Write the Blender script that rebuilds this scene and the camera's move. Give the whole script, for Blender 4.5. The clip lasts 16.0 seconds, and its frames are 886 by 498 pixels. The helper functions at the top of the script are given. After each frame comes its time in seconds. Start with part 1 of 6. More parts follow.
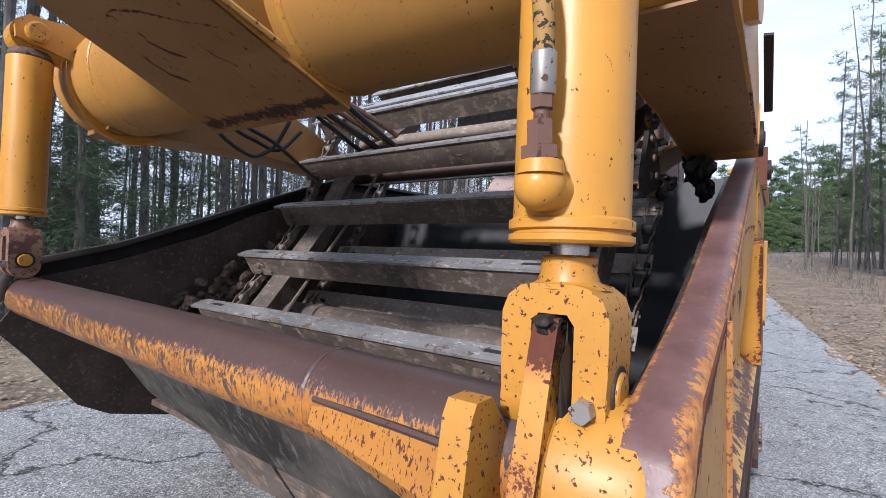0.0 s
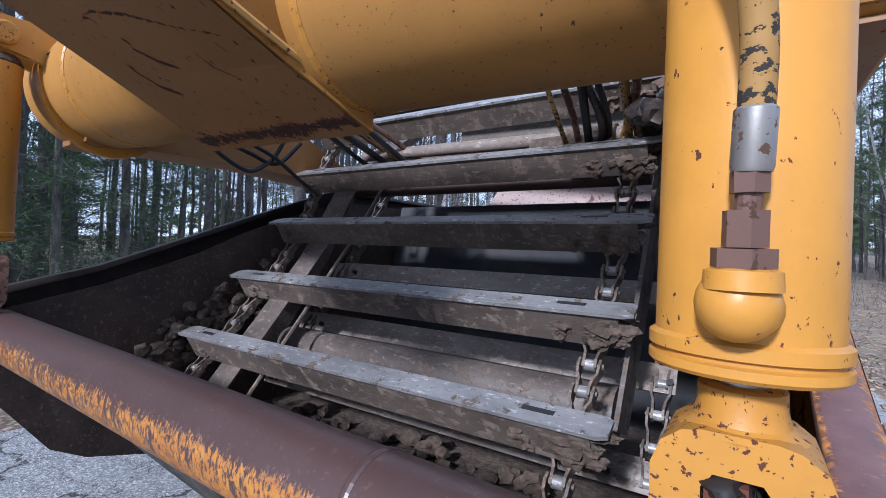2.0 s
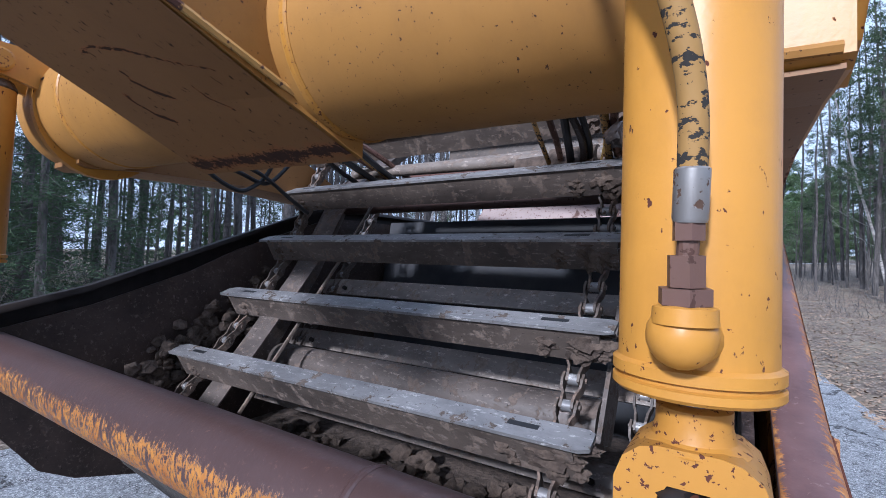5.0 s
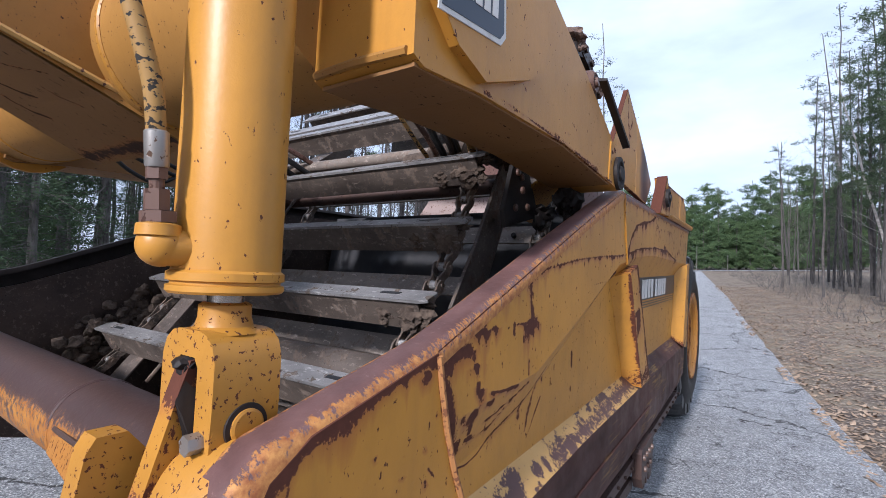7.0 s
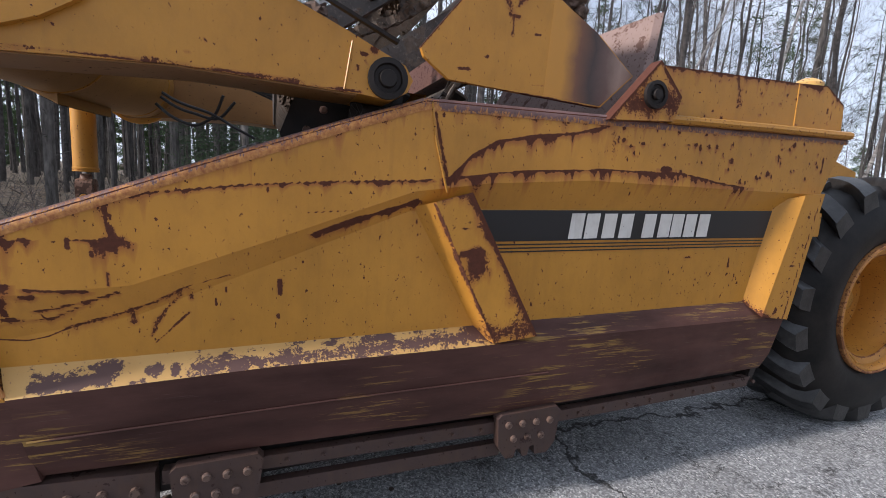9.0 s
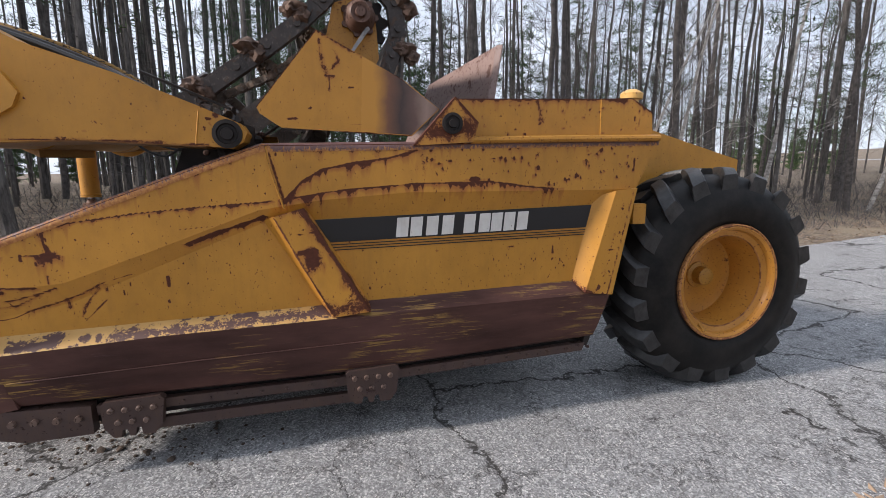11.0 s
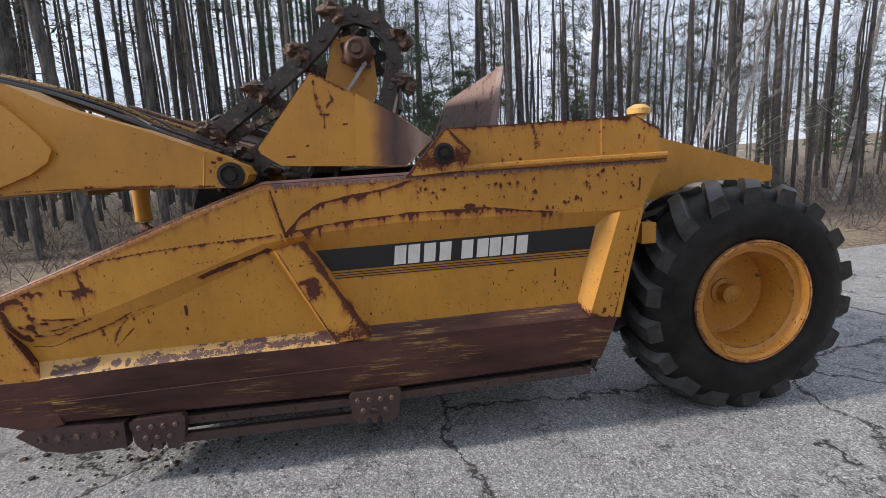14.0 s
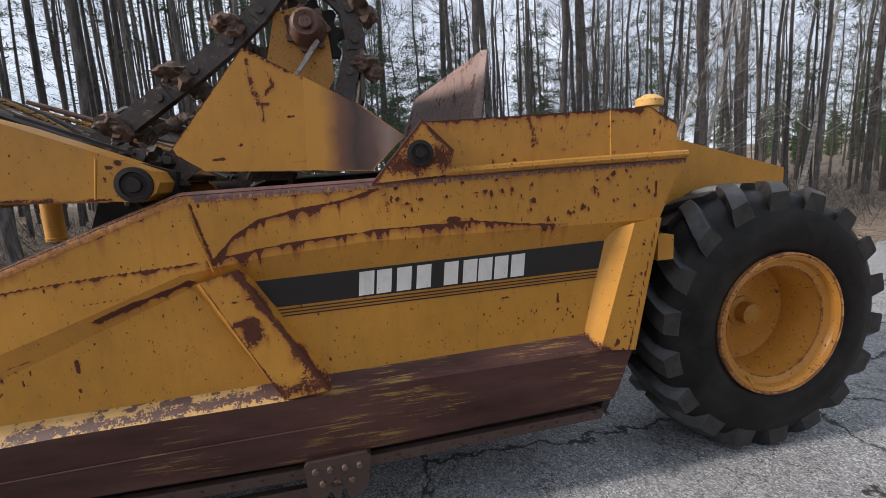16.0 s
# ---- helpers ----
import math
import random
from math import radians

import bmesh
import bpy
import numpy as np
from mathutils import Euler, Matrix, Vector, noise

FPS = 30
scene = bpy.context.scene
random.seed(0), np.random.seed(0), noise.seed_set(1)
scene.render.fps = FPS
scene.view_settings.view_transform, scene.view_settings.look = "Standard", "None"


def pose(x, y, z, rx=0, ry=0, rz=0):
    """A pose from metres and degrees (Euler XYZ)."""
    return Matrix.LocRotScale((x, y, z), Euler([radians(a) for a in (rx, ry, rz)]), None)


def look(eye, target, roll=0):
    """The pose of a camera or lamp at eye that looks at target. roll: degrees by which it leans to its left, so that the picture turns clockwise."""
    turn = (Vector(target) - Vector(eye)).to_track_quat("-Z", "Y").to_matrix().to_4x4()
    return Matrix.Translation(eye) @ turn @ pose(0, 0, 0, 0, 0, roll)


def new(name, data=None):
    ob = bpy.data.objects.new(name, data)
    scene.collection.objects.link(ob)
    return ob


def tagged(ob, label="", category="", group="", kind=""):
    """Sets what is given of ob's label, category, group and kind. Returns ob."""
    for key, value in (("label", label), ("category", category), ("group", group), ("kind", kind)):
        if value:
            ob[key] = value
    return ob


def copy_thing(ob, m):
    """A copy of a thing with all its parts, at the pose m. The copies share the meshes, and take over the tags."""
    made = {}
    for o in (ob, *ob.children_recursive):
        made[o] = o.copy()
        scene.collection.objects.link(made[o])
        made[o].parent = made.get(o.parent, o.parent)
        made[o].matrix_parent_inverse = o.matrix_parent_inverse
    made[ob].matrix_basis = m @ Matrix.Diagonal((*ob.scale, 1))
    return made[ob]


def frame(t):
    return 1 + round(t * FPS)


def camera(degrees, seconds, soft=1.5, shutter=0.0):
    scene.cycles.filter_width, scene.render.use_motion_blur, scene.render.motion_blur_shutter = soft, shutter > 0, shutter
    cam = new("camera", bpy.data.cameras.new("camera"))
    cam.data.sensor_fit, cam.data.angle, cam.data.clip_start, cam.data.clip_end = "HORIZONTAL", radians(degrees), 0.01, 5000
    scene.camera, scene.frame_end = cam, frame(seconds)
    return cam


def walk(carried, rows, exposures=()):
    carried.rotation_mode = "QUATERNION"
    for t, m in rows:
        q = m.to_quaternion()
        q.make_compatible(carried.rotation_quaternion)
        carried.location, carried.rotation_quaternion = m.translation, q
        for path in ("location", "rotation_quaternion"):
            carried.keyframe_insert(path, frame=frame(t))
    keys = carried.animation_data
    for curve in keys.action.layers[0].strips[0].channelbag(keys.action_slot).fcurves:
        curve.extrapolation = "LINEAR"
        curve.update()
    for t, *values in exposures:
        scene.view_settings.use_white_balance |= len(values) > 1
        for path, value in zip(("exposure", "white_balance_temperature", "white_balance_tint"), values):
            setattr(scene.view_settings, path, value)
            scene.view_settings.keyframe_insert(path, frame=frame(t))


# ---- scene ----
cam = camera(87.36, 16.0, soft=0.6)
PATH = [
    (0.0, (0.0036, 0.0046, 1.3242), (-1.1548, 1.6347, 1.3534), 2.177),
    (0.5, (-0.0925, -0.0468, 1.3832), (-1.2341, 1.5953, 1.4068), 2.235),
    (1.0, (-0.1857, 0.0148, 1.4143), (-1.3176, 1.6635, 1.4378), 2.300),
    (1.5, (-0.2212, 0.0662, 1.4412), (-1.3442, 1.7210, 1.4654), 2.378),
    (2.0, (-0.2293, 0.0842, 1.4479), (-1.3393, 1.7476, 1.4777), 2.485),
    (2.5, (-0.2166, 0.0781, 1.4559), (-1.3172, 1.7478, 1.4876), 2.372),
    (3.0, (-0.2097, 0.0648, 1.4624), (-1.2992, 1.7416, 1.4998), 2.268),
    (3.5, (-0.2119, 0.0681, 1.4700), (-1.2910, 1.7513, 1.5180), 2.143),
    (4.0, (-0.2114, 0.0691, 1.4775), (-1.2811, 1.7580, 1.5358), 2.004),
    (6.5, (0.0701, -0.0093, 1.4608), (-1.0215, 1.6630, 1.5697), 2.001),
    (7.0, (0.4786, 0.2262, 1.3942), (-0.6466, 1.8766, 1.4947), 2.363),
    (7.5, (0.7697, 0.5704, 1.3863), (-0.5047, 2.1119, 1.3841), 2.831),
    (8.0, (0.9660, 1.0576, 1.3889), (-0.5169, 2.3959, 1.2875), 2.900),
    (8.5, (1.3666, 1.5521, 1.4523), (-0.3375, 2.5788, 1.2478), 3.632),
    (9.0, (1.7080, 1.9957, 1.5096), (-0.1482, 2.6833, 1.2239), 3.226),
    (9.5, (2.1472, 2.2928, 1.5679), (0.2602, 2.8850, 1.2705), 2.257),
    (10.0, (2.4224, 2.5709, 1.6296), (0.5291, 3.1304, 1.3098), 1.121),
    (12.5, (2.7543, 2.9946, 1.7466), (0.8148, 3.3675, 1.4317), -1.664),
    (13.0, (2.6857, 3.0671, 1.8400), (0.7380, 3.3893, 1.5197), -2.412),
    (13.5, (2.7306, 3.1568, 1.8390), (0.7763, 3.4295, 1.5130), -2.502),
    (14.0, (2.7786, 3.2456, 1.8556), (0.8219, 3.4889, 1.5207), -2.382),
    (14.5, (2.6968, 3.3234, 1.8788), (0.7372, 3.5395, 1.5427), -2.685),
    (15.0, (2.4039, 3.2765, 1.8630), (0.4443, 3.5094, 1.5378), -3.604),
    (15.5, (2.1970, 3.3084, 1.7865), (0.2519, 3.6269, 1.4473), -5.161),
    (16.0, (2.1664, 3.2744, 1.8463), (0.2287, 3.6588, 1.5342), -2.995),
]
EXPOSURES = [(0.0, 0.46, 5450, 13), (0.5, 0.34, 5350, 13), (1.0, 0.31, 4950, 13), (2.0, 0.38, 4900, 13), (3.5, 0.37, 4800, 13), (6.5, 0.27, 4900, 14), (7.5, 0.28, 5700, 14), (8.5, 0.22, 5700, 13), (10.0, 0.31, 6000, 13), (12.5, 0.09, 5950, 12), (14.5, 0.15, 5950, 12), (16.0, 0.08, 6050, 12)]
walk(cam, [(t, look(eye, aim, roll)) for t, eye, aim, roll in PATH], EXPOSURES)

# ---- light ----
world = bpy.data.worlds.new("sky")
world.use_nodes = True
scene.world = world
wt = world.node_tree
sky = wt.nodes.new("ShaderNodeTexSky")
sky.sky_type = "NISHITA"
sky.sun_disc = False
sky.sun_elevation = radians(24)
sky.sun_rotation = radians(178)
sky.air_density, sky.dust_density, sky.ozone_density = 1.0, 1.5, 1.0
wt.nodes["Background"].inputs[1].default_value = 0.071
haze = wt.nodes.new("ShaderNodeTexNoise")
haze.inputs["Scale"].default_value, haze.inputs["Detail"].default_value = 2.2, 7.0
veil = wt.nodes.new("ShaderNodeValToRGB")
veil.color_ramp.elements[0].position, veil.color_ramp.elements[0].color = 0.36, (0.5, 0.5, 0.5, 1)
veil.color_ramp.elements[1].position, veil.color_ramp.elements[1].color = 0.62, (0.97, 0.97, 0.97, 1)
stretch = wt.nodes.new("ShaderNodeMapping")
stretch.inputs["Scale"].default_value = (1, 1, 2.6)
where = wt.nodes.new("ShaderNodeTexCoord")
thin = wt.nodes.new("ShaderNodeMix")
thin.data_type = "RGBA"
thin.inputs[7].default_value = (13.6, 14.2, 15.1, 1)
wt.links.new(where.outputs["Generated"], stretch.inputs["Vector"])
wt.links.new(stretch.outputs[0], haze.inputs["Vector"])
wt.links.new(haze.outputs["Fac"], veil.inputs[0])
wt.links.new(veil.outputs[0], thin.inputs[0])
wt.links.new(sky.outputs[0], thin.inputs[6])
wt.links.new(thin.outputs[2], wt.nodes["Background"].inputs[0])
sun = new("sun", bpy.data.lights.new("sun", "SUN"))
sun.data.energy, sun.data.angle, sun.data.color = 4.7, radians(5), (1.0, 0.88, 0.74)
sun.matrix_world = look((0.14, -3.4, 1.75), (0, 0, 0))


# ---- materials ----
def mat(name, colour, rough=0.6, metal=0.0):
    m = bpy.data.materials.new(name)
    m.use_nodes = True
    b = m.node_tree.nodes["Principled BSDF"]
    b.inputs["Base Color"].default_value = (*colour, 1)
    b.inputs["Roughness"].default_value = rough
    b.inputs["Metallic"].default_value = metal
    return m


def node(m, kind, **values):
    n = m.node_tree.nodes.new("ShaderNode" + kind)
    for key, v in values.items():
        n.inputs[key.replace("_", " ")].default_value = v
    return n


def link(m, a, b):
    m.node_tree.links.new(a, b)


def coords(m, scale=(1, 1, 1)):
    tc = node(m, "TexCoord")
    mp = node(m, "Mapping", Scale=scale)
    link(m, tc.outputs["Object"], mp.inputs["Vector"])
    return mp.outputs[0]


def noise_tex(m, scale, detail=6.0, rough=0.6, stretch=(1, 1, 1), distort=0.0):
    n = node(m, "TexNoise", Scale=scale, Detail=detail, Roughness=rough, Distortion=distort)
    link(m, coords(m, stretch), n.inputs["Vector"])
    return n.outputs["Fac"]


def ramp(m, fac, stops):
    r = node(m, "ValToRGB")
    e = r.color_ramp.elements
    while len(e) < len(stops):
        e.new(0.5)
    for el, (p, c) in zip(e, stops):
        el.position = p
        el.color = (*c, 1) if len(c) == 3 else c
    link(m, fac, r.inputs[0])
    return r.outputs[0]


def grey(m, fac, a, b, va=0.0, vb=1.0):
    return ramp(m, fac, [(a, (va,) * 3), (b, (vb,) * 3)])


def mix(m, fac, a, b, how="MIX"):
    n = m.node_tree.nodes.new("ShaderNodeMix")
    n.data_type, n.blend_type = "RGBA", how
    for sock, v in ((n.inputs[0], fac), (n.inputs[6], a), (n.inputs[7], b)):
        if isinstance(v, (int, float)):
            sock.default_value = v
        elif isinstance(v, tuple):
            sock.default_value = (*v, 1)
        else:
            link(m, v, sock)
    return n.outputs[2]


def top(m):
    return m.node_tree.nodes["Principled BSDF"]


def bump(m, fac, strength=0.3, distance=0.01):
    b = node(m, "Bump", Strength=strength, Distance=distance)
    link(m, fac, b.inputs["Height"])
    link(m, b.outputs[0], top(m).inputs["Normal"])


def number(m, how, a, b, c=None):
    n = node(m, "Math")
    n.operation = how
    for sock, v in zip(n.inputs, (a, b, c)):
        if isinstance(v, (int, float)):
            sock.default_value = v
        elif v is not None:
            link(m, v, sock)
    return n.outputs[0]


def wear_map(m, name):
    n = node(m, "Attribute")
    n.attribute_name = name
    return n.outputs["Fac"]


def painted(name, paint, rust, speck=0.66, patch=0.72, rough=0.42, streak=(1, 1, 1), fine=55):
    """Old machine paint: faded in soft clouds, chipped in specks and patches down to rust, with ragged rust where the wear map says."""
    m = mat(name, paint, rough)
    cloud = noise_tex(m, 1.3, 4)
    faded = tuple(min(1, c * 1.08 + 0.004) for c in paint)
    dirty = tuple(c * 0.80 for c in paint)
    col = mix(m, grey(m, cloud, 0.3, 0.7), dirty, faded)
    grime = grey(m, noise_tex(m, 9, 8, 0.7, streak), 0.45, 0.78)
    col = mix(m, grime, col, mix(m, 0.22, col, (0.12, 0.06, 0.02)))
    runs = noise_tex(m, 22, 5, 0.6, (1, 1, 0.06))
    col = mix(m, grey(m, runs, 0.55, 0.75, 0, 0.14), col, (0.16, 0.08, 0.03))
    halo = number(m, "ADD", wear_map(m, "run_off"), number(m, "MULTIPLY_ADD", noise_tex(m, 24, 6, 0.65, (1, 1, 0.2)), 0.9, -0.45))
    col = mix(m, grey(m, halo, 0.28, 0.75, 0, 0.85), col, (0.30, 0.10, 0.024))
    s = grey(m, noise_tex(m, fine, 4, 0.6, streak), speck, speck + 0.02)
    p = grey(m, noise_tex(m, 7, 10, 0.68, streak), patch, patch + 0.015)
    e = number(m, "ADD", wear_map(m, "rust"), number(m, "MULTIPLY_ADD", mix(m, 0.5, noise_tex(m, 44, 7, 0.68), noise_tex(m, 150, 6, 0.7)), 1.8, -0.9))
    chips = mix(m, 1.0, mix(m, 1.0, s, p, "LIGHTEN"), grey(m, e, 0.49, 0.51), "LIGHTEN")
    deep = mix(m, noise_tex(m, 45, 6, 0.7), tuple(c * 0.5 for c in rust), tuple(min(1, c * 1.25) for c in rust))
    fresh = ramp(m, e, [(0.47, (0, 0, 0)), (0.50, (0.5,) * 3), (0.58, (0, 0, 0))])
    col = mix(m, chips, col, mix(m, fresh, deep, (0.26, 0.095, 0.03)))
    link(m, col, top(m).inputs["Base Color"])
    link(m, mix(m, chips, (rough,) * 3, (0.92,) * 3), top(m).inputs["Roughness"])
    height = mix(m, 0.5, noise_tex(m, 70, 5), mix(m, 1.0, (1, 1, 1), chips, "SUBTRACT"))
    bump(m, height, 0.3, 0.003)
    top(m).inputs["Specular IOR Level"].default_value = 0.38
    return m


RUST = (0.095, 0.030, 0.016)
YEL = (0.50, 0.236, 0.030)
M = {}
M["yellow"] = painted("yellow_paint", YEL, RUST, 0.662, 0.76, 0.40, (1, 1.3, 0.8))
M["yellow_worn"] = painted("worn_yellow_paint", tuple(c * 0.88 for c in YEL), RUST, 0.605, 0.665, 0.42, (1, 1, 1), 95)
M["dusty_yellow"] = painted("dusty_yellow_paint", (0.36, 0.178, 0.036), (0.07, 0.032, 0.018), 0.66, 0.73, 0.5, (1, 1, 1), 90)
M["flecked"] = painted("flecked_orange_paint", (0.37, 0.155, 0.022), RUST, 0.575, 0.64, 0.5, (1.4, 0.55, 0.55), 120)
# yellow darkened to carry the shade of undersides and the left arm, with chips
M["shaded_yellow"] = painted("shaded_yellow_paint", (0.25, 0.122, 0.036), (0.05, 0.025, 0.016), 0.65, 0.69, 0.55, (1, 0.4, 1), 80)
M["rust_flange"] = painted("rusty_brown_steel", (0.13, 0.066, 0.056), (0.07, 0.034, 0.028), 0.6, 0.6, 0.42)
M["pink_steel"] = painted("pale_rusty_steel", (0.25, 0.175, 0.155), (0.14, 0.08, 0.065), 0.6, 0.58, 0.45)
M["rust"] = painted("rust", (0.060, 0.036, 0.031), (0.040, 0.021, 0.017), 0.64, 0.63, 0.5)
M["cream"] = painted("bleached_yellow_paint", (0.62, 0.37, 0.11), (0.12, 0.06, 0.045), 0.62, 0.60, 0.5)
M["steel"] = painted("bare_steel", (0.34, 0.32, 0.30), (0.16, 0.10, 0.07), 0.6, 0.6, 0.4)
M["steel"].node_tree.nodes["Principled BSDF"].inputs["Metallic"].default_value = 0.7
M["chrome"] = mat("chrome_rod", (0.40, 0.37, 0.34), 0.22, 1.0)
M["black"] = mat("black_hose_rubber", (0.015, 0.015, 0.016), 0.5)
M["nut"] = painted("rusty_brown_fitting", (0.12, 0.066, 0.05), (0.07, 0.035, 0.025), 0.6, 0.6, 0.5)
M["white"] = painted("white_sticker", (0.72, 0.70, 0.66), (0.2, 0.18, 0.16), 0.7, 0.74, 0.5)
M["decal"] = mat("black_sticker", (0.012, 0.012, 0.014), 0.35)
M["navy"] = mat("navy_sticker", (0.02, 0.03, 0.05), 0.35)


def bar_paint():
    """Brown polished top, torn yellow paint in front: the border follows the bar and is ragged in streaks."""
    m = mat("torn_yellow_paint_on_brown_steel", YEL, 0.45)
    tc = node(m, "TexCoord")
    sp = node(m, "SeparateXYZ")
    link(m, tc.outputs["Object"], sp.inputs[0])
    height = number(m, "MULTIPLY_ADD", sp.outputs[0], 0.0122, sp.outputs[2])
    along = grey(m, number(m, "MULTIPLY_ADD", sp.outputs[0], 0.5, 1.0), 0.25, 0.62)
    fray = noise_tex(m, 95, 9, 0.74, (1.5, 0.7, 0.7))
    wave = noise_tex(m, 2.2, 5, 0.6)
    edge = number(m, "MULTIPLY_ADD", fray, 0.13, number(m, "MULTIPLY_ADD", wave, 0.06, height))
    upper = grey(m, number(m, "SUBTRACT", edge, 0.6), 0.543, 0.549)
    low = number(m, "MULTIPLY_ADD", along, 0.10, number(m, "SUBTRACT", edge, 0.6))
    lower = grey(m, low, 0.446, 0.453, 1, 0)
    worn = grey(m, number(m, "MULTIPLY_ADD", along, -0.055, noise_tex(m, 105, 9, 0.70, (1.4, 0.6, 0.6))), 0.50, 0.518)
    scar = grey(m, number(m, "MULTIPLY_ADD", along, -0.02, noise_tex(m, 26, 10, 0.72, (1.5, 0.45, 0.45))), 0.55, 0.562)
    both = mix(m, 1.0, mix(m, 1.0, upper, lower, "LIGHTEN"), mix(m, 1.0, worn, scar, "LIGHTEN"), "LIGHTEN")
    yel = mix(m, grey(m, noise_tex(m, 11, 8, 0.7), 0.35, 0.65), (0.27, 0.095, 0.014), (0.42, 0.185, 0.028))
    brn = mix(m, noise_tex(m, 3, 8, 0.7), (0.034, 0.019, 0.017), (0.082, 0.048, 0.044))
    brn = mix(m, grey(m, noise_tex(m, 70, 5, 0.7), 0.6, 0.7, 0, 0.5), brn, (0.18, 0.10, 0.07))
    link(m, mix(m, both, yel, brn), top(m).inputs["Base Color"])
    link(m, mix(m, both, (0.55,) * 3, (0.38,) * 3), top(m).inputs["Roughness"])
    bump(m, mix(m, 0.6, mix(m, 1.0, (1, 1, 1), both, "SUBTRACT"), noise_tex(m, 60, 5)), 0.4, 0.003)
    return m


def flange_paint():
    """Mauve-brown worn steel with flaking orange paint where the edges are rolled."""
    m = mat("worn_flange_steel", (0.13, 0.07, 0.06), 0.4)
    base = mix(m, grey(m, noise_tex(m, 7, 8, 0.7), 0.3, 0.7), (0.085, 0.042, 0.038), (0.18, 0.095, 0.085))
    base = mix(m, grey(m, noise_tex(m, 90, 5, 0.7), 0.62, 0.68, 0, 0.6), base, (0.26, 0.17, 0.15))
    e = number(m, "ADD", wear_map(m, "rust"), number(m, "MULTIPLY_ADD", mix(m, 0.5, noise_tex(m, 38, 9, 0.72, (0.7, 1.5, 0.7)), noise_tex(m, 130, 8, 0.74, (0.7, 1.4, 0.7))), 2.2, -1.13))
    flake = grey(m, e, 0.48, 0.52)
    orange = mix(m, grey(m, noise_tex(m, 50, 6, 0.7), 0.35, 0.65), (0.26, 0.085, 0.024), (0.50, 0.235, 0.06))
    link(m, mix(m, flake, base, orange), top(m).inputs["Base Color"])
    link(m, mix(m, flake, (0.46,) * 3, (0.65,) * 3), top(m).inputs["Roughness"])
    bump(m, mix(m, 0.5, flake, noise_tex(m, 45, 6)), 0.5, 0.004)
    return m


M["flange"] = flange_paint()
M["bar"] = bar_paint()
M["orange_rust"] = painted("orange_rust", (0.42, 0.19, 0.06), (0.2, 0.08, 0.035), 0.55, 0.55, 0.8)
M["hose"] = painted("cracked_yellow_hose", (0.30, 0.17, 0.045), (0.03, 0.026, 0.022), 0.55, 0.62, 0.7, (1, 1, 1.6))
M["rim"] = painted("orange_yellow_rim_paint", (0.50, 0.22, 0.03), (0.10, 0.035, 0.02), 0.63, 0.66, 0.4)
M["rusty_tube"] = painted("brown_rusty_tube", (0.20, 0.11, 0.075), (0.09, 0.05, 0.035), 0.58, 0.55, 0.5)
M["bolt"] = painted("worn_bolt_head", (0.12, 0.078, 0.062), (0.05, 0.028, 0.022), 0.6, 0.6, 0.4)
M["dull_yellow"] = painted("scraped_dull_yellow", (0.34, 0.22, 0.06), RUST, 0.6, 0.6, 0.6)


def plain(name, a, b, scale, rough=0.9, detail=8, strength=0.5, distance=0.02, stretch=(1, 1, 1)):
    m = mat(name, a, rough)
    f = noise_tex(m, scale, detail, 0.65, stretch)
    big = noise_tex(m, scale * 0.13, 3)
    col = mix(m, grey(m, f, 0.35, 0.65), a, b)
    col = mix(m, grey(m, big, 0.4, 0.65, 0, 0.45), col, tuple(c * 0.6 for c in a))
    link(m, col, top(m).inputs["Base Color"])
    bump(m, f, strength, distance)
    return m


def soiled(name, steel_a, steel_b, rough, soil, amount, metal=0.0):
    """Steel with caked soil in uneven patches and fine pale scuffs."""
    m = mat(name, steel_a, rough, metal)
    col = mix(m, grey(m, noise_tex(m, 6, 9, 0.7, (0.5, 1, 1)), 0.3, 0.7), steel_a, steel_b)
    scuff = grey(m, noise_tex(m, 48, 7, 0.75, (0.4, 1, 1)), 0.56, 0.66)
    col = mix(m, scuff, col, tuple(min(1, c * 1.7 + 0.02) for c in steel_b))
    pit = grey(m, noise_tex(m, 75, 4, 0.6), 0.66, 0.70)
    col = mix(m, pit, col, tuple(c * 0.4 for c in steel_a))
    f = noise_tex(m, 13, 10, 0.68)
    cake = grey(m, f, amount, amount + 0.03)
    mud = mix(m, grey(m, noise_tex(m, 40, 8, 0.7), 0.35, 0.65), tuple(c * 0.55 for c in soil), soil)
    link(m, mix(m, cake, col, mud), top(m).inputs["Base Color"])
    link(m, mix(m, cake, (rough,) * 3, (0.95,) * 3), top(m).inputs["Roughness"])
    bump(m, mix(m, 0.5, cake, noise_tex(m, 45, 8, 0.7)), 0.6, 0.005)
    return m


M["tan"] = soiled("dusty_tan_steel", (0.11, 0.09, 0.076), (0.25, 0.21, 0.178), 0.5, (0.26, 0.205, 0.165), 0.53)
M["guide"] = soiled("rubbed_brown_steel", (0.045, 0.036, 0.031), (0.125, 0.10, 0.085), 0.5, (0.16, 0.122, 0.098), 0.54)
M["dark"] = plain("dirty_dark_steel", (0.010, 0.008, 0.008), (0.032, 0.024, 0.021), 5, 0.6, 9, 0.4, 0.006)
M["flight"] = soiled("dirt_caked_steel", (0.042, 0.033, 0.028), (0.120, 0.095, 0.078), 0.5, (0.19, 0.145, 0.115), 0.55)
M["worn_top"] = soiled("worn_grey_steel", (0.13, 0.126, 0.128), (0.33, 0.318, 0.312), 0.38, (0.17, 0.135, 0.11), 0.575, 0.3)
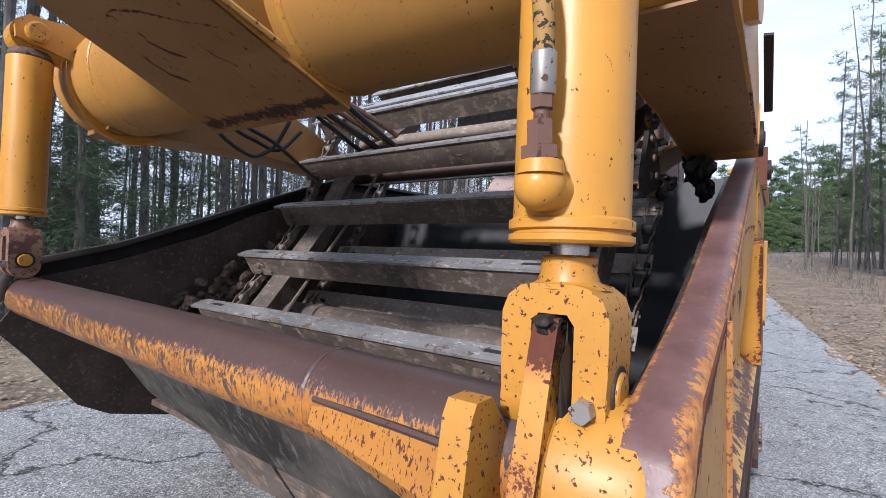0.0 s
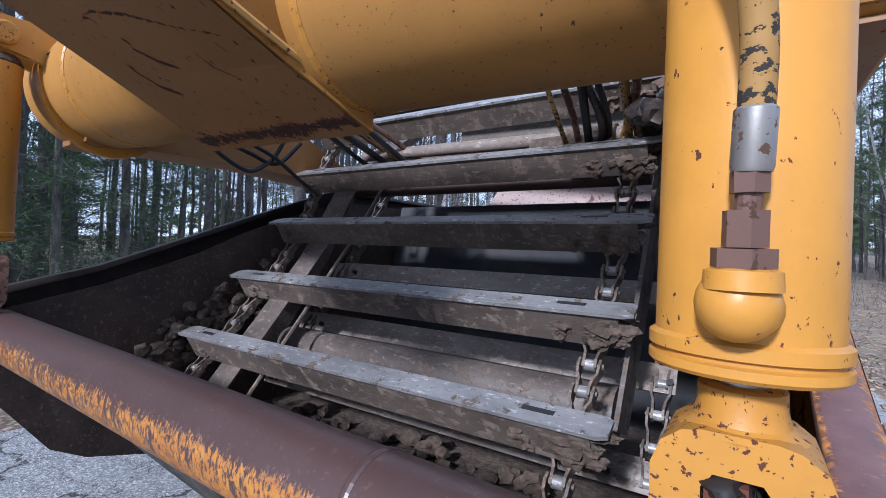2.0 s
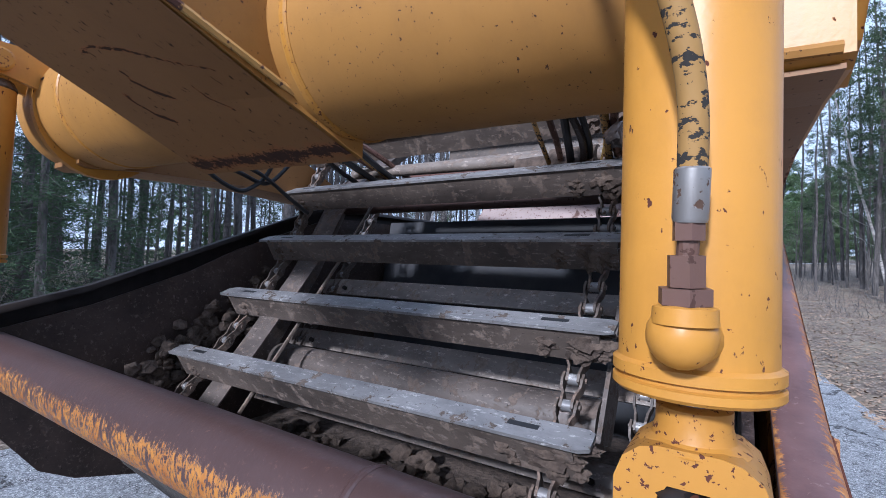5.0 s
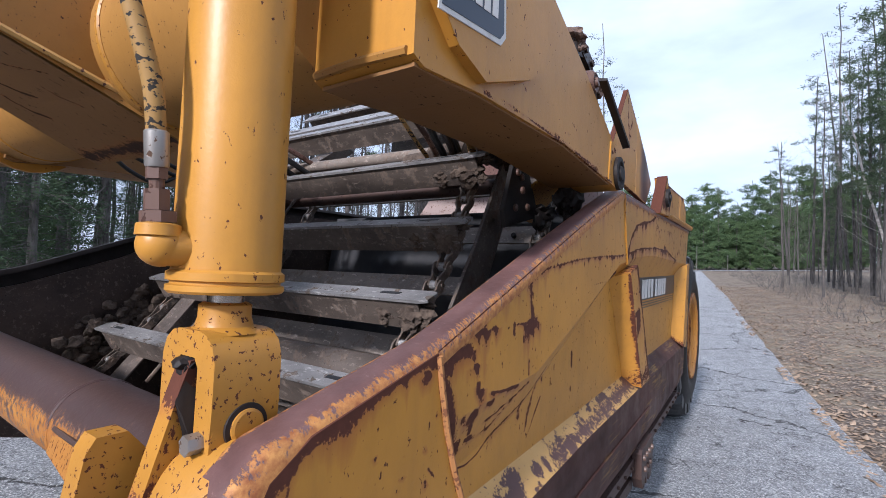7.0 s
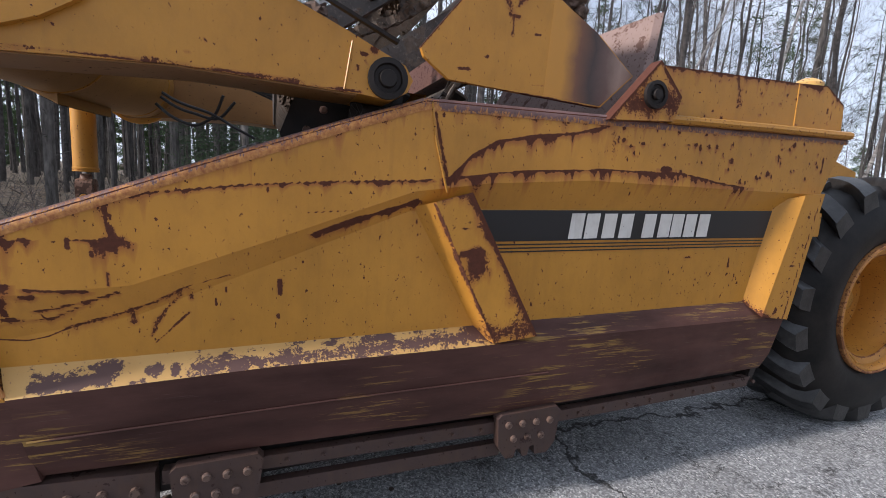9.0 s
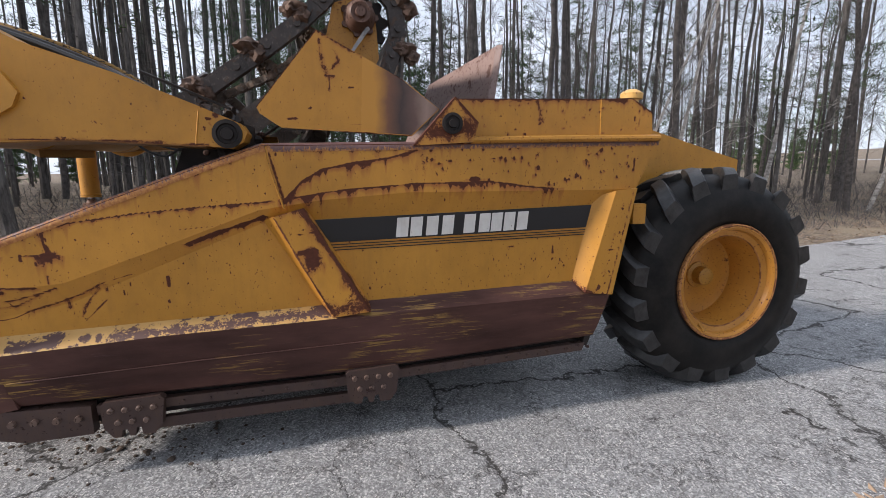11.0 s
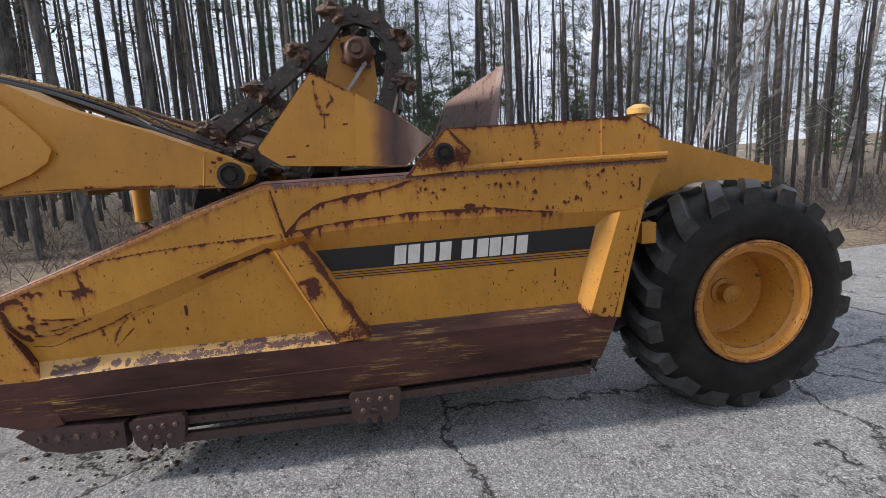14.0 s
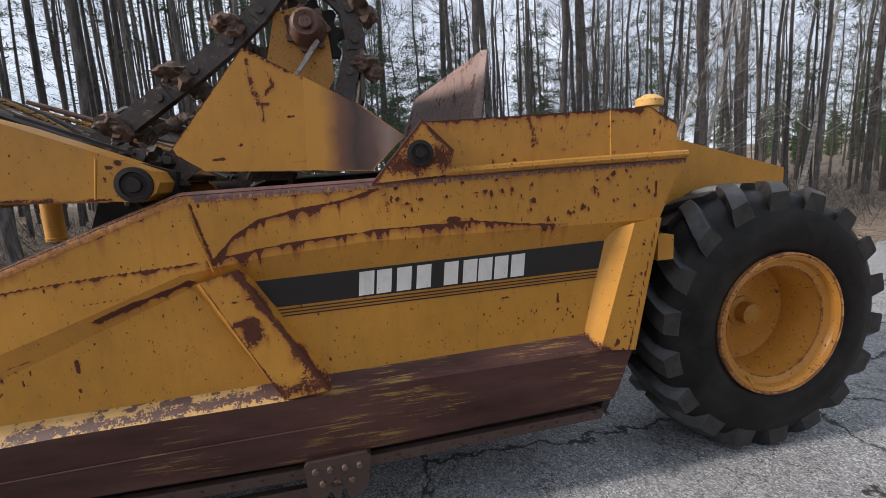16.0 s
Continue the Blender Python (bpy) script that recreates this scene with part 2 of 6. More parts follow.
M["tan_chain"] = soiled("dusty_chain_steel", (0.055, 0.043, 0.035), (0.15, 0.115, 0.092), 0.5, (0.23, 0.165, 0.125), 0.51)
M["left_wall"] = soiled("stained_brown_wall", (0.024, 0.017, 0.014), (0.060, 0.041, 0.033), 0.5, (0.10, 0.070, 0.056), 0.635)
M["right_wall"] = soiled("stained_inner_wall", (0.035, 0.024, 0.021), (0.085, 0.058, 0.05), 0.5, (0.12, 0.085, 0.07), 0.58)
M["bluish"] = plain("scoured_blue_steel", (0.022, 0.025, 0.032), (0.062, 0.060, 0.062), 2.2, 0.55, 7, 0.15, 0.002)


def scuffed_plate():
    """Black plate rubbed pale in short upright scuffs, dusty grey towards one end."""
    m = mat("scuffed_black_plate", (0.03, 0.03, 0.03), 0.6)
    col = mix(m, grey(m, noise_tex(m, 2.0, 5), 0.42, 0.62), (0.017, 0.015, 0.013), (0.095, 0.084, 0.073))
    col = mix(m, grey(m, noise_tex(m, 60, 8, 0.72, (1, 0.3, 0.22)), 0.54, 0.62, 0, 0.75), col, (0.14, 0.133, 0.126))
    col = mix(m, grey(m, noise_tex(m, 26, 8, 0.7, (1, 0.5, 0.4)), 0.58, 0.66, 0, 0.8), col, (0.055, 0.032, 0.024))
    link(m, col, top(m).inputs["Base Color"])
    bump(m, noise_tex(m, 50, 7, 0.7), 0.4, 0.004)
    return m


M["scuffed"] = scuffed_plate()
M["brown_soil"] = plain("pale_brown_soil", (0.065, 0.042, 0.032), (0.19, 0.125, 0.095), 26, 0.97, 10, 1.0, 0.014)
M["dirt"] = plain("dried_soil", (0.05, 0.035, 0.027), (0.15, 0.11, 0.082), 30, 0.97, 10, 1.0, 0.014)


def skirt_paint():
    """Brown steel rubbed smooth lengthwise, with scraped remains of yellow near its upper edge."""
    m = mat("scoured_brown_steel", (0.1, 0.055, 0.048), 0.4)
    base = mix(m, grey(m, noise_tex(m, 4, 8, 0.6, (1, 0.35, 1.6)), 0.3, 0.7), (0.038, 0.0165, 0.0135), (0.098, 0.046, 0.037))
    fine = grey(m, noise_tex(m, 30, 8, 0.7, (1, 0.12, 2.2)), 0.54, 0.60)
    zone = grey(m, noise_tex(m, 1.7, 3, 0.5, (1, 0.8, 3)), 0.49, 0.60)
    base = mix(m, mix(m, 1.0, fine, zone, "MULTIPLY"), base, (0.25, 0.15, 0.045))
    base = mix(m, grey(m, noise_tex(m, 55, 6, 0.7, (1, 0.1, 2)), 0.62, 0.72, 0, 0.5), base, (0.12, 0.08, 0.07))
    link(m, base, top(m).inputs["Base Color"])
    link(m, grey(m, noise_tex(m, 7, 6), 0.3, 0.7, 0.45, 0.7), top(m).inputs["Roughness"])
    bump(m, noise_tex(m, 12, 8, 0.6, (1, 0.3, 1.5)), 0.25, 0.004)
    return m


def ledge_paint():
    """Bleached paint on a sloping ledge, flaked off in ragged islands that grow towards the rear."""
    m = mat("bleached_flaking_paint", (0.6, 0.4, 0.13), 0.55)
    tc = node(m, "TexCoord")
    sp = node(m, "SeparateXYZ")
    link(m, tc.outputs["Object"], sp.inputs[0])
    grow = node(m, "Math")
    grow.operation = "MULTIPLY_ADD"
    link(m, sp.outputs[1], grow.inputs[0])
    grow.inputs[1].default_value, grow.inputs[2].default_value = 0.062, -0.13
    rag = node(m, "Math")
    rag.operation = "ADD"
    link(m, grow.outputs[0], rag.inputs[0])
    link(m, noise_tex(m, 15, 10, 0.7, (1, 0.7, 1.2)), rag.inputs[1])
    gone = mix(m, 1.0, grey(m, rag.outputs[0], 0.56, 0.572), grey(m, number(m, "ADD", wear_map(m, "rust"), number(m, "MULTIPLY_ADD", mix(m, 0.5, noise_tex(m, 34, 7, 0.68), noise_tex(m, 120, 6, 0.7)), 2.5, -1.25)), 0.49, 0.505), "LIGHTEN")
    pits = grey(m, noise_tex(m, 60, 3), 0.66, 0.7)
    pale = mix(m, noise_tex(m, 5, 6), (0.46, 0.25, 0.062), (0.58, 0.36, 0.12))
    col = mix(m, mix(m, 1.0, gone, pits, "LIGHTEN"), pale, mix(m, noise_tex(m, 9, 6), (0.058, 0.025, 0.021), (0.115, 0.055, 0.043)))
    link(m, col, top(m).inputs["Base Color"])
    bump(m, mix(m, 1.0, (1, 1, 1), gone, "SUBTRACT"), 0.4, 0.003)
    return m


def burnt_bend_paint():
    """Yellow paint scorched brown, then bare, with a bend's dark-to-shiny shading painted along the plate."""
    m = mat("scorched_shaded_plate", YEL, 0.45)
    tc = node(m, "TexCoord")
    sp = node(m, "SeparateXYZ")
    link(m, tc.outputs["Object"], sp.inputs[0])
    rag = node(m, "Math")
    rag.operation = "MULTIPLY_ADD"
    link(m, noise_tex(m, 4, 6), rag.inputs[0])
    rag.inputs[1].default_value = 0.12
    link(m, sp.outputs[1], rag.inputs[2])
    low = node(m, "Math")
    low.operation = "SUBTRACT"
    link(m, rag.outputs[0], low.inputs[0])
    low.inputs[1].default_value = 2.9
    col = ramp(m, low.outputs[0], [(0.34, YEL), (0.42, (0.16, 0.07, 0.035)), (0.50, (0.05, 0.03, 0.026)), (0.58, (0.13, 0.075, 0.06)), (0.65, (0.30, 0.21, 0.17)), (0.74, (0.14, 0.085, 0.07))])
    link(m, col, top(m).inputs["Base Color"])
    bump(m, noise_tex(m, 20, 6), 0.15, 0.003)
    return m


M["brown"] = skirt_paint()
M["ledge"] = ledge_paint()
M["burnt_bend"] = burnt_bend_paint()
M["tyre"] = plain("dusty_tyre_rubber", (0.005, 0.005, 0.0055), (0.024, 0.021, 0.019), 4, 0.5, 9, 0.5, 0.006)
for key, level in (("tyre", 0.18), ("brown", 0.2), ("dark", 0.3), ("left_wall", 0.3), ("bluish", 0.3), ("scuffed", 0.2)):
    top(M[key]).inputs["Specular IOR Level"].default_value = level
M["lug"] = plain("worn_tyre_lug", (0.010, 0.010, 0.0105), (0.042, 0.040, 0.040), 14, 0.45, 9, 0.5, 0.006)
M["grimy_chain"] = soiled("grimy_chain_steel", (0.016, 0.012, 0.010), (0.05, 0.036, 0.030), 0.45, (0.10, 0.068, 0.052), 0.56)
M["bark"] = plain("grey_brown_bark", (0.045, 0.040, 0.036), (0.18, 0.163, 0.15), 11, 0.95, 8, 0.9, 0.02, (1, 1, 0.25))
M["bark_dark"] = plain("dark_grey_bark", (0.034, 0.030, 0.028), (0.13, 0.117, 0.108), 11, 0.95, 8, 0.9, 0.02, (1, 1, 0.25))
M["twig"] = plain("bare_twig_bark", (0.05, 0.044, 0.041), (0.135, 0.12, 0.112), 9, 0.95)
M["birch"] = plain("white_birch_bark", (0.62, 0.58, 0.53), (0.12, 0.1, 0.09), 5, 0.8, 8, 0.3, 0.005, (1, 1, 3))
M["needle"] = plain("pine_needles", (0.035, 0.06, 0.028), (0.075, 0.11, 0.042), 2.5, 0.85)
M["spruce"] = plain("spruce_needles", (0.034, 0.062, 0.03), (0.075, 0.115, 0.046), 1.7, 0.85)
M["fir"] = plain("sunlit_pine_needles", (0.04, 0.08, 0.03), (0.10, 0.15, 0.055), 1.2, 0.85)
M["pine_far"] = plain("bushy_pine_needles", (0.035, 0.07, 0.03), (0.10, 0.15, 0.045), 1.0, 0.85)


def litter():
    """Overlapping dead leaves, with bare patches and dry grass."""
    m = mat("leaf_litter", (0.2, 0.15, 0.1), 0.97)
    v = node(m, "TexVoronoi", Scale=26.0, Randomness=1.0)
    link(m, coords(m), v.inputs["Vector"])
    one = node(m, "SeparateColor")
    link(m, v.outputs["Color"], one.inputs[0])
    col = ramp(m, one.outputs[0], [(0.0, (0.08, 0.06, 0.045)), (0.45, (0.175, 0.128, 0.09)), (0.8, (0.30, 0.232, 0.17)), (1.0, (0.43, 0.355, 0.28))])
    col = mix(m, grey(m, v.outputs["Distance"], 0.25, 0.6, 0, 0.6), col, (0.06, 0.042, 0.03))
    col = mix(m, grey(m, noise_tex(m, 1.1, 7, 0.65), 0.45, 0.62, 0, 0.75), col, mix(m, noise_tex(m, 60, 6), (0.16, 0.13, 0.09), (0.34, 0.28, 0.185)))
    link(m, col, top(m).inputs["Base Color"])
    bump(m, mix(m, 0.5, one.outputs[0], noise_tex(m, 40, 8)), 0.9, 0.025)
    return m


M["litter"] = litter()
M["leaf"] = plain("dead_leaf", (0.16, 0.105, 0.065), (0.42, 0.31, 0.215), 4, 0.9)


def asphalt():
    """Old asphalt: pale stones in a grey binder, with wide and hairline cracks."""
    m = mat("cracked_grey_asphalt", (0.3, 0.29, 0.28), 0.88)
    st = node(m, "TexVoronoi", Scale=105.0, Randomness=1.0)
    link(m, coords(m), st.inputs["Vector"])
    one = node(m, "SeparateColor")
    link(m, st.outputs["Color"], one.inputs[0])
    grit = ramp(m, one.outputs[0], [(0.0, (0.15, 0.152, 0.157)), (0.5, (0.35, 0.353, 0.36)), (0.85, (0.55, 0.55, 0.55)), (1.0, (0.82, 0.81, 0.79))])
    pores = grey(m, noise_tex(m, 160, 5, 0.7), 0.40, 0.54, 1, 0)
    col = mix(m, mix(m, 1.0, pores, (0.7,) * 3, "MULTIPLY"), grit, (0.11, 0.107, 0.105))
    col = mix(m, grey(m, noise_tex(m, 0.9, 7, 0.6), 0.38, 0.68, 0, 0.36), col, (0.22, 0.215, 0.21))
    col = mix(m, grey(m, noise_tex(m, 6, 8, 0.7), 0.55, 0.72, 0, 0.35), col, (0.38, 0.36, 0.34))
    cr = None
    for scale, width, gated in ((0.42, 0.0085, 0), (1.4, 0.0075, 1), (3.4, 0.011, 2)):
        v = node(m, "TexVoronoi", Scale=scale)
        v.feature = "DISTANCE_TO_EDGE"
        add = node(m, "VectorMath")
        add.operation = "MULTIPLY_ADD"
        link(m, coords(m), add.inputs[2])
        nz = node(m, "TexNoise", Scale=1.6 + gated, Detail=10.0, Roughness=0.66)
        link(m, coords(m), nz.inputs["Vector"])
        link(m, nz.outputs["Color"], add.inputs[0])
        add.inputs[1].default_value = (0.9, 0.9, 0.0)
        link(m, add.outputs[0], v.inputs["Vector"])
        g = grey(m, v.outputs["Distance"], width * 0.35, width, 1, 0)
        if gated:
            gate = grey(m, noise_tex(m, 0.6 + 0.3 * gated, 2), 0.38, 0.50)
            g = mix(m, 1.0, g, gate, "MULTIPLY")
        cr = g if cr is None else mix(m, 1.0, cr, g, "LIGHTEN")
    col = mix(m, cr, col, (0.035, 0.032, 0.03))
    link(m, col, top(m).inputs["Base Color"])
    h = mix(m, 1.0, mix(m, 0.45, (0.75,) * 3, mix(m, 0.5, one.outputs[0], pores, "SUBTRACT")), cr, "SUBTRACT")
    bump(m, h, 0.8, 0.010)
    return m


M["asphalt"] = asphalt()


# ---- mesh helpers ----
def finish(name, bm, material, parent=None, label="", smooth=False, bevel=0.0, dice=0.0):
    if bevel:
        edges = [e for e in bm.edges if len(e.link_faces) == 2 and e.calc_face_angle(0) > 0.5]
        bmesh.ops.bevel(bm, geom=edges, offset=bevel, segments=2, affect="EDGES", clamp_overlap=True)
    if dice:
        for axis in (1, 2):
            lo, hi = min(v.co[axis] for v in bm.verts), max(v.co[axis] for v in bm.verts)
            normal = (0, 1, 0) if axis == 1 else (0, 0, 1)
            for k in range(1, int((hi - lo) / dice)):
                at = [0, 0, 0]
                at[axis] = lo + dice * k + 0.0007
                bmesh.ops.bisect_plane(bm, geom=bm.verts[:] + bm.edges[:] + bm.faces[:], plane_co=at, plane_no=normal, dist=1e-5)
    bmesh.ops.recalc_face_normals(bm, faces=bm.faces)
    if smooth:
        for f in bm.faces:
            f.smooth = True
        for e in bm.edges:
            if len(e.link_faces) == 2 and e.calc_face_angle(0) > 0.6:
                e.smooth = False
    data = bpy.data.meshes.new(name)
    bm.to_mesh(data)
    bm.free()
    data.materials.append(M[material] if isinstance(material, str) else material)
    ob = new(name, data)
    if parent is not None:
        ob.parent = parent
    if label:
        ob["label"] = label
    return ob


def part(name, bm, material, parent, label="", smooth=False, bevel=0.0, dice=0.0):
    return finish(name, bm, material, parent, label, smooth, bevel, dice)


def prism(poly, x0, x1, bm=None):
    """A plate whose outline is given in (y, z), from x0 to x1."""
    bm = bm or bmesh.new()
    a = [bm.verts.new((x0, y, z)) for y, z in poly]
    b = [bm.verts.new((x1, y, z)) for y, z in poly]
    n = len(poly)
    bm.faces.new(a)
    bm.faces.new(b[::-1])
    for i in range(n):
        bm.faces.new((a[i], a[(i + 1) % n], b[(i + 1) % n], b[i]))
    return bm


def slab(corners, thick, bm=None):
    """A plate through the given corners (in order), with a thickness along its normal."""
    bm = bm or bmesh.new()
    v = [Vector(c) for c in corners]
    n = (v[1] - v[0]).cross(v[2] - v[0]).normalized() * thick / 2
    a = [bm.verts.new(c + n) for c in v]
    b = [bm.verts.new(c - n) for c in v]
    k = len(v)
    bm.faces.new(a)
    bm.faces.new(b[::-1])
    for i in range(k):
        bm.faces.new((a[i], b[i], b[(i + 1) % k], a[(i + 1) % k]))
    return bm


def box(lo, hi, bm=None):
    return prism([(lo[1], lo[2]), (hi[1], lo[2]), (hi[1], hi[2]), (lo[1], hi[2])], lo[0], hi[0], bm)


def lathe(profile, axis_a, axis_b, n=32, bm=None, closed=False, open_front=False):
    """A turned body: profile of (distance along the axis, radius), axis from a to b."""
    bm = bm or bmesh.new()
    a, d = Vector(axis_a), (Vector(axis_b) - Vector(axis_a)).normalized()
    u = d.orthogonal().normalized()
    w = d.cross(u)
    rings = []
    for s, r in profile:
        rings.append([bm.verts.new(a + d * s + (u * math.cos(2 * math.pi * i / n) + w * math.sin(2 * math.pi * i / n)) * max(r, 1e-4)) for i in range(n)])
    pairs = list(zip(rings, rings[1:] + ([rings[0]] if closed else [])))
    for p, q in pairs if closed else pairs[: len(rings) - 1]:
        for i in range(n):
            bm.faces.new((p[i], p[(i + 1) % n], q[(i + 1) % n], q[i]))
    if not closed:
        if profile[0][1] < 0.3 or not open_front:
            bm.faces.new(rings[0][::-1])
        bm.faces.new(rings[-1])
    return bm


def rod(a, b, r, n=16, bm=None):
    return lathe([(0, r), ((Vector(b) - Vector(a)).length, r)], a, b, n, bm)


def sweep(points, r, n=8, bm=None, taper=1.0, wob=0.0):
    """A tube of radius r along points."""
    bm = bm or bmesh.new()
    pts = [Vector(p) for p in points]
    rings, up = [], Vector((0.1, 0.05, 1)).normalized()
    for i, p in enumerate(pts):
        d = (pts[min(i + 1, len(pts) - 1)] - pts[max(i - 1, 0)]).normalized()
        u = d.cross(up) if d.cross(up).length > 0.05 else d.cross(Vector((1, 0, 0)))
        u.normalize()
        w = d.cross(u)
        k = r * (1 + (taper - 1) * i / (len(pts) - 1))
        rings.append([bm.verts.new(p + (u * math.cos(2 * math.pi * j / n) + w * math.sin(2 * math.pi * j / n)) * k) for j in range(n)])
    for p, q in zip(rings, rings[1:]):
        for j in range(n):
            bm.faces.new((p[j], p[(j + 1) % n], q[(j + 1) % n], q[j]))
    bm.faces.new(rings[0][::-1])
    bm.faces.new(rings[-1])
    return bm


def curve_points(ctrl, steps=6):
    """Catmull-Rom points through the control points."""
    c = [Vector(p) for p in ctrl]
    c = [c[0] * 2 - c[1]] + c + [c[-1] * 2 - c[-2]]
    out = []
    for i in range(1, len(c) - 2):
        for k in range(steps):
            t = k / steps
            a, b, d, e = c[i - 1], c[i], c[i + 1], c[i + 2]
            out.append(0.5 * (2 * b + (d - a) * t + (2 * a - 5 * b + 4 * d - e) * t * t + (3 * b - a - 3 * d + e) * t ** 3))
    return out + [c[-2]]


def lump(bm, centre, size, seed, sub=2, rough=0.35):
    """An uneven clod."""
    r = bmesh.ops.create_icosphere(bm, subdivisions=sub, radius=1.0)
    for v in r["verts"]:
        k = 1 + rough * noise.noise(v.co * 1.7 + Vector((seed, seed * 0.7, 0)) * 3.1) + 0.5 * rough * noise.noise(v.co * 4.1 + Vector((seed, 0, 2)))
        v.co = Vector((v.co.x * size[0], v.co.y * size[1], v.co.z * size[2])) * k + Vector(centre)
    return bm


def interp(table, y):
    return float(np.interp(y, [p[0] for p in table], [p[1] for p in table]))


# ---- ground ----
def road_edge(y):
    """The right and the left edge of the road."""
    return 1.75 - 0.09 * y - 0.02 * max(0.0, y - 30), -4.8 - 0.11 * max(0.0, y - 12)


def ground_z(x, y):
    """Level round the machine, rising gently along the road, with a low bank under the woods."""
    far = max(0.0, y - 7.0)
    z = 0.045 * far * far / (far + 9.0)
    right, left = road_edge(min(y, 100))
    if x < left - 0.3:
        z += 0.95 * (1 - math.exp(-((left - 0.3 - x) / 4.5) ** 1.5)) * (1.0 if y < 8 else math.exp(-(y - 8) / 14))
    if x > right:
        z += 0.03 * min(x - right, 25.0) * (0.3 if y < 3 else 1.0)
    return z


def sheet(name, xs, ys, lift, material, rough=0.0):
    bm = bmesh.new()
    grid = [[bm.verts.new((x, y, ground_z(x, y) + lift + (rough * noise.noise(Vector((x * 0.8, y * 0.8, 0))) if rough else 0))) for y in ys] for x in xs]
    for a, b in zip(grid, grid[1:]):
        for i in range(len(ys) - 1):
            bm.faces.new((a[i], b[i], b[i + 1], a[i + 1]))
    return tagged(finish(name, bm, material, smooth=True), kind="structure")


def steps(*spans):
    out = []
    for a, b, d in spans:
        out += list(np.arange(a, b, d))
    return out + [spans[-1][1]]


tagged(sheet("ground", steps((-400, -60, 40), (-60, -20, 4), (-20, 20, 0.7), (20, 60, 4), (60, 400, 40)), steps((-300, -40, 30), (-40, -12, 4), (-12, 40, 0.8), (40, 100, 4), (100, 600, 50)), -0.03, "litter", 0.06), "brown leaf litter and dry grass over level ground", "ground")
bm = bmesh.new()
lines = []
for y in steps((-40, -8, 4), (-8, 20, 0.7), (20, 92, 3)):
    r, l = road_edge(y)
    lines.append([bm.verts.new((l + (r - l) * k / 10 + (0.05 * noise.noise(Vector((k * 9.0, y * 1.1, 3))) if k in (0, 10) else 0), y, ground_z(l + (r - l) * k / 10, y) + 0.004)) for k in range(11)])
for a, b in zip(lines, lines[1:]):
    for k in range(10):
        bm.faces.new((a[k], a[k + 1], b[k + 1], b[k]))
tagged(finish("road", bm, "asphalt", smooth=True), "cracked pale grey asphalt road", "road", kind="structure")
tagged(sheet("cross_road", steps((-120, 120, 10)), steps((92.2, 98, 2)), 0.03, "asphalt"), "pale crossing road at the edge of the woods", "road")

# ---- the machine ----
machine = tagged(new("elevating_scraper"), "yellow elevating scraper with rusted bowl and chain elevator, parked on asphalt", "scraper")
DEEP = -0.12    # the recessed panel
WIDE = -2.98   # the left side mirrors the right one about x = WIDE / 2

TOP = [(0.66, 1.13), (1.03, 1.235), (1.25, 1.321), (1.48, 1.410), (1.78, 1.529), (2.22, 1.698), (2.55, 1.818), (3.41, 1.838), (5.08, 1.882)]
FOLD = [(1.0, 1.06), (1.17, 1.08), (1.55, 1.11), (1.99, 1.267), (2.52, 1.466), (2.85, 1.515), (3.35, 1.553), (4.95, 1.555)]
PANEL_T = [(1.0, 0.92), (1.2, 0.93), (1.55, 0.99), (1.99, 1.17), (2.52, 1.385), (2.83, 1.405), (4.9, 1.462)]
PANEL_B = [(1.0, 0.83), (1.218, 0.833), (1.96, 0.856), (2.81, 0.882), (3.75, 0.911), (4.8, 0.942)]
LEDGE = [(1.0, 0.738), (1.198, 0.748), (1.98, 0.790), (3.72, 0.832), (4.8, 0.852)]
SKIRT = [(1.0, 0.46), (1.274, 0.461), (2.93, 0.465), (4.7, 0.545)]


def band(rows, ny=44):
    """A skin from rows of (table of z over y, x, first y, last y)."""
    bm = bmesh.new()
    grid = []
    for table, x, y0, y1 in rows:
        line = []
        for i in range(ny + 1):
            y = y0 + (y1 - y0) * i / ny
            line.append(bm.verts.new((x, y, interp(table, y))))
        grid.append(line)
    for a, b in zip(grid, grid[1:]):
        for i in range(ny):
            bm.faces.new((a[i], a[i + 1], b[i + 1], b[i]))
    return bm


def skin(name, rows, material, parent, label="", grain=0.007):
    """A finely divided skin between two rows of (table of z over y, x, first y, last y)."""
    (ta, xa, a0, a1), (tb, xb, b0, b1) = rows
    ny = int((a1 - a0) / grain)
    za, zb = interp(ta, (a0 + a1) / 2), interp(tb, (b0 + b1) / 2)
    nz = max(4, int(math.hypot(za - zb, xa - xb) / grain))
    u = np.linspace(0, 1, ny + 1)[:, None]
    v = np.linspace(0, 1, nz + 1)[None, :]
    ya, yb = a0 + (a1 - a0) * u, b0 + (b1 - b0) * u
    z0 = np.interp(ya, [p[0] for p in ta], [p[1] for p in ta])
    z1 = np.interp(yb, [p[0] for p in tb], [p[1] for p in tb])
    pts = np.stack([xa + (xb - xa) * v + 0 * u, ya + (yb - ya) * v, z0 + (z1 - z0) * v], -1).reshape(-1, 3)
    i = (np.arange(ny)[:, None] * (nz + 1) + np.arange(nz)[None, :]).reshape(-1)
    faces = np.stack([i, i + 1, i + nz + 2, i + nz + 1], -1)
    data = bpy.data.meshes.new(name)
    data.from_pydata(pts.tolist(), [], faces.tolist())
    data.materials.append(M[material])
    ob = new(name, data)
    ob.parent = parent
    if label:
        ob["label"] = label
    return ob


def shifted(table, dz):
    return [(y, z + dz) for y, z in table]


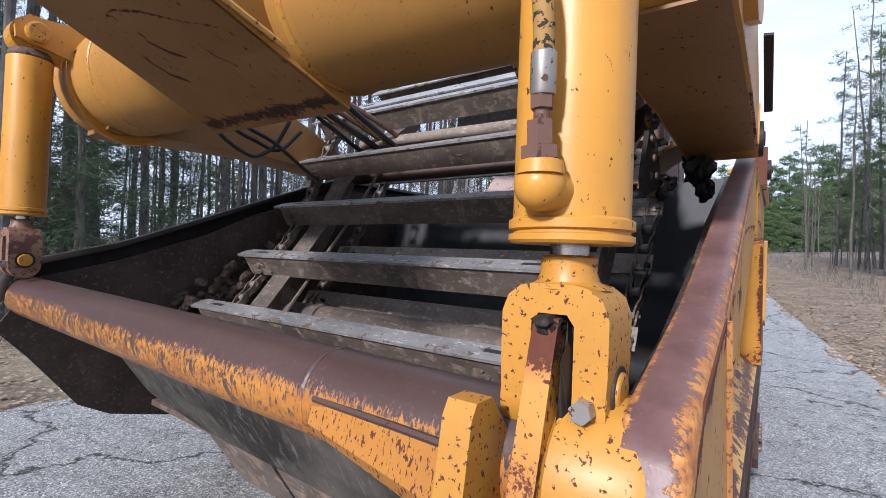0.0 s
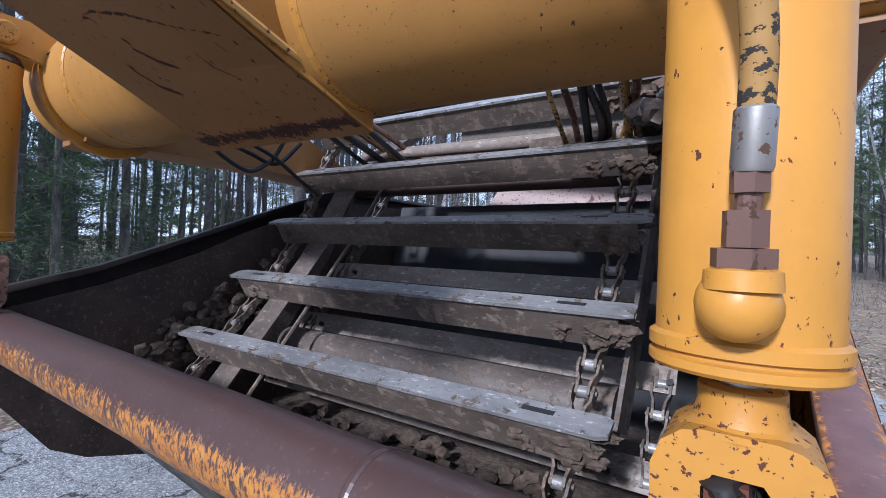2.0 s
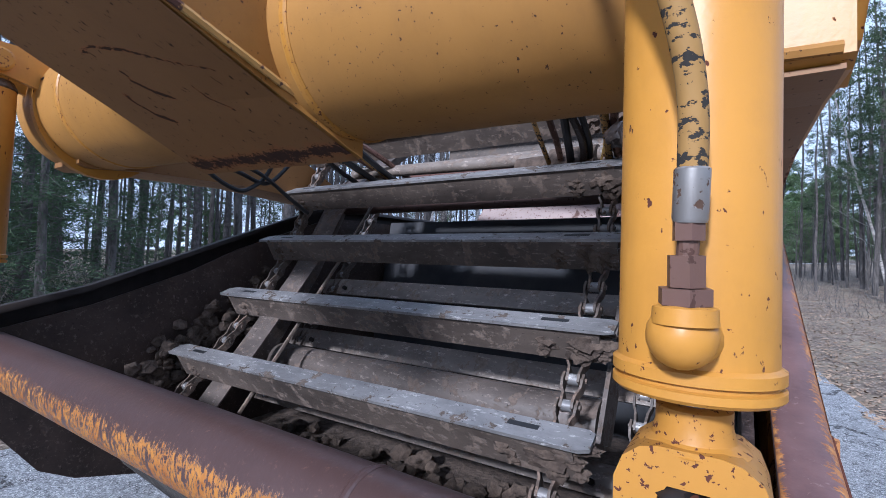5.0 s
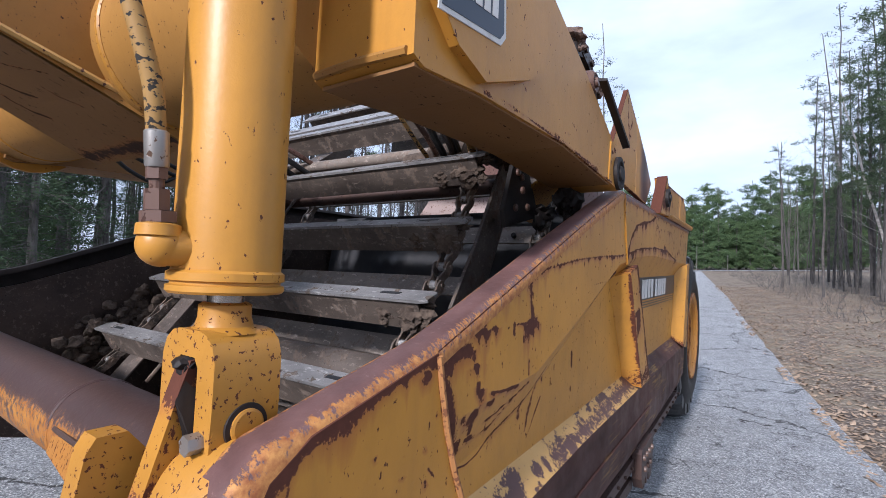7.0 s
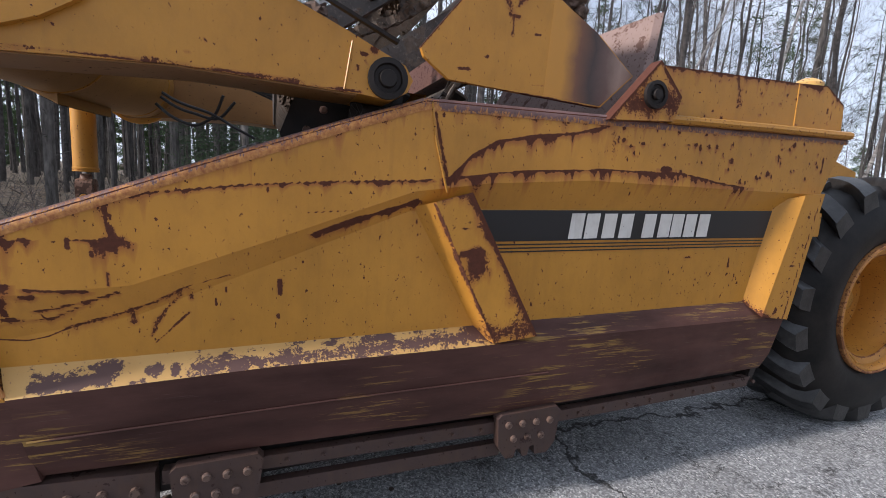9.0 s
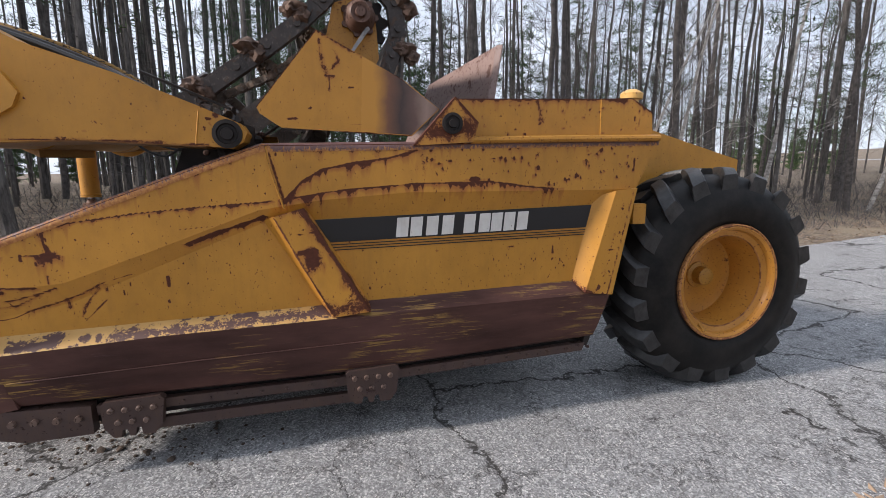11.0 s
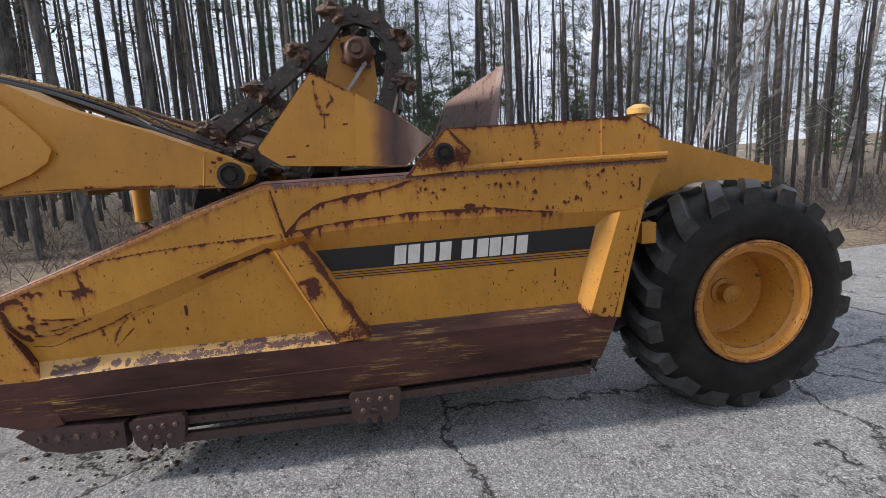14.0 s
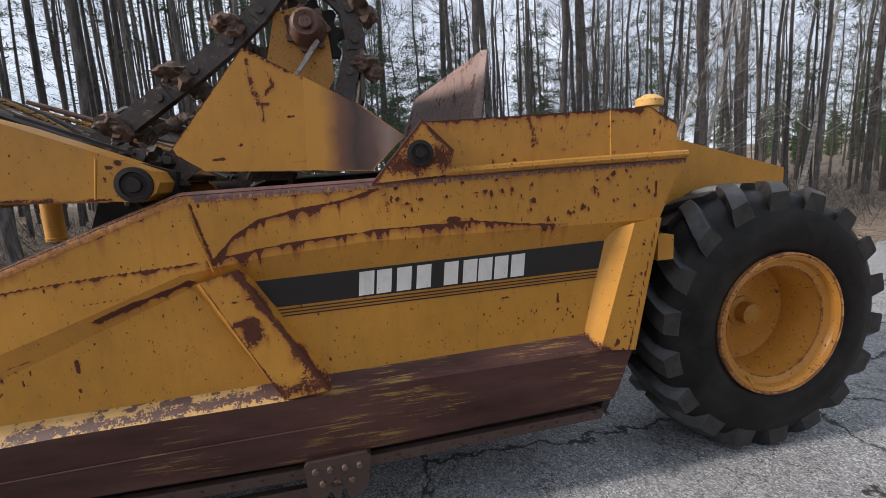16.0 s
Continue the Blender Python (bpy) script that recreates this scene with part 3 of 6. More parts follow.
def bowl_side(mirror):
    s = (lambda x: WIDE - x) if mirror else (lambda x: x)
    up = 0.08 if mirror else 0.0
    side = new("bowl_side")
    side.parent = machine
    if mirror:
        bm = band([(shifted(TOP, up), s(-0.065), 0.62, 5.07), (shifted(SKIRT, up), s(-0.065), 0.9, 4.66)])
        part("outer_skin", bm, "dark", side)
    else:
        skin("upper_skin", [(TOP, -0.065, 1.02, 5.07), (FOLD, -0.065, 1.058, 4.925)], "yellow", side, "faded yellow upper band, chipped and rusted")
        skin("slanted_skin", [(FOLD, -0.065, 1.058, 4.925), (PANEL_T, DEEP, 1.12, 4.88)], "yellow", side)
        skin("recessed_skin", [(PANEL_T, DEEP, 1.12, 4.88), (PANEL_B, DEEP, 1.165, 4.765)], "yellow", side, grain=0.009)
        skin("bleached_ledge", [(PANEL_B, DEEP, 1.165, 2.95), (LEDGE, -0.05, 1.2, 2.95)], "ledge", side, "sloping ledge with bleached, flaking yellow paint")
        part("rusty_ledge", band([(PANEL_B, DEEP, 2.95, 4.78), (LEDGE, -0.05, 2.95, 4.768)]), "brown", side)
        part("skirt", band([(LEDGE, -0.05, 1.2, 4.768), (shifted(SKIRT, 0.09), -0.045, 1.25, 4.68), (SKIRT, -0.075, 1.27, 4.66), (shifted(SKIRT, -0.03), -0.13, 1.28, 4.65)]), "brown", side, "scoured brown steel skirt", smooth=True)
        nose = [(0.60, 1.04), (0.63, 1.10), (0.70, 1.145), (1.02, 1.228), (1.03, 1.165), (1.058, 1.06), (1.09, 0.975), (1.14, 0.87), (1.195, 0.74), (1.25, 0.55), (1.27, 0.46), (1.1, 0.44), (0.86, 0.51), (0.66, 0.80)]
        part("nose_skirt", prism([(0.71, 0.73), (1.198, 0.738), (1.25, 0.55), (1.275, 0.45), (1.1, 0.425), (0.85, 0.50)], -0.14, -0.0575), "brown", side, "rounded brown steel nose under the yellow plate", bevel=0.02)
        part("weld_bead", sweep([(-0.061, 1.021, 1.222), (-0.060, 1.031, 1.165), (-0.060, 1.059, 1.06), (-0.060, 1.091, 0.975), (-0.060, 1.141, 0.87), (-0.060, 1.193, 0.755)], 0.008, 6), "orange_rust", side, "rust-orange weld along the nose", smooth=True)
        part("nose_plate", prism(nose, -0.135, -0.062), "yellow", side, "yellow nose plate chipped along its edges", dice=0.010)
    front = [(0.62, 1.0), (0.64, 0.86), (0.86, 0.51), (1.27, 0.36), (4.65, 0.45), (5.06, 1.86), (3.41, 1.82), (2.55, 1.80), (2.22, 1.685), (1.78, 1.525), (1.48, 1.38), (1.03, 1.22), (0.68, 1.13)]
    if mirror:
        front = [(0.54, 0.92), (0.66, 0.78), (0.86, 0.515), (1.0, 0.435), (1.28, 0.36)] + front[4:]
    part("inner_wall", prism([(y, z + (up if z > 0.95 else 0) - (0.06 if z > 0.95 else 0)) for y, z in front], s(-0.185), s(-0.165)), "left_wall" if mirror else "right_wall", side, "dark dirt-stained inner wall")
    # the flange: flat on top, its outer edge rolled down
    line = [(0.575, 0.97), (0.585, 1.04), (0.61, 1.095), (0.66, 1.132)] + TOP[1:]
    ys = list(np.arange(0.0, 1.0001, 1 / 330))
    far = [0.0]
    for p, q in zip(line, line[1:]):
        far.append(far[-1] + math.hypot(q[0] - p[0], q[1] - p[1]))
    prof = [(-0.143, -0.012, 0.0), (-0.143, 0.012, 0.55), (-0.136, 0.014, 0.42), (-0.127, 0.014, 0.10), (-0.112, 0.014, 0.03), (-0.098, 0.014, 0.06), (-0.087, 0.013, 0.28), (-0.077, 0.010, 0.46), (-0.069, 0.003, 0.54), (-0.063, -0.008, 0.58), (-0.0622, -0.022, 0.72), (-0.0632, -0.036, 0.85)]
    verts, marks = [], []
    for t in ys:
        d = t * far[-1]
        y = float(np.interp(d, far, [p[0] for p in line]))
        z = float(np.interp(d, far, [p[1] for p in line]))
        lead = max(0.0, min(1.0, (1.15 - y) / 0.5))
        for x, dz, k in prof:
            verts.append((s(x), y - (0.03 * lead if dz > 0 else 0), z + dz + up))
            marks.append(k + 0.12 * lead * (1 if k > 0.05 else 0.3) - 0.25 * (1 if y > 2.6 else 0))
    n = len(prof)
    faces = [(i * n + j, i * n + j + 1, i * n + n + j + 1, i * n + n + j) for i in range(len(ys) - 1) for j in range(n - 1)]
    data = bpy.data.meshes.new("top_flange")
    data.from_pydata(verts, [], faces)
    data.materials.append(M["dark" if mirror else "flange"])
    data.polygons.foreach_set("use_smooth", [True] * len(faces))
    data.attributes.new("rust", "FLOAT", "POINT").data.foreach_set("value", marks)
    rim = new("top_flange", data)
    rim.parent = side
    rim["label"] = "top flange worn to mauve-brown steel, orange flakes along its rolled edge"
    return side


right_side = bowl_side(False)
left_side = bowl_side(True)

# struts on the recessed panel
bm = bmesh.new()
base = [(2.53, 1.40), (2.78, 1.46), (3.13, 0.86), (2.86, 0.84)]
face = [(2.60, 1.43), (2.757, 1.475), (3.118, 0.845), (2.90, 0.825)]
a = [bm.verts.new((DEEP - 0.005, y, z)) for y, z in base]
b = [bm.verts.new((-0.032, y, z)) for y, z in face]
bm.faces.new(b)
for i in range(4):
    bm.faces.new((a[i], a[(i + 1) % 4], b[(i + 1) % 4], b[i]))
part("strut", bm, "yellow", right_side, "slanted yellow box strut with rusted lower end", bevel=0.006, dice=0.010)
bm = bmesh.new()
base = [(4.63, 1.50), (4.92, 1.56), (4.775, 0.85), (4.50, 0.935)]
face = [(4.755, 1.548), (4.915, 1.563), (4.77, 0.838), (4.56, 0.862)]
a = [bm.verts.new((DEEP - 0.005, y, z)) for y, z in base]
b = [bm.verts.new((-0.034, y, z)) for y, z in face]
bm.faces.new(b)
for i in range(4):
    bm.faces.new((a[i], a[(i + 1) % 4], b[(i + 1) % 4], b[i]))
part("post", bm, "yellow", right_side, "yellow end post with rust speckles", bevel=0.006, dice=0.012)
part("rear_wall", prism([(4.62, 0.47), (4.72, 0.73), (4.92, 1.56), (5.06, 1.88), (5.0, 1.88), (4.86, 1.56), (4.66, 0.73), (4.58, 0.47)], -0.08, WIDE + 0.08), "dark", machine, "dark rear wall of the bowl")
part("weld_seam", sweep([(-0.063, 2.575, 1.815), (-0.062, 2.60, 1.66), (-0.062, 2.655, 1.47)], 0.005, 6), "yellow_worn", right_side)

# rails, wear brackets and bolts along the bottom
part("bottom_rail", prism([(1.62, 0.362), (1.62, 0.415), (3.0, 0.428), (4.60, 0.492), (4.58, 0.436), (3.0, 0.372)], -0.12, -0.075), "rust", right_side, "bolted rusty wear rail")
part("lower_rail", prism([(1.9, 0.236), (1.9, 0.296), (3.0, 0.312), (3.0, 0.25)], -0.13, -0.09), "rust", right_side)
part("rail_backing", prism([(1.2, 0.27), (1.2, 0.47), (4.64, 0.54), (4.62, 0.42)], -0.20, -0.15), "dark", right_side)
part("cutting_edge", prism([(1.0, 0.40), (1.08, 0.445), (1.60, 0.425), (1.60, 0.262), (1.30, 0.255), (1.14, 0.29)], -0.13, -0.06), "rust", right_side, "rusty end bit with bolt heads")


def wear_bracket(y0, y1, z0, z1, notch):
    w = y1 - y0
    poly = [(y0, z1 - 0.02), (y0 + 0.02, z1), (y1 - 0.02, z1 + 0.012), (y1, z1 - 0.01), (y1 - 0.02, z0 + 0.05), (y1 - 0.06, z0)]
    poly += [(y0 + w * 0.62, z0 + 0.0), (y0 + w * 0.60, z0 + 0.045), (y0 + w * 0.53, z0 + 0.045), (y0 + w * 0.5, z0), (y0 + w * 0.42, z0), (y0 + w * 0.38, z0 + 0.04), (y0 + w * 0.31, z0 + 0.04), (y0 + w * 0.28, z0), (y0 + 0.05, z0), (y0 + 0.01, z0 + 0.06)]
    br = part("wear_bracket", prism(poly, -0.085, -0.035), "rust", right_side, "bolted rusty wear bracket", bevel=0.006)
    for k in range(7):
        yy = y0 + w * (0.16 + 0.22 * (k % 4)) + (0.03 if k > 3 else 0)
        zz = z1 - 0.05 if k < 4 else z1 - 0.12
        part("bolt", lathe([(0, 0.017), (0.012, 0.016), (0.016, 0.011)], (-0.037, yy, zz), (1, yy, zz), 12), "bolt", br, smooth=True)
    return br


wear_bracket(1.65, 1.965, 0.238, 0.445, 2)
wear_bracket(2.955, 3.285, 0.262, 0.478, 2)
for k in range(9):
    yy = 3.42 + 0.15 * k
    zz = interp([(1.62, 0.388), (3.0, 0.40), (4.60, 0.464)], yy)
    part("bolt", rod((-0.08, yy, zz), (-0.062, yy, zz), 0.011, 6), "rust", right_side)
for k in range(7):
    yy = 2.05 + 0.14 * k
    zz = interp([(1.62, 0.388), (3.0, 0.40), (4.60, 0.464)], yy)
    part("bolt", rod((-0.08, yy, zz), (-0.062, yy, zz), 0.009, 6), "rust", right_side)
for k in range(5):
    part("bolt", rod((-0.062, 1.14 + 0.10 * k, 0.375 - 0.003 * k), (-0.04, 1.14 + 0.10 * k, 0.375 - 0.003 * k), 0.018, 8), "bolt", right_side)

# sticker strip with bars for its lettering
part("sticker", slab([(DEEP + 0.0025, 2.80, 1.398), (DEEP + 0.0025, 4.64, 1.452), (DEEP + 0.0025, 4.61, 1.30), (DEEP + 0.0025, 2.90, 1.262)], 0.002), "decal", right_side, "long black sticker strip with white lettering bars")
for k in range(3):
    d = 0.016 * k
    part("stripe", slab([(DEEP + 0.0025, 2.90 + d * 0.4, 1.25 - d), (DEEP + 0.0025, 4.61, 1.288 - d), (DEEP + 0.0025, 4.61, 1.282 - d), (DEEP + 0.0025, 2.90 + d * 0.4, 1.244 - d)], 0.002), "decal", right_side)
letters = [0.0, 0.095, 0.205, 0.315, 0.47, 0.58, 0.67, 0.765, 0.865]
for k, d in enumerate(letters):
    y = 3.29 + d * 0.915
    w = 0.074
    z = 1.279 + (y - 3.29) * 0.024
    part("lettering_bar", slab([(DEEP + 0.005, y, z), (DEEP + 0.005, y + w, z + 0.003), (DEEP + 0.005, y + w + 0.012, z + 0.122), (DEEP + 0.005, y + 0.012, z + 0.119)], 0.002), "white", right_side)

part("tab", box((-0.20, 4.96, 1.31), (-0.12, 5.06, 1.45)), "yellow", right_side, "small yellow tab behind the end post", bevel=0.004)

# upper rear plates
part("upper_plate", prism([(3.66, 2.105), (4.64, 2.138), (4.87, 2.15), (5.03, 2.065), (5.045, 1.87), (3.76, 1.85)], -0.12, -0.085), "yellow", right_side, "yellow upper side plate", bevel=0.004, dice=0.012)
part("weld_seam", sweep([(-0.085, 4.64, 2.135), (-0.085, 4.645, 1.875)], 0.004, 6), "yellow", right_side)
part("lip", sweep([(-0.055, 3.75, 1.862), (-0.05, 4.4, 1.88), (-0.05, 5.07, 1.895)], 0.022, 8), "yellow_worn", right_side, "rolled lip with worn, bleached paint", smooth=True)
br = part("hinge_bracket", prism([(3.39, 1.825), (3.645, 2.11), (3.79, 1.965), (3.76, 1.85)], -0.10, -0.035), "yellow", right_side, "rusty diamond-shaped hinge bracket", bevel=0.008, dice=0.012)
part("pivot_bolt", lathe([(0, 0.062), (0.02, 0.062), (0.022, 0.045), (0.012, 0.043), (0.012, 0.025), (0.03, 0.022)], (-0.036, 3.625, 1.955), (1, 3.625, 1.955), 20), "dark", br)
part("guard_plate", prism([(2.87, 2.45), (2.535, 2.03), (2.55, 1.995), (2.66, 1.92), (3.40, 1.885), (3.57, 2.045), (3.36, 2.20)], -0.15, -0.125), "yellow", right_side, "large yellow guard plate with rust patches", bevel=0.004, dice=0.012)
part("back_plate", slab([(-0.62, 4.14, 2.565), (-0.60, 4.02, 1.85), (-2.2, 3.68, 1.85), (-1.9, 3.92, 2.50)], 0.03), "pink_steel", machine, "pale pinkish rusted steel spill plate")
part("edge_strip", slab([(-0.60, 4.155, 2.565), (-0.58, 4.035, 1.85), (-0.61, 4.0, 1.85), (-0.63, 4.12, 2.565)], 0.02), "pink_steel", machine)
part("rear_frame", prism([(5.0, 2.17), (6.50, 1.775), (6.50, 1.66), (5.0, 1.5)], -0.9, -0.78), "yellow", machine, "yellow rear frame beam")
part("breather_cap", lathe([(0, 0.05), (0.03, 0.05), (0.035, 0.075), (0.07, 0.078), (0.085, 0.06), (0.10, 0.03)], (-0.278, 5.0, 2.14), (-0.278, 5.01, 3), 16), "cream", machine, "small pale yellow cap", smooth=True)

# ---- wheel ----
wheel = new("wheel")
wheel.parent = machine
WC = Vector((-0.12, 5.82, 0.838))
prof = [(0.0, 0.45), (-0.03, 0.50), (-0.035, 0.60), (-0.0, 0.70), (0.05, 0.775), (0.10, 0.805), (0.30, 0.815), (0.50, 0.805), (0.55, 0.775), (0.6, 0.70), (0.635, 0.60), (0.63, 0.5), (0.6, 0.45)]
part("tyre", lathe(prof, WC, WC + Vector((-1, 0, 0)), 64, closed=True), "tyre", wheel, "worn dusty black tyre with chunky lugs", smooth=True)
for k in range(36):
    side = k % 2
    th = 2 * math.pi * (k // 2 + 0.5 * side) / 18
    bm = bmesh.new()
    xa, xb = (0.004, 0.33) if side == 0 else (0.29, 0.60)
    ring = []
    for j in range(8):
        f = j / 7
        x = xa + (xb - xa) * f
        edge = f if side == 1 else 1 - f
        r0 = 0.785 - 0.10 * edge ** 6
        r1 = 0.866 - 0.055 * edge ** 5 - 0.006 * math.sin(3.0 * k)
        skew = 0.24 * edge ** 1.2
        wide = 0.076 + 0.016 * edge
        ring.append([bm.verts.new(WC + Vector((-x, math.cos(th + skew + d) * r, math.sin(th + skew + d) * r))) for d, r in ((-wide * 1.2, r0), (-wide * 0.85, r1 - 0.012), (-wide * 0.7, r1), (wide * 0.7, r1), (wide * 0.85, r1 - 0.012), (wide * 1.2, r0))])
    for p, q in zip(ring, ring[1:]):
        for i in range(6):
            bm.faces.new((p[i], p[(i + 1) % 6], q[(i + 1) % 6], q[i]))
    bm.faces.new(ring[0])
    bm.faces.new(ring[-1])
    part("lug", bm, "lug", wheel, smooth=True)
rim = [(0.0, 0.44), (-0.02, 0.445), (-0.03, 0.425), (-0.015, 0.405), (0.015, 0.395), (0.03, 0.36), (0.12, 0.345), (0.13, 0.34), (0.30, 0.33), (0.32, 0.28), (0.30, 0.13), (0.29, 0.10), (0.29, 0.0)]
part("rim", lathe(rim, WC, WC + Vector((-1, 0, 0)), 56, open_front=True), "rim", wheel, "deep yellow wheel rim with rust streaks", smooth=True)
part("rim_edge", lathe([(0.0, 0.428), (-0.026, 0.430), (-0.034, 0.440), (-0.028, 0.450), (0.0, 0.450)], WC, WC + Vector((-1, 0, 0)), 56, closed=True), "orange_rust", wheel, "rusty orange rim flange", smooth=True)
part("rim_ridge", lathe([(0.035, 0.352), (0.028, 0.358), (0.035, 0.366), (0.044, 0.358)], WC, WC + Vector((-1, 0, 0)), 56, closed=True), "orange_rust", wheel, smooth=True)
part("hub_cap", lathe([(0, 0.11), (0.02, 0.105), (0.03, 0.075), (0.10, 0.07), (0.11, 0.05)], WC + Vector((-0.30, 0, 0)), WC + Vector((1, 0, 0)), 20), "yellow_worn", wheel, smooth=True)
part("valve", rod(WC + Vector((-0.02, -0.2, -0.32)), WC + Vector((0.03, -0.2, -0.36)), 0.012, 8), "yellow_worn", wheel)

# ---- draft arms, torque tube, gooseneck ----
ARM = [(0.885, 2.28), (0.885, 1.80), (0.92, 1.787), (1.0, 1.795), (1.13, 1.81), (1.70, 1.835), (2.30, 1.81), (2.41, 1.80), (2.47, 1.835), (2.49, 1.88), (2.46, 1.93), (2.25, 2.02), (1.9, 2.16), (1.5, 2.29), (1.3, 2.40), (1.05, 2.44)]


def draft_arm(mirror):
    s = (lambda x: WIDE - x) if mirror else (lambda x: x)
    up = 0.08 if mirror else 0.0
    # the left arm gets the yellow that has shade in its colour
    arm = part("draft_arm", prism([(y, z + up) for y, z in ARM], s(-0.055), s(-0.33)), "yellow" if not mirror else "shaded_yellow", machine, "long tapered yellow draft arm", bevel=0.008, dice=0.0 if mirror else 0.015)
    if mirror:
        return arm
    low = [(0.90, 1.787), (1.0, 1.793), (1.13, 1.808), (1.70, 1.833), (2.28, 1.809)]
    # thin plate that paints the shade under the arm
    part("underside_plate", prism([(y, z - 0.004) for y, z in low] + [(y, z + 0.004) for y, z in low[::-1]], -0.320, -0.064), "shaded_yellow", arm, "brown-yellow underside with its shade painted into the colour")
    tab = [(0.92, 1.93), (1.0, 1.86), (1.12, 1.826), (1.36, 1.92), (1.46, 1.985), (1.49, 2.05), (1.44, 2.13), (1.20, 2.38), (0.92, 2.40)]
    part("end_plate", prism(tab, -0.056, -0.030), "yellow", arm, bevel=0.006)
    part("sticker", prism([(0.92, 1.897), (1.175, 1.934), (1.20, 1.962), (1.185, 2.2), (0.92, 2.2)], -0.030, -0.027), "white", arm, "navy sticker with a white border and lettering bars")
    part("sticker", prism([(0.93, 1.910), (1.168, 1.946), (1.187, 1.968), (1.172, 2.19), (0.93, 2.19)], -0.028, -0.0255), "navy", arm)
    for k in range(6):
        y = 0.94 + 0.037 * k
        part("lettering_bar", slab([(-0.0245, y, 1.958 + 0.005 * k), (-0.0245, y + 0.027, 1.962 + 0.005 * k), (-0.0245, y + 0.027, 2.008 + 0.005 * k), (-0.0245, y, 2.004 + 0.005 * k)], 0.001), "white", arm)
    part("weld_seam", sweep([(-0.054, 2.235, 1.82), (-0.053, 2.26, 1.99)], 0.004, 6), "yellow", arm)
    part("pivot_pin", lathe([(0, 0.075), (0.018, 0.075), (0.02, 0.055), (0.01, 0.05), (0.01, 0.035), (0.025, 0.03)], (-0.057, 2.392, 1.875), (1, 2.392, 1.875), 24), "dark", arm, "dark greasy pivot pin")
    part("weld_bead", sweep([(-0.325, 0.884, 1.81), (-0.2, 0.880, 1.812), (-0.07, 0.884, 1.808)], 0.010, 6), "dusty_yellow", arm)
    return arm


draft_arm(False)
draft_arm(True)
TY, TZ, TR = 0.99, 2.06, 0.26
tube = part("torque_tube", lathe([(0, TR), (2.59, TR)], (-0.325, TY, TZ + 0.0074), (-2.92, TY, TZ + 0.083), 48), "dusty_yellow", machine, "large yellow torque tube, grimy underneath", smooth=True)
for x in (-1.09, -2.44):
    part("weld_seam", lathe([(0, TR + 0.002), (0.006, TR + 0.007), (0.02, TR + 0.007), (0.026, TR + 0.002)], (x, TY, TZ - 0.03 * (x + 0.07)), (x - 1, TY, TZ - 0.03 * (x - 1 + 0.07)), 48), "yellow_worn", tube)
# gooseneck: a tapered box that rises forward from the tube
bm = bmesh.new()
sec = [((-1.10, 1.02, 1.778), (-1.9, 1.02, 1.80)), ((-1.165, 0.78, 1.895), (-1.9, 0.70, 1.95)), ((-1.16, 0.30, 2.056), (-1.9, 0.30, 2.13)), ((-1.15, -1.4, 2.55), (-1.9, -1.4, 2.72))]
low = [[bm.verts.new(p) for p in pair] for pair in sec]
high = [[bm.verts.new((p[0], p[1], p[2] + 0.45)) for p in pair] for pair in sec]
for i in range(3):
    bm.faces.new((low[i][0], low[i][1], low[i + 1][1], low[i + 1][0]))
    bm.faces.new((high[i][0], high[i + 1][0], high[i + 1][1], high[i][1]))
    for k in (0, 1):
        bm.faces.new((low[i][k], low[i + 1][k], high[i + 1][k], high[i][k]))
bm.faces.new((low[0][0], high[0][0], high[0][1], low[0][1]))
bm.faces.new((low[3][0], low[3][1], high[3][1], high[3][0]))
neck = part("gooseneck", bm, "dusty_yellow", machine, "dusty yellow gooseneck box with scraped underside, its shade painted in", bevel=0.008)
# sheet under the box: shade in its colour, scratches from the wear map
bm = bmesh.new()
N = 60
for (p0, p1), (q0, q1) in zip(sec, sec[1:]):
    p0, p1, q0, q1 = [Vector(v) - Vector((0, 0, 0.004)) for v in (p0, p1, q0, q1)]
    rows_n = max(3, int((p0 - q0).length / 0.012))
    grid = [[bm.verts.new(p0.lerp(q0, j / rows_n).lerp(p1.lerp(q1, j / rows_n), 0.012 + 0.976 * i / N)) for i in range(N + 1)] for j in range(rows_n + 1)]
    for r0, r1 in zip(grid, grid[1:]):
        for i in range(N):
            bm.faces.new((r0[i], r0[i + 1], r1[i + 1], r1[i]))
belly = part("belly_plate", bm, "shaded_yellow", neck, "brown-yellow underside with dark scratches, its shade painted in")
part("weld_bead", sweep([(-1.115, 0.96, 1.853), (-1.158, 0.80, 1.914), (-1.153, 0.30, 2.052), (-1.145, -0.4, 2.26)], 0.009, 6), "cream", neck, smooth=True)

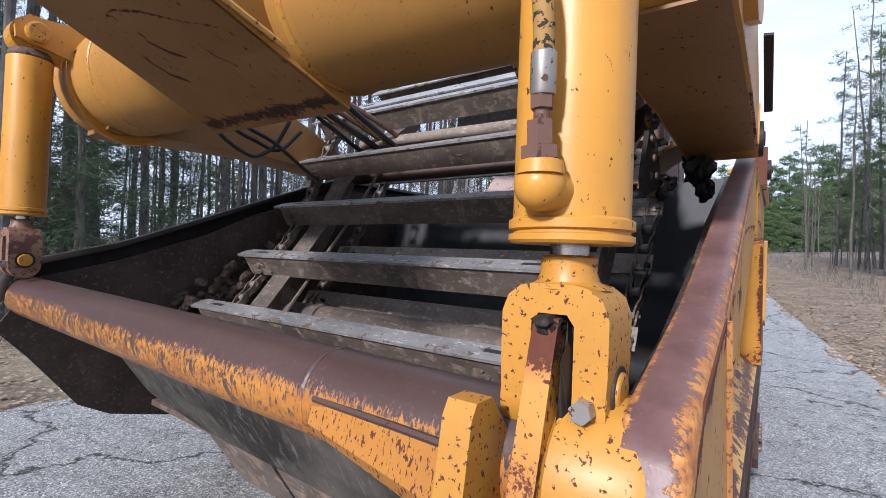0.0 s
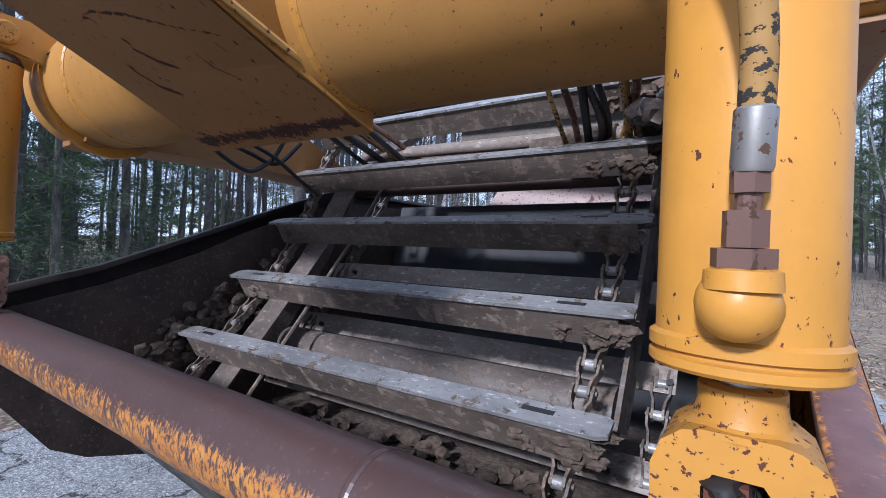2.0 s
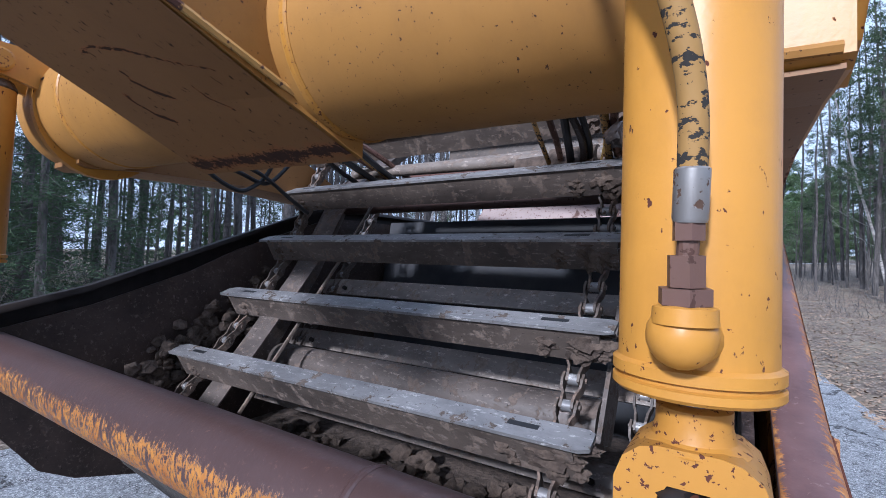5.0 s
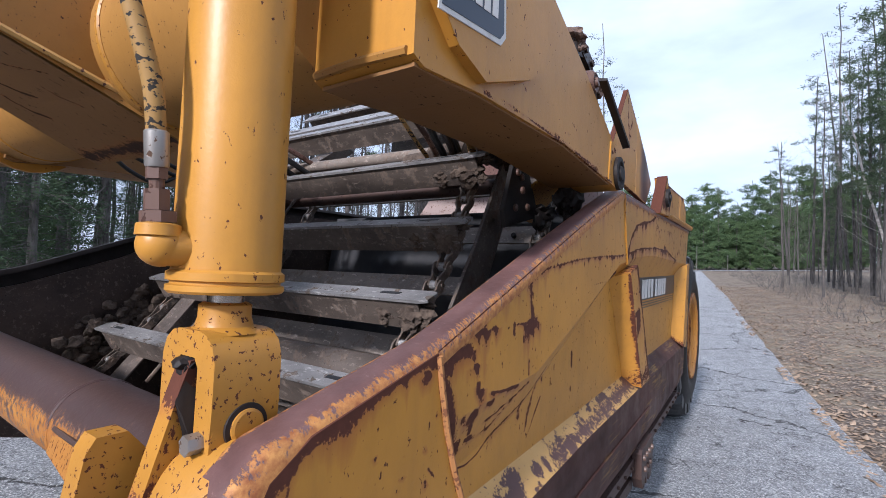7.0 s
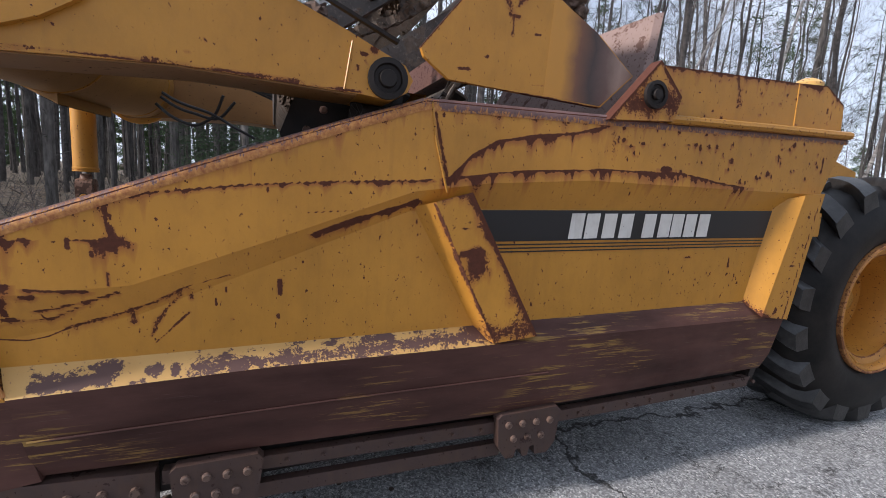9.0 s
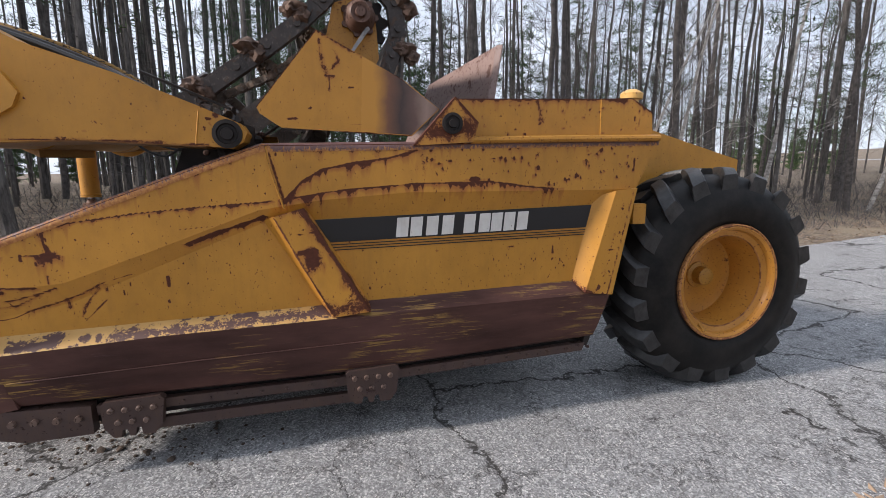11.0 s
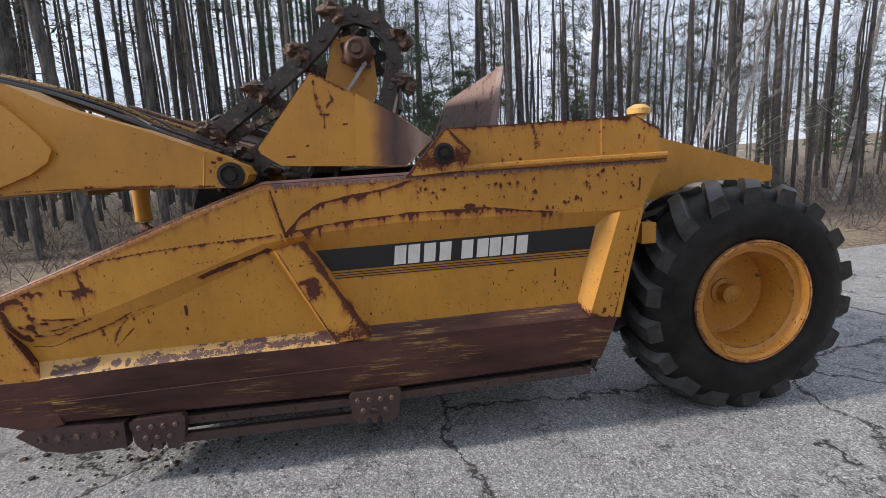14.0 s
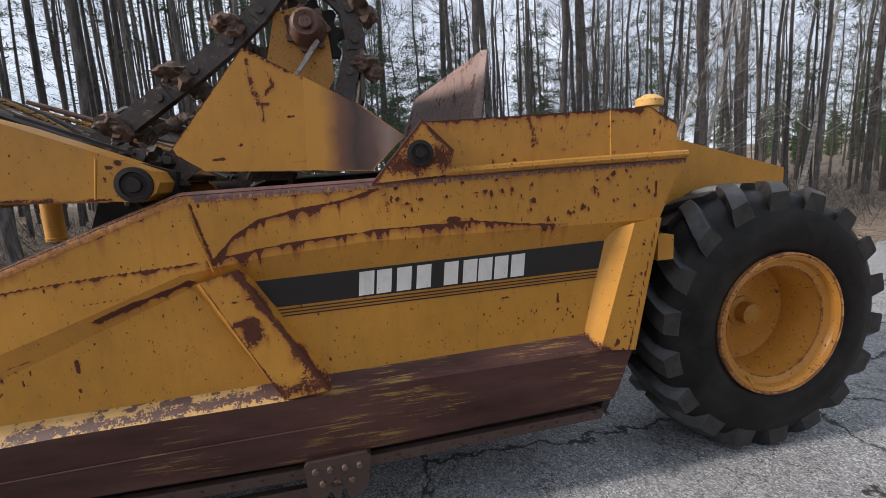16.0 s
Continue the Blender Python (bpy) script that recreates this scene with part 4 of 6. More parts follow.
# ---- lift cylinders ----
def lift_cylinder(x, y, up, tall, cast="yellow_worn"):
    c = new("lift_cylinder")
    c.parent = machine
    part("barrel", lathe([(0, 0.084), (0.004, 0.088), (0.012, 0.088), (0.014, 0.082), (0.018, 0.082), (0.02, 0.088), (0.032, 0.088), (0.036, 0.082), (tall, 0.082), (tall + 0.02, 0.06)], (x, y, 1.347 + up), (x, y, 3), 48), "yellow", c, "smooth yellow cylinder barrel with rust specks", smooth=True)
    part("rod", rod((x, y, 1.25 + up), (x, y, 1.36 + up), 0.028, 20), "chrome", c, smooth=True)
    part("rod_collar", lathe([(0, 0.058), (0.010, 0.044), (0.024, 0.040), (0.043, 0.040), (0.047, 0.034)], (x, y, 1.285 + up), (x, y, 3), 24), cast, c, smooth=True)
    fork = [(-0.072, 1.13), (-0.075, 1.18), (-0.075, 1.25), (-0.066, 1.274), (-0.048, 1.288), (-0.03, 1.292)]
    fork += [(-a, b) for a, b in fork[::-1]] + [(0.030, 1.13), (0.030, 1.238), (0.020, 1.252), (-0.020, 1.252), (-0.030, 1.238), (-0.030, 1.13)]
    bm = bmesh.new()
    a = [bm.verts.new((x + u, y - 0.056, z + up)) for u, z in fork]
    b = [bm.verts.new((x + u, y + 0.056, z + up)) for u, z in fork]
    n = len(fork)
    bm.faces.new(a)
    bm.faces.new(b[::-1])
    for i in range(n):
        bm.faces.new((a[i], a[(i + 1) % n], b[(i + 1) % n], b[i]))
    for x0 in (-0.0735, 0.0305):
        lathe([(0, 0.0565), (0.043, 0.0565)], (x + x0, y, 1.128 + up), (9, y, 1.128 + up), 28, bm)
    part("clevis", bm, cast, c, "yellow cast clevis, chipped at the edges" if cast == "yellow_worn" else "rusty clevis black with grease", bevel=0.019, smooth=True)
    part("pin_boss", lathe([(0, 0.037), (0.009, 0.035)], (x + 0.068, y, 1.15 + up), (9, y, 1.15 + up), 24), "dark", c)
    part("pin", lathe([(0, 0.027), (0.010, 0.027), (0.012, 0.023)], (x + 0.070, y, 1.15 + up), (9, y, 1.15 + up), 24), "yellow_worn", c)
    part("bolt", rod((x + 0.048, y - 0.078, 1.135 + up), (x + 0.048, y - 0.05, 1.135 + up), 0.015, 6), "steel", c)
    return c


CX, CY = -0.235, 0.655
cyl = lift_cylinder(CX, CY, 0.0, 1.2)
left_cyl = lift_cylinder(WIDE - CX, CY - 0.05, 0.085, 0.70, "rusty_tube")
LX, LY = WIDE - CX, CY - 0.05
part("grease_ring", lathe([(0, 0.07), (0.03, 0.085), (0.06, 0.07)], (LX, LY, 2.11), (LX, LY, 3), 16), "dirt", left_cyl)
part("top_eye", lathe([(0, 0.085), (0.10, 0.085)], (LX - 0.05, LY, 2.23), (0, LY, 2.23), 24), "yellow_worn", left_cyl, bevel=0.01)
for sx in (-0.085, 0.062):
    part("ear", prism([(LY - 0.07, 2.20), (LY - 0.075, 2.25), (LY - 0.03, 2.31), (LY + 0.04, 2.31), (TY + 0.05, 2.34), (TY + 0.05, 1.98), (LY + 0.12, 2.16)], LX + sx, LX + sx + 0.024), "yellow", left_cyl, bevel=0.005)
part("pin", lathe([(0, 0.045), (0.03, 0.045), (0.034, 0.036)], (LX + 0.086, LY, 2.235), (0, LY, 2.235), 20), "yellow_worn", left_cyl)
part("bolt", rod((LX + 0.086, LY + 0.15, 2.20), (LX + 0.11, LY + 0.15, 2.20), 0.02, 6), "rust", left_cyl)
part("end_flange", prism([(TY - 0.27 * math.sin(k * 0.22), TZ + 0.08 - 0.31 * math.cos(k * 0.22)) for k in range(-6, 16)] + [(TY, TZ + 0.2)], LX + 0.025, LX + 0.06), "yellow", left_cyl, "curved end flange with weld", bevel=0.004)

# hose and fittings on the cylinder
HX = -0.236
fit = new("hose_assembly")
fit.parent = machine
fit["label"] = "cracked yellow-painted hydraulic hose with brown nuts"
bm = bmesh.new()
lump(bm, (HX - 0.003, 0.552, 1.418), (0.033, 0.033, 0.033), 3, 3, 0.0)
part("elbow", bm, "yellow", fit, "round yellow elbow", smooth=True)
part("elbow_neck", rod((HX, 0.55, 1.415), (HX + 0.01, 0.62, 1.412), 0.028, 20), "yellow", fit, smooth=True)
part("elbow_top", lathe([(0, 0.030), (0.016, 0.029), (0.018, 0.024)], (HX, 0.546, 1.43), (HX, 0.545, 2), 20), "yellow", fit, smooth=True)
part("lock_nut", rod((HX, 0.544, 1.449), (HX, 0.543, 1.465), 0.025, 6), "nut", fit, bevel=0.002)
part("swivel_nut", rod((HX + 0.001, 0.541, 1.466), (HX + 0.001, 0.539, 1.496), 0.0175, 6), "nut", fit, bevel=0.003)
part("stem", rod((HX + 0.002, 0.539, 1.494), (HX + 0.003, 0.537, 1.512), 0.010, 14), "nut", fit)
part("hex", rod((HX + 0.003, 0.537, 1.510), (HX + 0.003, 0.536, 1.528), 0.0148, 6), "nut", fit, bevel=0.002)
part("ferrule", lathe([(0, 0.0148), (0.004, 0.016), (0.05, 0.016), (0.052, 0.014)], (HX + 0.004, 0.536, 1.527), (HX + 0.006, 0.531, 1.58), 20), "steel", fit, "bright steel crimped ferrule", smooth=True)
part("hose", sweep(curve_points([(HX + 0.006, 0.531, 1.575), (HX + 0.006, 0.522, 1.64), (HX - 0.004, 0.505, 1.71), (HX - 0.03, 0.49, 1.80), (HX - 0.08, 0.50, 1.92), (HX - 0.14, 0.56, 2.05)], 6), 0.0135, 14), "hose", fit, smooth=True)

# ---- front bar with its lugs ----
bar = part("front_bar", lathe([(0, 0.092), (2.74, 0.092)], (-0.12, 0.67, 1.025), (-3, 0.67, 1.06), 40), "bar", machine, "thick cross bar, brown on top with flaking yellow paint in front", smooth=True)
part("lug", prism([(0.585, 1.20), (0.60, 1.245), (0.63, 1.25), (0.665, 1.22), (0.70, 1.10), (0.72, 1.0), (0.66, 0.88), (0.50, 0.72), (0.46, 0.80), (0.52, 0.98)], -0.262, -0.226), "yellow_worn", bar, "thick yellow lug caked with grease", bevel=0.010, dice=0.008, smooth=True)
part("lug", prism([(0.498, 1.12), (0.51, 1.14), (0.55, 1.14), (0.60, 1.08), (0.60, 0.9), (0.52, 0.72), (0.44, 0.72), (0.47, 0.95)], -0.338, -0.294), "yellow_worn", bar, "stubby yellow lug with worn edges", bevel=0.020, smooth=True)
bm = bmesh.new()
lump(bm, (-0.213, 0.64, 1.10), (0.013, 0.05, 0.12), 4.2, 3, 0.9)
lump(bm, (-0.245, 0.632, 1.225), (0.026, 0.030, 0.030), 7.7, 3, 0.8)
lump(bm, (-0.274, 0.66, 1.17), (0.014, 0.035, 0.07), 2.9, 3, 0.8)
lump(bm, (-0.235, 0.675, 1.20), (0.034, 0.03, 0.06), 5.1, 3, 0.8)
part("packed_grease", bm, "dark", bar, "black greasy soil packed beside the lug", smooth=True)
part("grease_cap", lump(bmesh.new(), (-0.244, 0.622, 1.236), (0.021, 0.036, 0.020), 3.3, 3, 0.5), "dark", bar, "black grease on top of the lug", smooth=True)
part("lug_cap", lathe([(0, 0.012), (0.004, 0.012), (0.005, 0.006)], (-0.245, 0.600, 1.222), (-0.245, 0.30, 1.30), 10), "dark", bar)
part("boss", lathe([(0, 0.112), (0.02, 0.122), (0.12, 0.122), (0.14, 0.10)], (-0.10, 0.665, 1.02), (-1, 0.665, 1.02), 36), "yellow_worn", bar, "rounded yellow end boss", smooth=True)
bm = bmesh.new()
ends = [(-0.69, ((0.60, 1.056), (0.581, 1.046), (0.570, 1.005), (0.584, 0.985), (0.66, 0.96), (0.66, 1.056))), (-0.335, ((0.60, 1.058), (0.570, 1.042), (0.550, 0.955), (0.578, 0.91), (0.66, 0.93), (0.66, 1.058)))]
rows = [[bm.verts.new((x, y, z)) for y, z in sec] for x, sec in ends]
for r0, r1 in zip(rows, rows[1:]):
    for i in range(6):
        bm.faces.new((r0[i], r0[(i + 1) % 6], r1[(i + 1) % 6], r1[i]))
bm.faces.new(rows[0])
bm.faces.new(rows[-1])
part("gusset", bm, "flecked", bar, "raised yellow strip welded along the bar", bevel=0.006)
part("gusset_edge", sweep([(-0.335, 0.573, 1.045), (-0.5, 0.578, 1.047), (-0.69, 0.583, 1.048)], 0.007, 6), "rust", bar, "brown worn upper edge")
part("ring_weld", lathe([(0, 0.0925), (0.006, 0.0945), (0.012, 0.0945), (0.018, 0.0925)], (-0.72, 0.67, 1.0325), (-3, 0.67, 1.06), 40), "bar", bar)
blade = part("moldboard", slab([(-0.2, 0.80, 0.90), (-2.11, 0.80, 0.90), (-2.13, 0.815, 0.88), (-2.13, 0.905, 0.745), (-2.11, 0.925, 0.715), (-1.75, 0.97, 0.635), (-0.2, 0.97, 0.60)], 0.05), "scuffed", machine, "scuffed black and grey steel plate under the bar", bevel=0.006)
for k in range(4):
    x1 = -1.75 + 0.42 * k
    part("cutting_edge", slab([(x1, 0.98, 0.62), (x1 + 0.40, 0.98, 0.615), (x1 + 0.40, 1.12, 0.40 - 0.02 * (k % 2)), (x1 + 0.03, 1.12, 0.40 - 0.02 * (k % 2))], 0.045), "tan_chain", blade, bevel=0.008)

# ---- elevator ----
FLX0, FLX1 = -2.70, -0.53
FLIGHTS = [(1.06, 0.72, 0.36), (1.335, 0.99, 0.36), (1.605, 1.285, 0.38), (1.845, 1.605, 0.38), (1.99, 1.925, 0.42), (2.13, 2.23, 0.55), (2.45, 2.40, 0.70), (2.72, 2.61, 0.75), (2.98, 2.86, 0.8)]


def flight(y, z, ang, label="steel elevator flight, caked with dried soil"):
    """A bent bar across the elevator: a flat worn face, a web below it and cranked chain attachments."""
    f = new("flight")
    f.parent = machine
    f["label"] = label
    c, s = math.cos(ang), math.sin(ang)

    def at(x, u, v):
        return (x, y + u * c - v * s, z + u * s + v * c)

    def bent(poly, x0, x1):
        bm = bmesh.new()
        rows = [[bm.verts.new(at(x, u, v)) for u, v in poly] for x in (x0, x1)]
        n = len(poly)
        bm.faces.new(rows[0])
        bm.faces.new(rows[1][::-1])
        for i in range(n):
            bm.faces.new((rows[0][i], rows[0][(i + 1) % n], rows[1][(i + 1) % n], rows[1][i]))
        return bm
    bm = bmesh.new()
    outline = [(FLX0, 0.006), (FLX0 + 0.012, 0.0), (FLX1 - 0.03, 0.0), (FLX1, 0.014), (FLX1, 0.082), (FLX1 - 0.02, 0.094), (FLX0 + 0.05, 0.094), (FLX0, 0.07)]
    a = [bm.verts.new(at(x, u, 0.0)) for x, u in outline]
    b = [bm.verts.new(at(x, u, -0.012)) for x, u in outline]
    bm.faces.new(a)
    bm.faces.new(b[::-1])
    for i in range(8):
        bm.faces.new((a[i], b[i], b[(i + 1) % 8], a[(i + 1) % 8]))
    part("wear_face", bm, "worn_top", f, "flat face worn to bare steel", bevel=0.003)
    part("web", bent([(0.010, -0.012), (0.024, -0.012), (0.046, -0.135), (0.030, -0.138)], FLX0 + 0.06, FLX1 - 0.05), "flight", f, bevel=0.002)
    for x in (FLX0 + 0.11, FLX1 - 0.14):
        for dx in (-0.050, 0.042):
            bm = bmesh.new()
            rows = []
            for u, v, w, k in ((0.05, -0.012, 0.045, 1.0), (0.055, -0.045, 0.034, 0.72), (0.05, -0.075, 0.030, 0.95), (0.06, -0.105, 0.034, 0.68), (0.075, -0.14, 0.030, 0.62)):
                rows.append([bm.verts.new(at(x + dx * k + e, u + g * w, v)) for e, g in ((-0.005, -1), (0.005, -1), (0.005, 1), (-0.005, 1))])
            for r0, r1 in zip(rows, rows[1:]):
                for i in range(4):
                    bm.faces.new((r0[i], r0[(i + 1) % 4], r1[(i + 1) % 4], r1[i]))
            bm.faces.new(rows[0])
            bm.faces.new(rows[-1])
            part("attachment", bm, "tan_chain", f)
    for x in (FLX0 + 0.16, FLX1 - 0.26):
        part("slot", bent([(0.044, 0.0012), (0.064, 0.0012), (0.064, -0.004), (0.044, -0.004)], x, x + 0.10), "black", f)
    for x, wide in ((FLX0 + 0.16, 0.55), (FLX0 + 0.27, 0.35), (FLX1 - 0.12, 0.85), (FLX1 - 0.26, 0.6), (FLX1 - 0.05, 0.5)):
        bm = bmesh.new()
        for k, (u, v, size) in enumerate(((0.03, -0.07, (0.075, 0.032, 0.045)), (0.035, -0.11, (0.050, 0.030, 0.045)), (0.05, -0.035, (0.10, 0.035, 0.028)))):
            lump(bm, at(x + 0.02 * math.sin(9 * y + k), u, v), [q * wide for q in size], y * 3 + x + k * 5, 3, 0.7)
        part("caked_soil", bm, "dirt", f, smooth=True)
    return f


for y, z, a in FLIGHTS:
    flight(y, z, a)


def crank(p, q, d0, d1, h, bm):
    """A pair of cranked side bars from p to q: they start d0 and end d1 off the middle, h is half their height."""
    d = (q - p).normalized()
    nor = Vector((0, -d.z, d.y))
    for sx in (-1, 1):
        rows = []
        for f, off, k in ((-0.16, d0, 0.75), (0.12, d0, 1.0), (0.42, d0 + (d1 - d0) * 0.25, 0.8), (0.62, d0 + (d1 - d0) * 0.9, 0.8), (0.9, d1, 1.0), (1.16, d1, 0.75)):
            c = p.lerp(q, f)
            rows.append([bm.verts.new(c + Vector((sx * off + e, 0, 0)) + nor * h * k * g) for e, g in ((-0.0045, -1), (0.0045, -1), (0.0045, 1), (-0.0045, 1))])
        for r0, r1 in zip(rows, rows[1:]):
            for i in range(4):
                bm.faces.new((r0[i], r0[(i + 1) % 4], r1[(i + 1) % 4], r1[i]))
        bm.faces.new(rows[0])
        bm.faces.new(rows[-1])


def chain(x, run, material="tan_chain", name="chain"):
    """Cranked links with rollers along a run of (y, z)."""
    ch = new(name)
    ch.parent = machine
    pts = [Vector((x, y, z)) for y, z in run]
    for p, q in zip(pts, pts[1:]):
        bm = bmesh.new()
        crank(p, q, 0.019, 0.034, 0.024, bm)
        part("link", bm, material, ch)
        part("roller", rod(p + Vector((-0.018, 0, 0)), p + Vector((0.018, 0, 0)), 0.020, 12), "worn_top", ch, smooth=True)
        part("pin", rod(p + Vector((-0.045, 0, 0)), p + Vector((0.045, 0, 0)), 0.009, 8), material, ch)
    return ch


front_run = [(p.y + 0.125, p.z - 0.105) for p in curve_points([(0, y, z) for y, z, a in FLIGHTS], 4)]
chain(FLX0 + 0.11, front_run)
chain(FLX1 - 0.14, front_run)
RETURN = [(1.86, 0.68), (2.10, 0.98), (2.37, 1.30), (2.59, 1.60), (2.78, 1.91), (2.95, 2.22)]
back_run = [(p.y, p.z) for p in curve_points([(0, y, z) for y, z in RETURN], 3)]
chain(FLX0 + 0.14, back_run, "flight", "return_chain")
chain(FLX1 + 0.02, back_run, "flight", "return_chain")
# guide plates that carry the front run
for x0, x1 in ((-2.42, -2.26),):
    bm = bmesh.new()
    rows = [[bm.verts.new((x, y, z - d)) for x, d in ((x0, 0), (x1, 0), (x1, 0.012), (x0, 0.012))] for y, z in ((1.28, 0.70), (1.62, 1.10), (1.95, 1.50), (2.12, 1.80), (2.30, 2.02), (3.05, 2.56))]
    for r0, r1 in zip(rows, rows[1:]):
        for i in range(4):
            bm.faces.new((r0[i], r0[(i + 1) % 4], r1[(i + 1) % 4], r1[i]))
    bm.faces.new(rows[0])
    bm.faces.new(rows[-1])
    part("guide_plate", bm, "guide", machine, "wide inclined guide plate, rubbed and dirty")
    part("rail_lip", sweep([(x1 + 0.10, 1.40, 0.76), (x1 + 0.10, 1.70, 1.12), (x1 + 0.10, 2.03, 1.52), (x1 + 0.10, 2.36, 1.98)], 0.010, 6), "tan_chain", machine)
for y, z, mark in ((1.86, 0.90, "guide"), (2.34, 1.85, "rust")):
    part("cross_tube", rod((-2.45, y, z), (-0.62, y, z), 0.10 if z < 1 else 0.04, 20), mark, machine, "rusty tube across the elevator frame", smooth=True)
for x in (FLX0 + 0.20, FLX1 - 0.045):
    part("side_frame", prism([(1.62, 0.92), (1.78, 0.86), (2.16, 1.40), (2.40, 1.86), (3.12, 2.42), (3.02, 2.50), (2.28, 1.98), (2.02, 1.52)], x - 0.008, x + 0.008), "guide", machine, "dirty elevator side rail", bevel=0.003)
# return run of flights, seen through the front run
for y, z in RETURN:
    fl = part("return_flight", slab([(FLX0 + 0.05, y - 0.02, z - 0.03), (FLX1 + 0.07, y - 0.02, z - 0.03), (FLX1 + 0.07, y + 0.035, z + 0.065), (FLX0 + 0.05, y + 0.035, z + 0.065)], 0.012), "tan", machine, "flight on the return run, grey-brown with dried soil", bevel=0.003)
    part("web", slab([(FLX0 + 0.10, y + 0.04, z + 0.066), (FLX1, y + 0.04, z + 0.066), (FLX1, y + 0.13, z + 0.02), (FLX0 + 0.10, y + 0.13, z + 0.02)], 0.012), "tan", fl)
    for x in (FLX1 + 0.05, FLX1 - 0.12, FLX0 + 0.25):
        part("bolt", rod((x, y - 0.025, z + 0.02), (x, y - 0.005, z + 0.01), 0.014, 6), "dark", fl)
part("ejector_wall", slab([(-0.19, 3.02, 0.5), (WIDE + 0.19, 3.02, 0.5), (WIDE + 0.19, 3.26, 1.85), (-0.19, 3.26, 1.85)], 0.03), "bluish", machine, "blue-grey scoured ejector wall", bevel=0.004)
part("bowl_floor", slab([(-0.18, 1.2, 0.42), (WIDE + 0.18, 1.2, 0.45), (WIDE + 0.18, 4.6, 0.5), (-0.18, 4.6, 0.47)], 0.03), "dirt", machine, "dirt-covered bowl floor")
hanger = part("hanger_plate", prism([(2.10, 1.89), (2.16, 1.915), (2.27, 1.89), (2.37, 1.74), (2.36, 1.68), (2.04, 1.60), (2.02, 1.68)], -0.455, -0.435), "dark", machine, "black greasy hanger plate with bolt holes", bevel=0.004)
for y, z in ((2.145, 1.865), (2.19, 1.85), (2.20, 1.79), (2.13, 1.70), (2.26, 1.72)):
    part("bolt", lathe([(0, 0.018), (0.010, 0.017), (0.013, 0.010)], (-0.436, y, z), (0, y, z), 12), "nut", hanger)
bm = bmesh.new()
rows = []
for k in range(15):
    th = math.pi - k * math.pi / 2 / 14
    rows.append([bm.verts.new((-0.30 + r * 1.08 * math.cos(th), y, 1.675 + r * math.sin(th))) for r, y in ((0.205, 2.30), (0.192, 2.30), (0.192, 2.62), (0.205, 2.62))])
for r0, r1 in zip(rows, rows[1:]):
    for i in range(4):
        bm.faces.new((r0[i], r0[(i + 1) % 4], r1[(i + 1) % 4], r1[i]))
part("curved_guard", bm, "yellow_worn", machine, "curved yellow guard strip, rusted outside", smooth=True)
bm = bmesh.new()
lump(bm, (-0.43, 2.46, 1.72), (0.045, 0.10, 0.040), 1.3, 3, 0.45)
lump(bm, (-0.43, 2.40, 1.665), (0.022, 0.05, 0.045), 2.3, 3, 0.45)
part("stop_block", bm, "dark", machine, "black greasy stop block", smooth=True)
bm = prism([(2.26, 1.90), (2.34, 1.98), (2.50, 1.93), (2.50, 1.80), (2.45, 1.70), (2.37, 1.68), (2.33, 1.76)], -0.30, -0.24)
lump(bm, (-0.28, 2.38, 1.76), (0.055, 0.085, 0.075), 4.1, 3, 0.6)
lump(bm, (-0.25, 2.36, 1.66), (0.035, 0.06, 0.055), 6.6, 3, 0.6)
lump(bm, (-0.30, 2.44, 1.84), (0.045, 0.09, 0.07), 8.2, 3, 0.6)
part("pivot_mount", bm, "dark", machine, "black pivot mount caked with grease")
part("arm_shim", slab([(-0.04, 2.02, 2.17), (-0.01, 2.02, 2.165), (-0.01, 2.42, 2.0), (-0.04, 2.42, 2.0)], 0.012), "dark", machine)
# soil packed inside the bowl
bm = bmesh.new()
rs = random.Random(3)
for k in range(170):
    y = rs.uniform(1.10, 1.95)
    q = rs.uniform(0.010, 0.036)
    lump(bm, (WIDE + 0.19 + 0.10 * rs.random() ** 2, y, 0.72 + 0.60 * (y - 1.0) + rs.gauss(-0.04, 0.09)), (q * 0.8, q * 1.3, q), k, 2, 0.6)
for k in range(130):
    q = rs.uniform(0.015, 0.05)
    lump(bm, (rs.uniform(-2.5, -0.4), rs.uniform(1.42, 2.0), rs.uniform(0.47, 0.52)), (q * 1.3, q * 1.3, q), k + 190, 2, 0.6)
tagged(part("packed_soil", bm, "dirt", machine, "dark soil packed against the bowl wall", smooth=True), kind="stuff")

top_drive = new("elevator_drive")
top_drive.parent = machine
SPK = Vector((-0.55, 3.14, 2.62))
teeth = []
for k in range(40):
    a = 2 * math.pi * k / 40
    r = 0.19 if k % 4 in (0, 1) else 0.155
    teeth.append((SPK.y + r * math.cos(a), SPK.z + r * math.sin(a)))
part("sprocket", prism(teeth, -0.58, -0.54), "dark", top_drive, "greasy black drive sprocket", bevel=0.004)
part("end_cap", lathe([(0, 0.10), (0.03, 0.10), (0.05, 0.085), (0.10, 0.078), (0.12, 0.06), (0.112, 0.035), (0.135, 0.028)], (-0.50, 3.14, 2.64), (1, 3.14, 2.64), 20), "nut", top_drive, "rust-orange shaft end cap", smooth=True)
for k in range(7):
    a = k * 0.9
    part("bolt", rod((-0.50, 3.14 + 0.10 * math.cos(a), 2.64 + 0.10 * math.sin(a)), (-0.475, 3.14 + 0.10 * math.cos(a), 2.64 + 0.10 * math.sin(a)), 0.022, 6), "nut", top_drive)
part("shaft", rod((-0.54, 3.14, 2.62), (-2.35, 3.14, 2.66), 0.06, 16), "dark", top_drive, smooth=True)
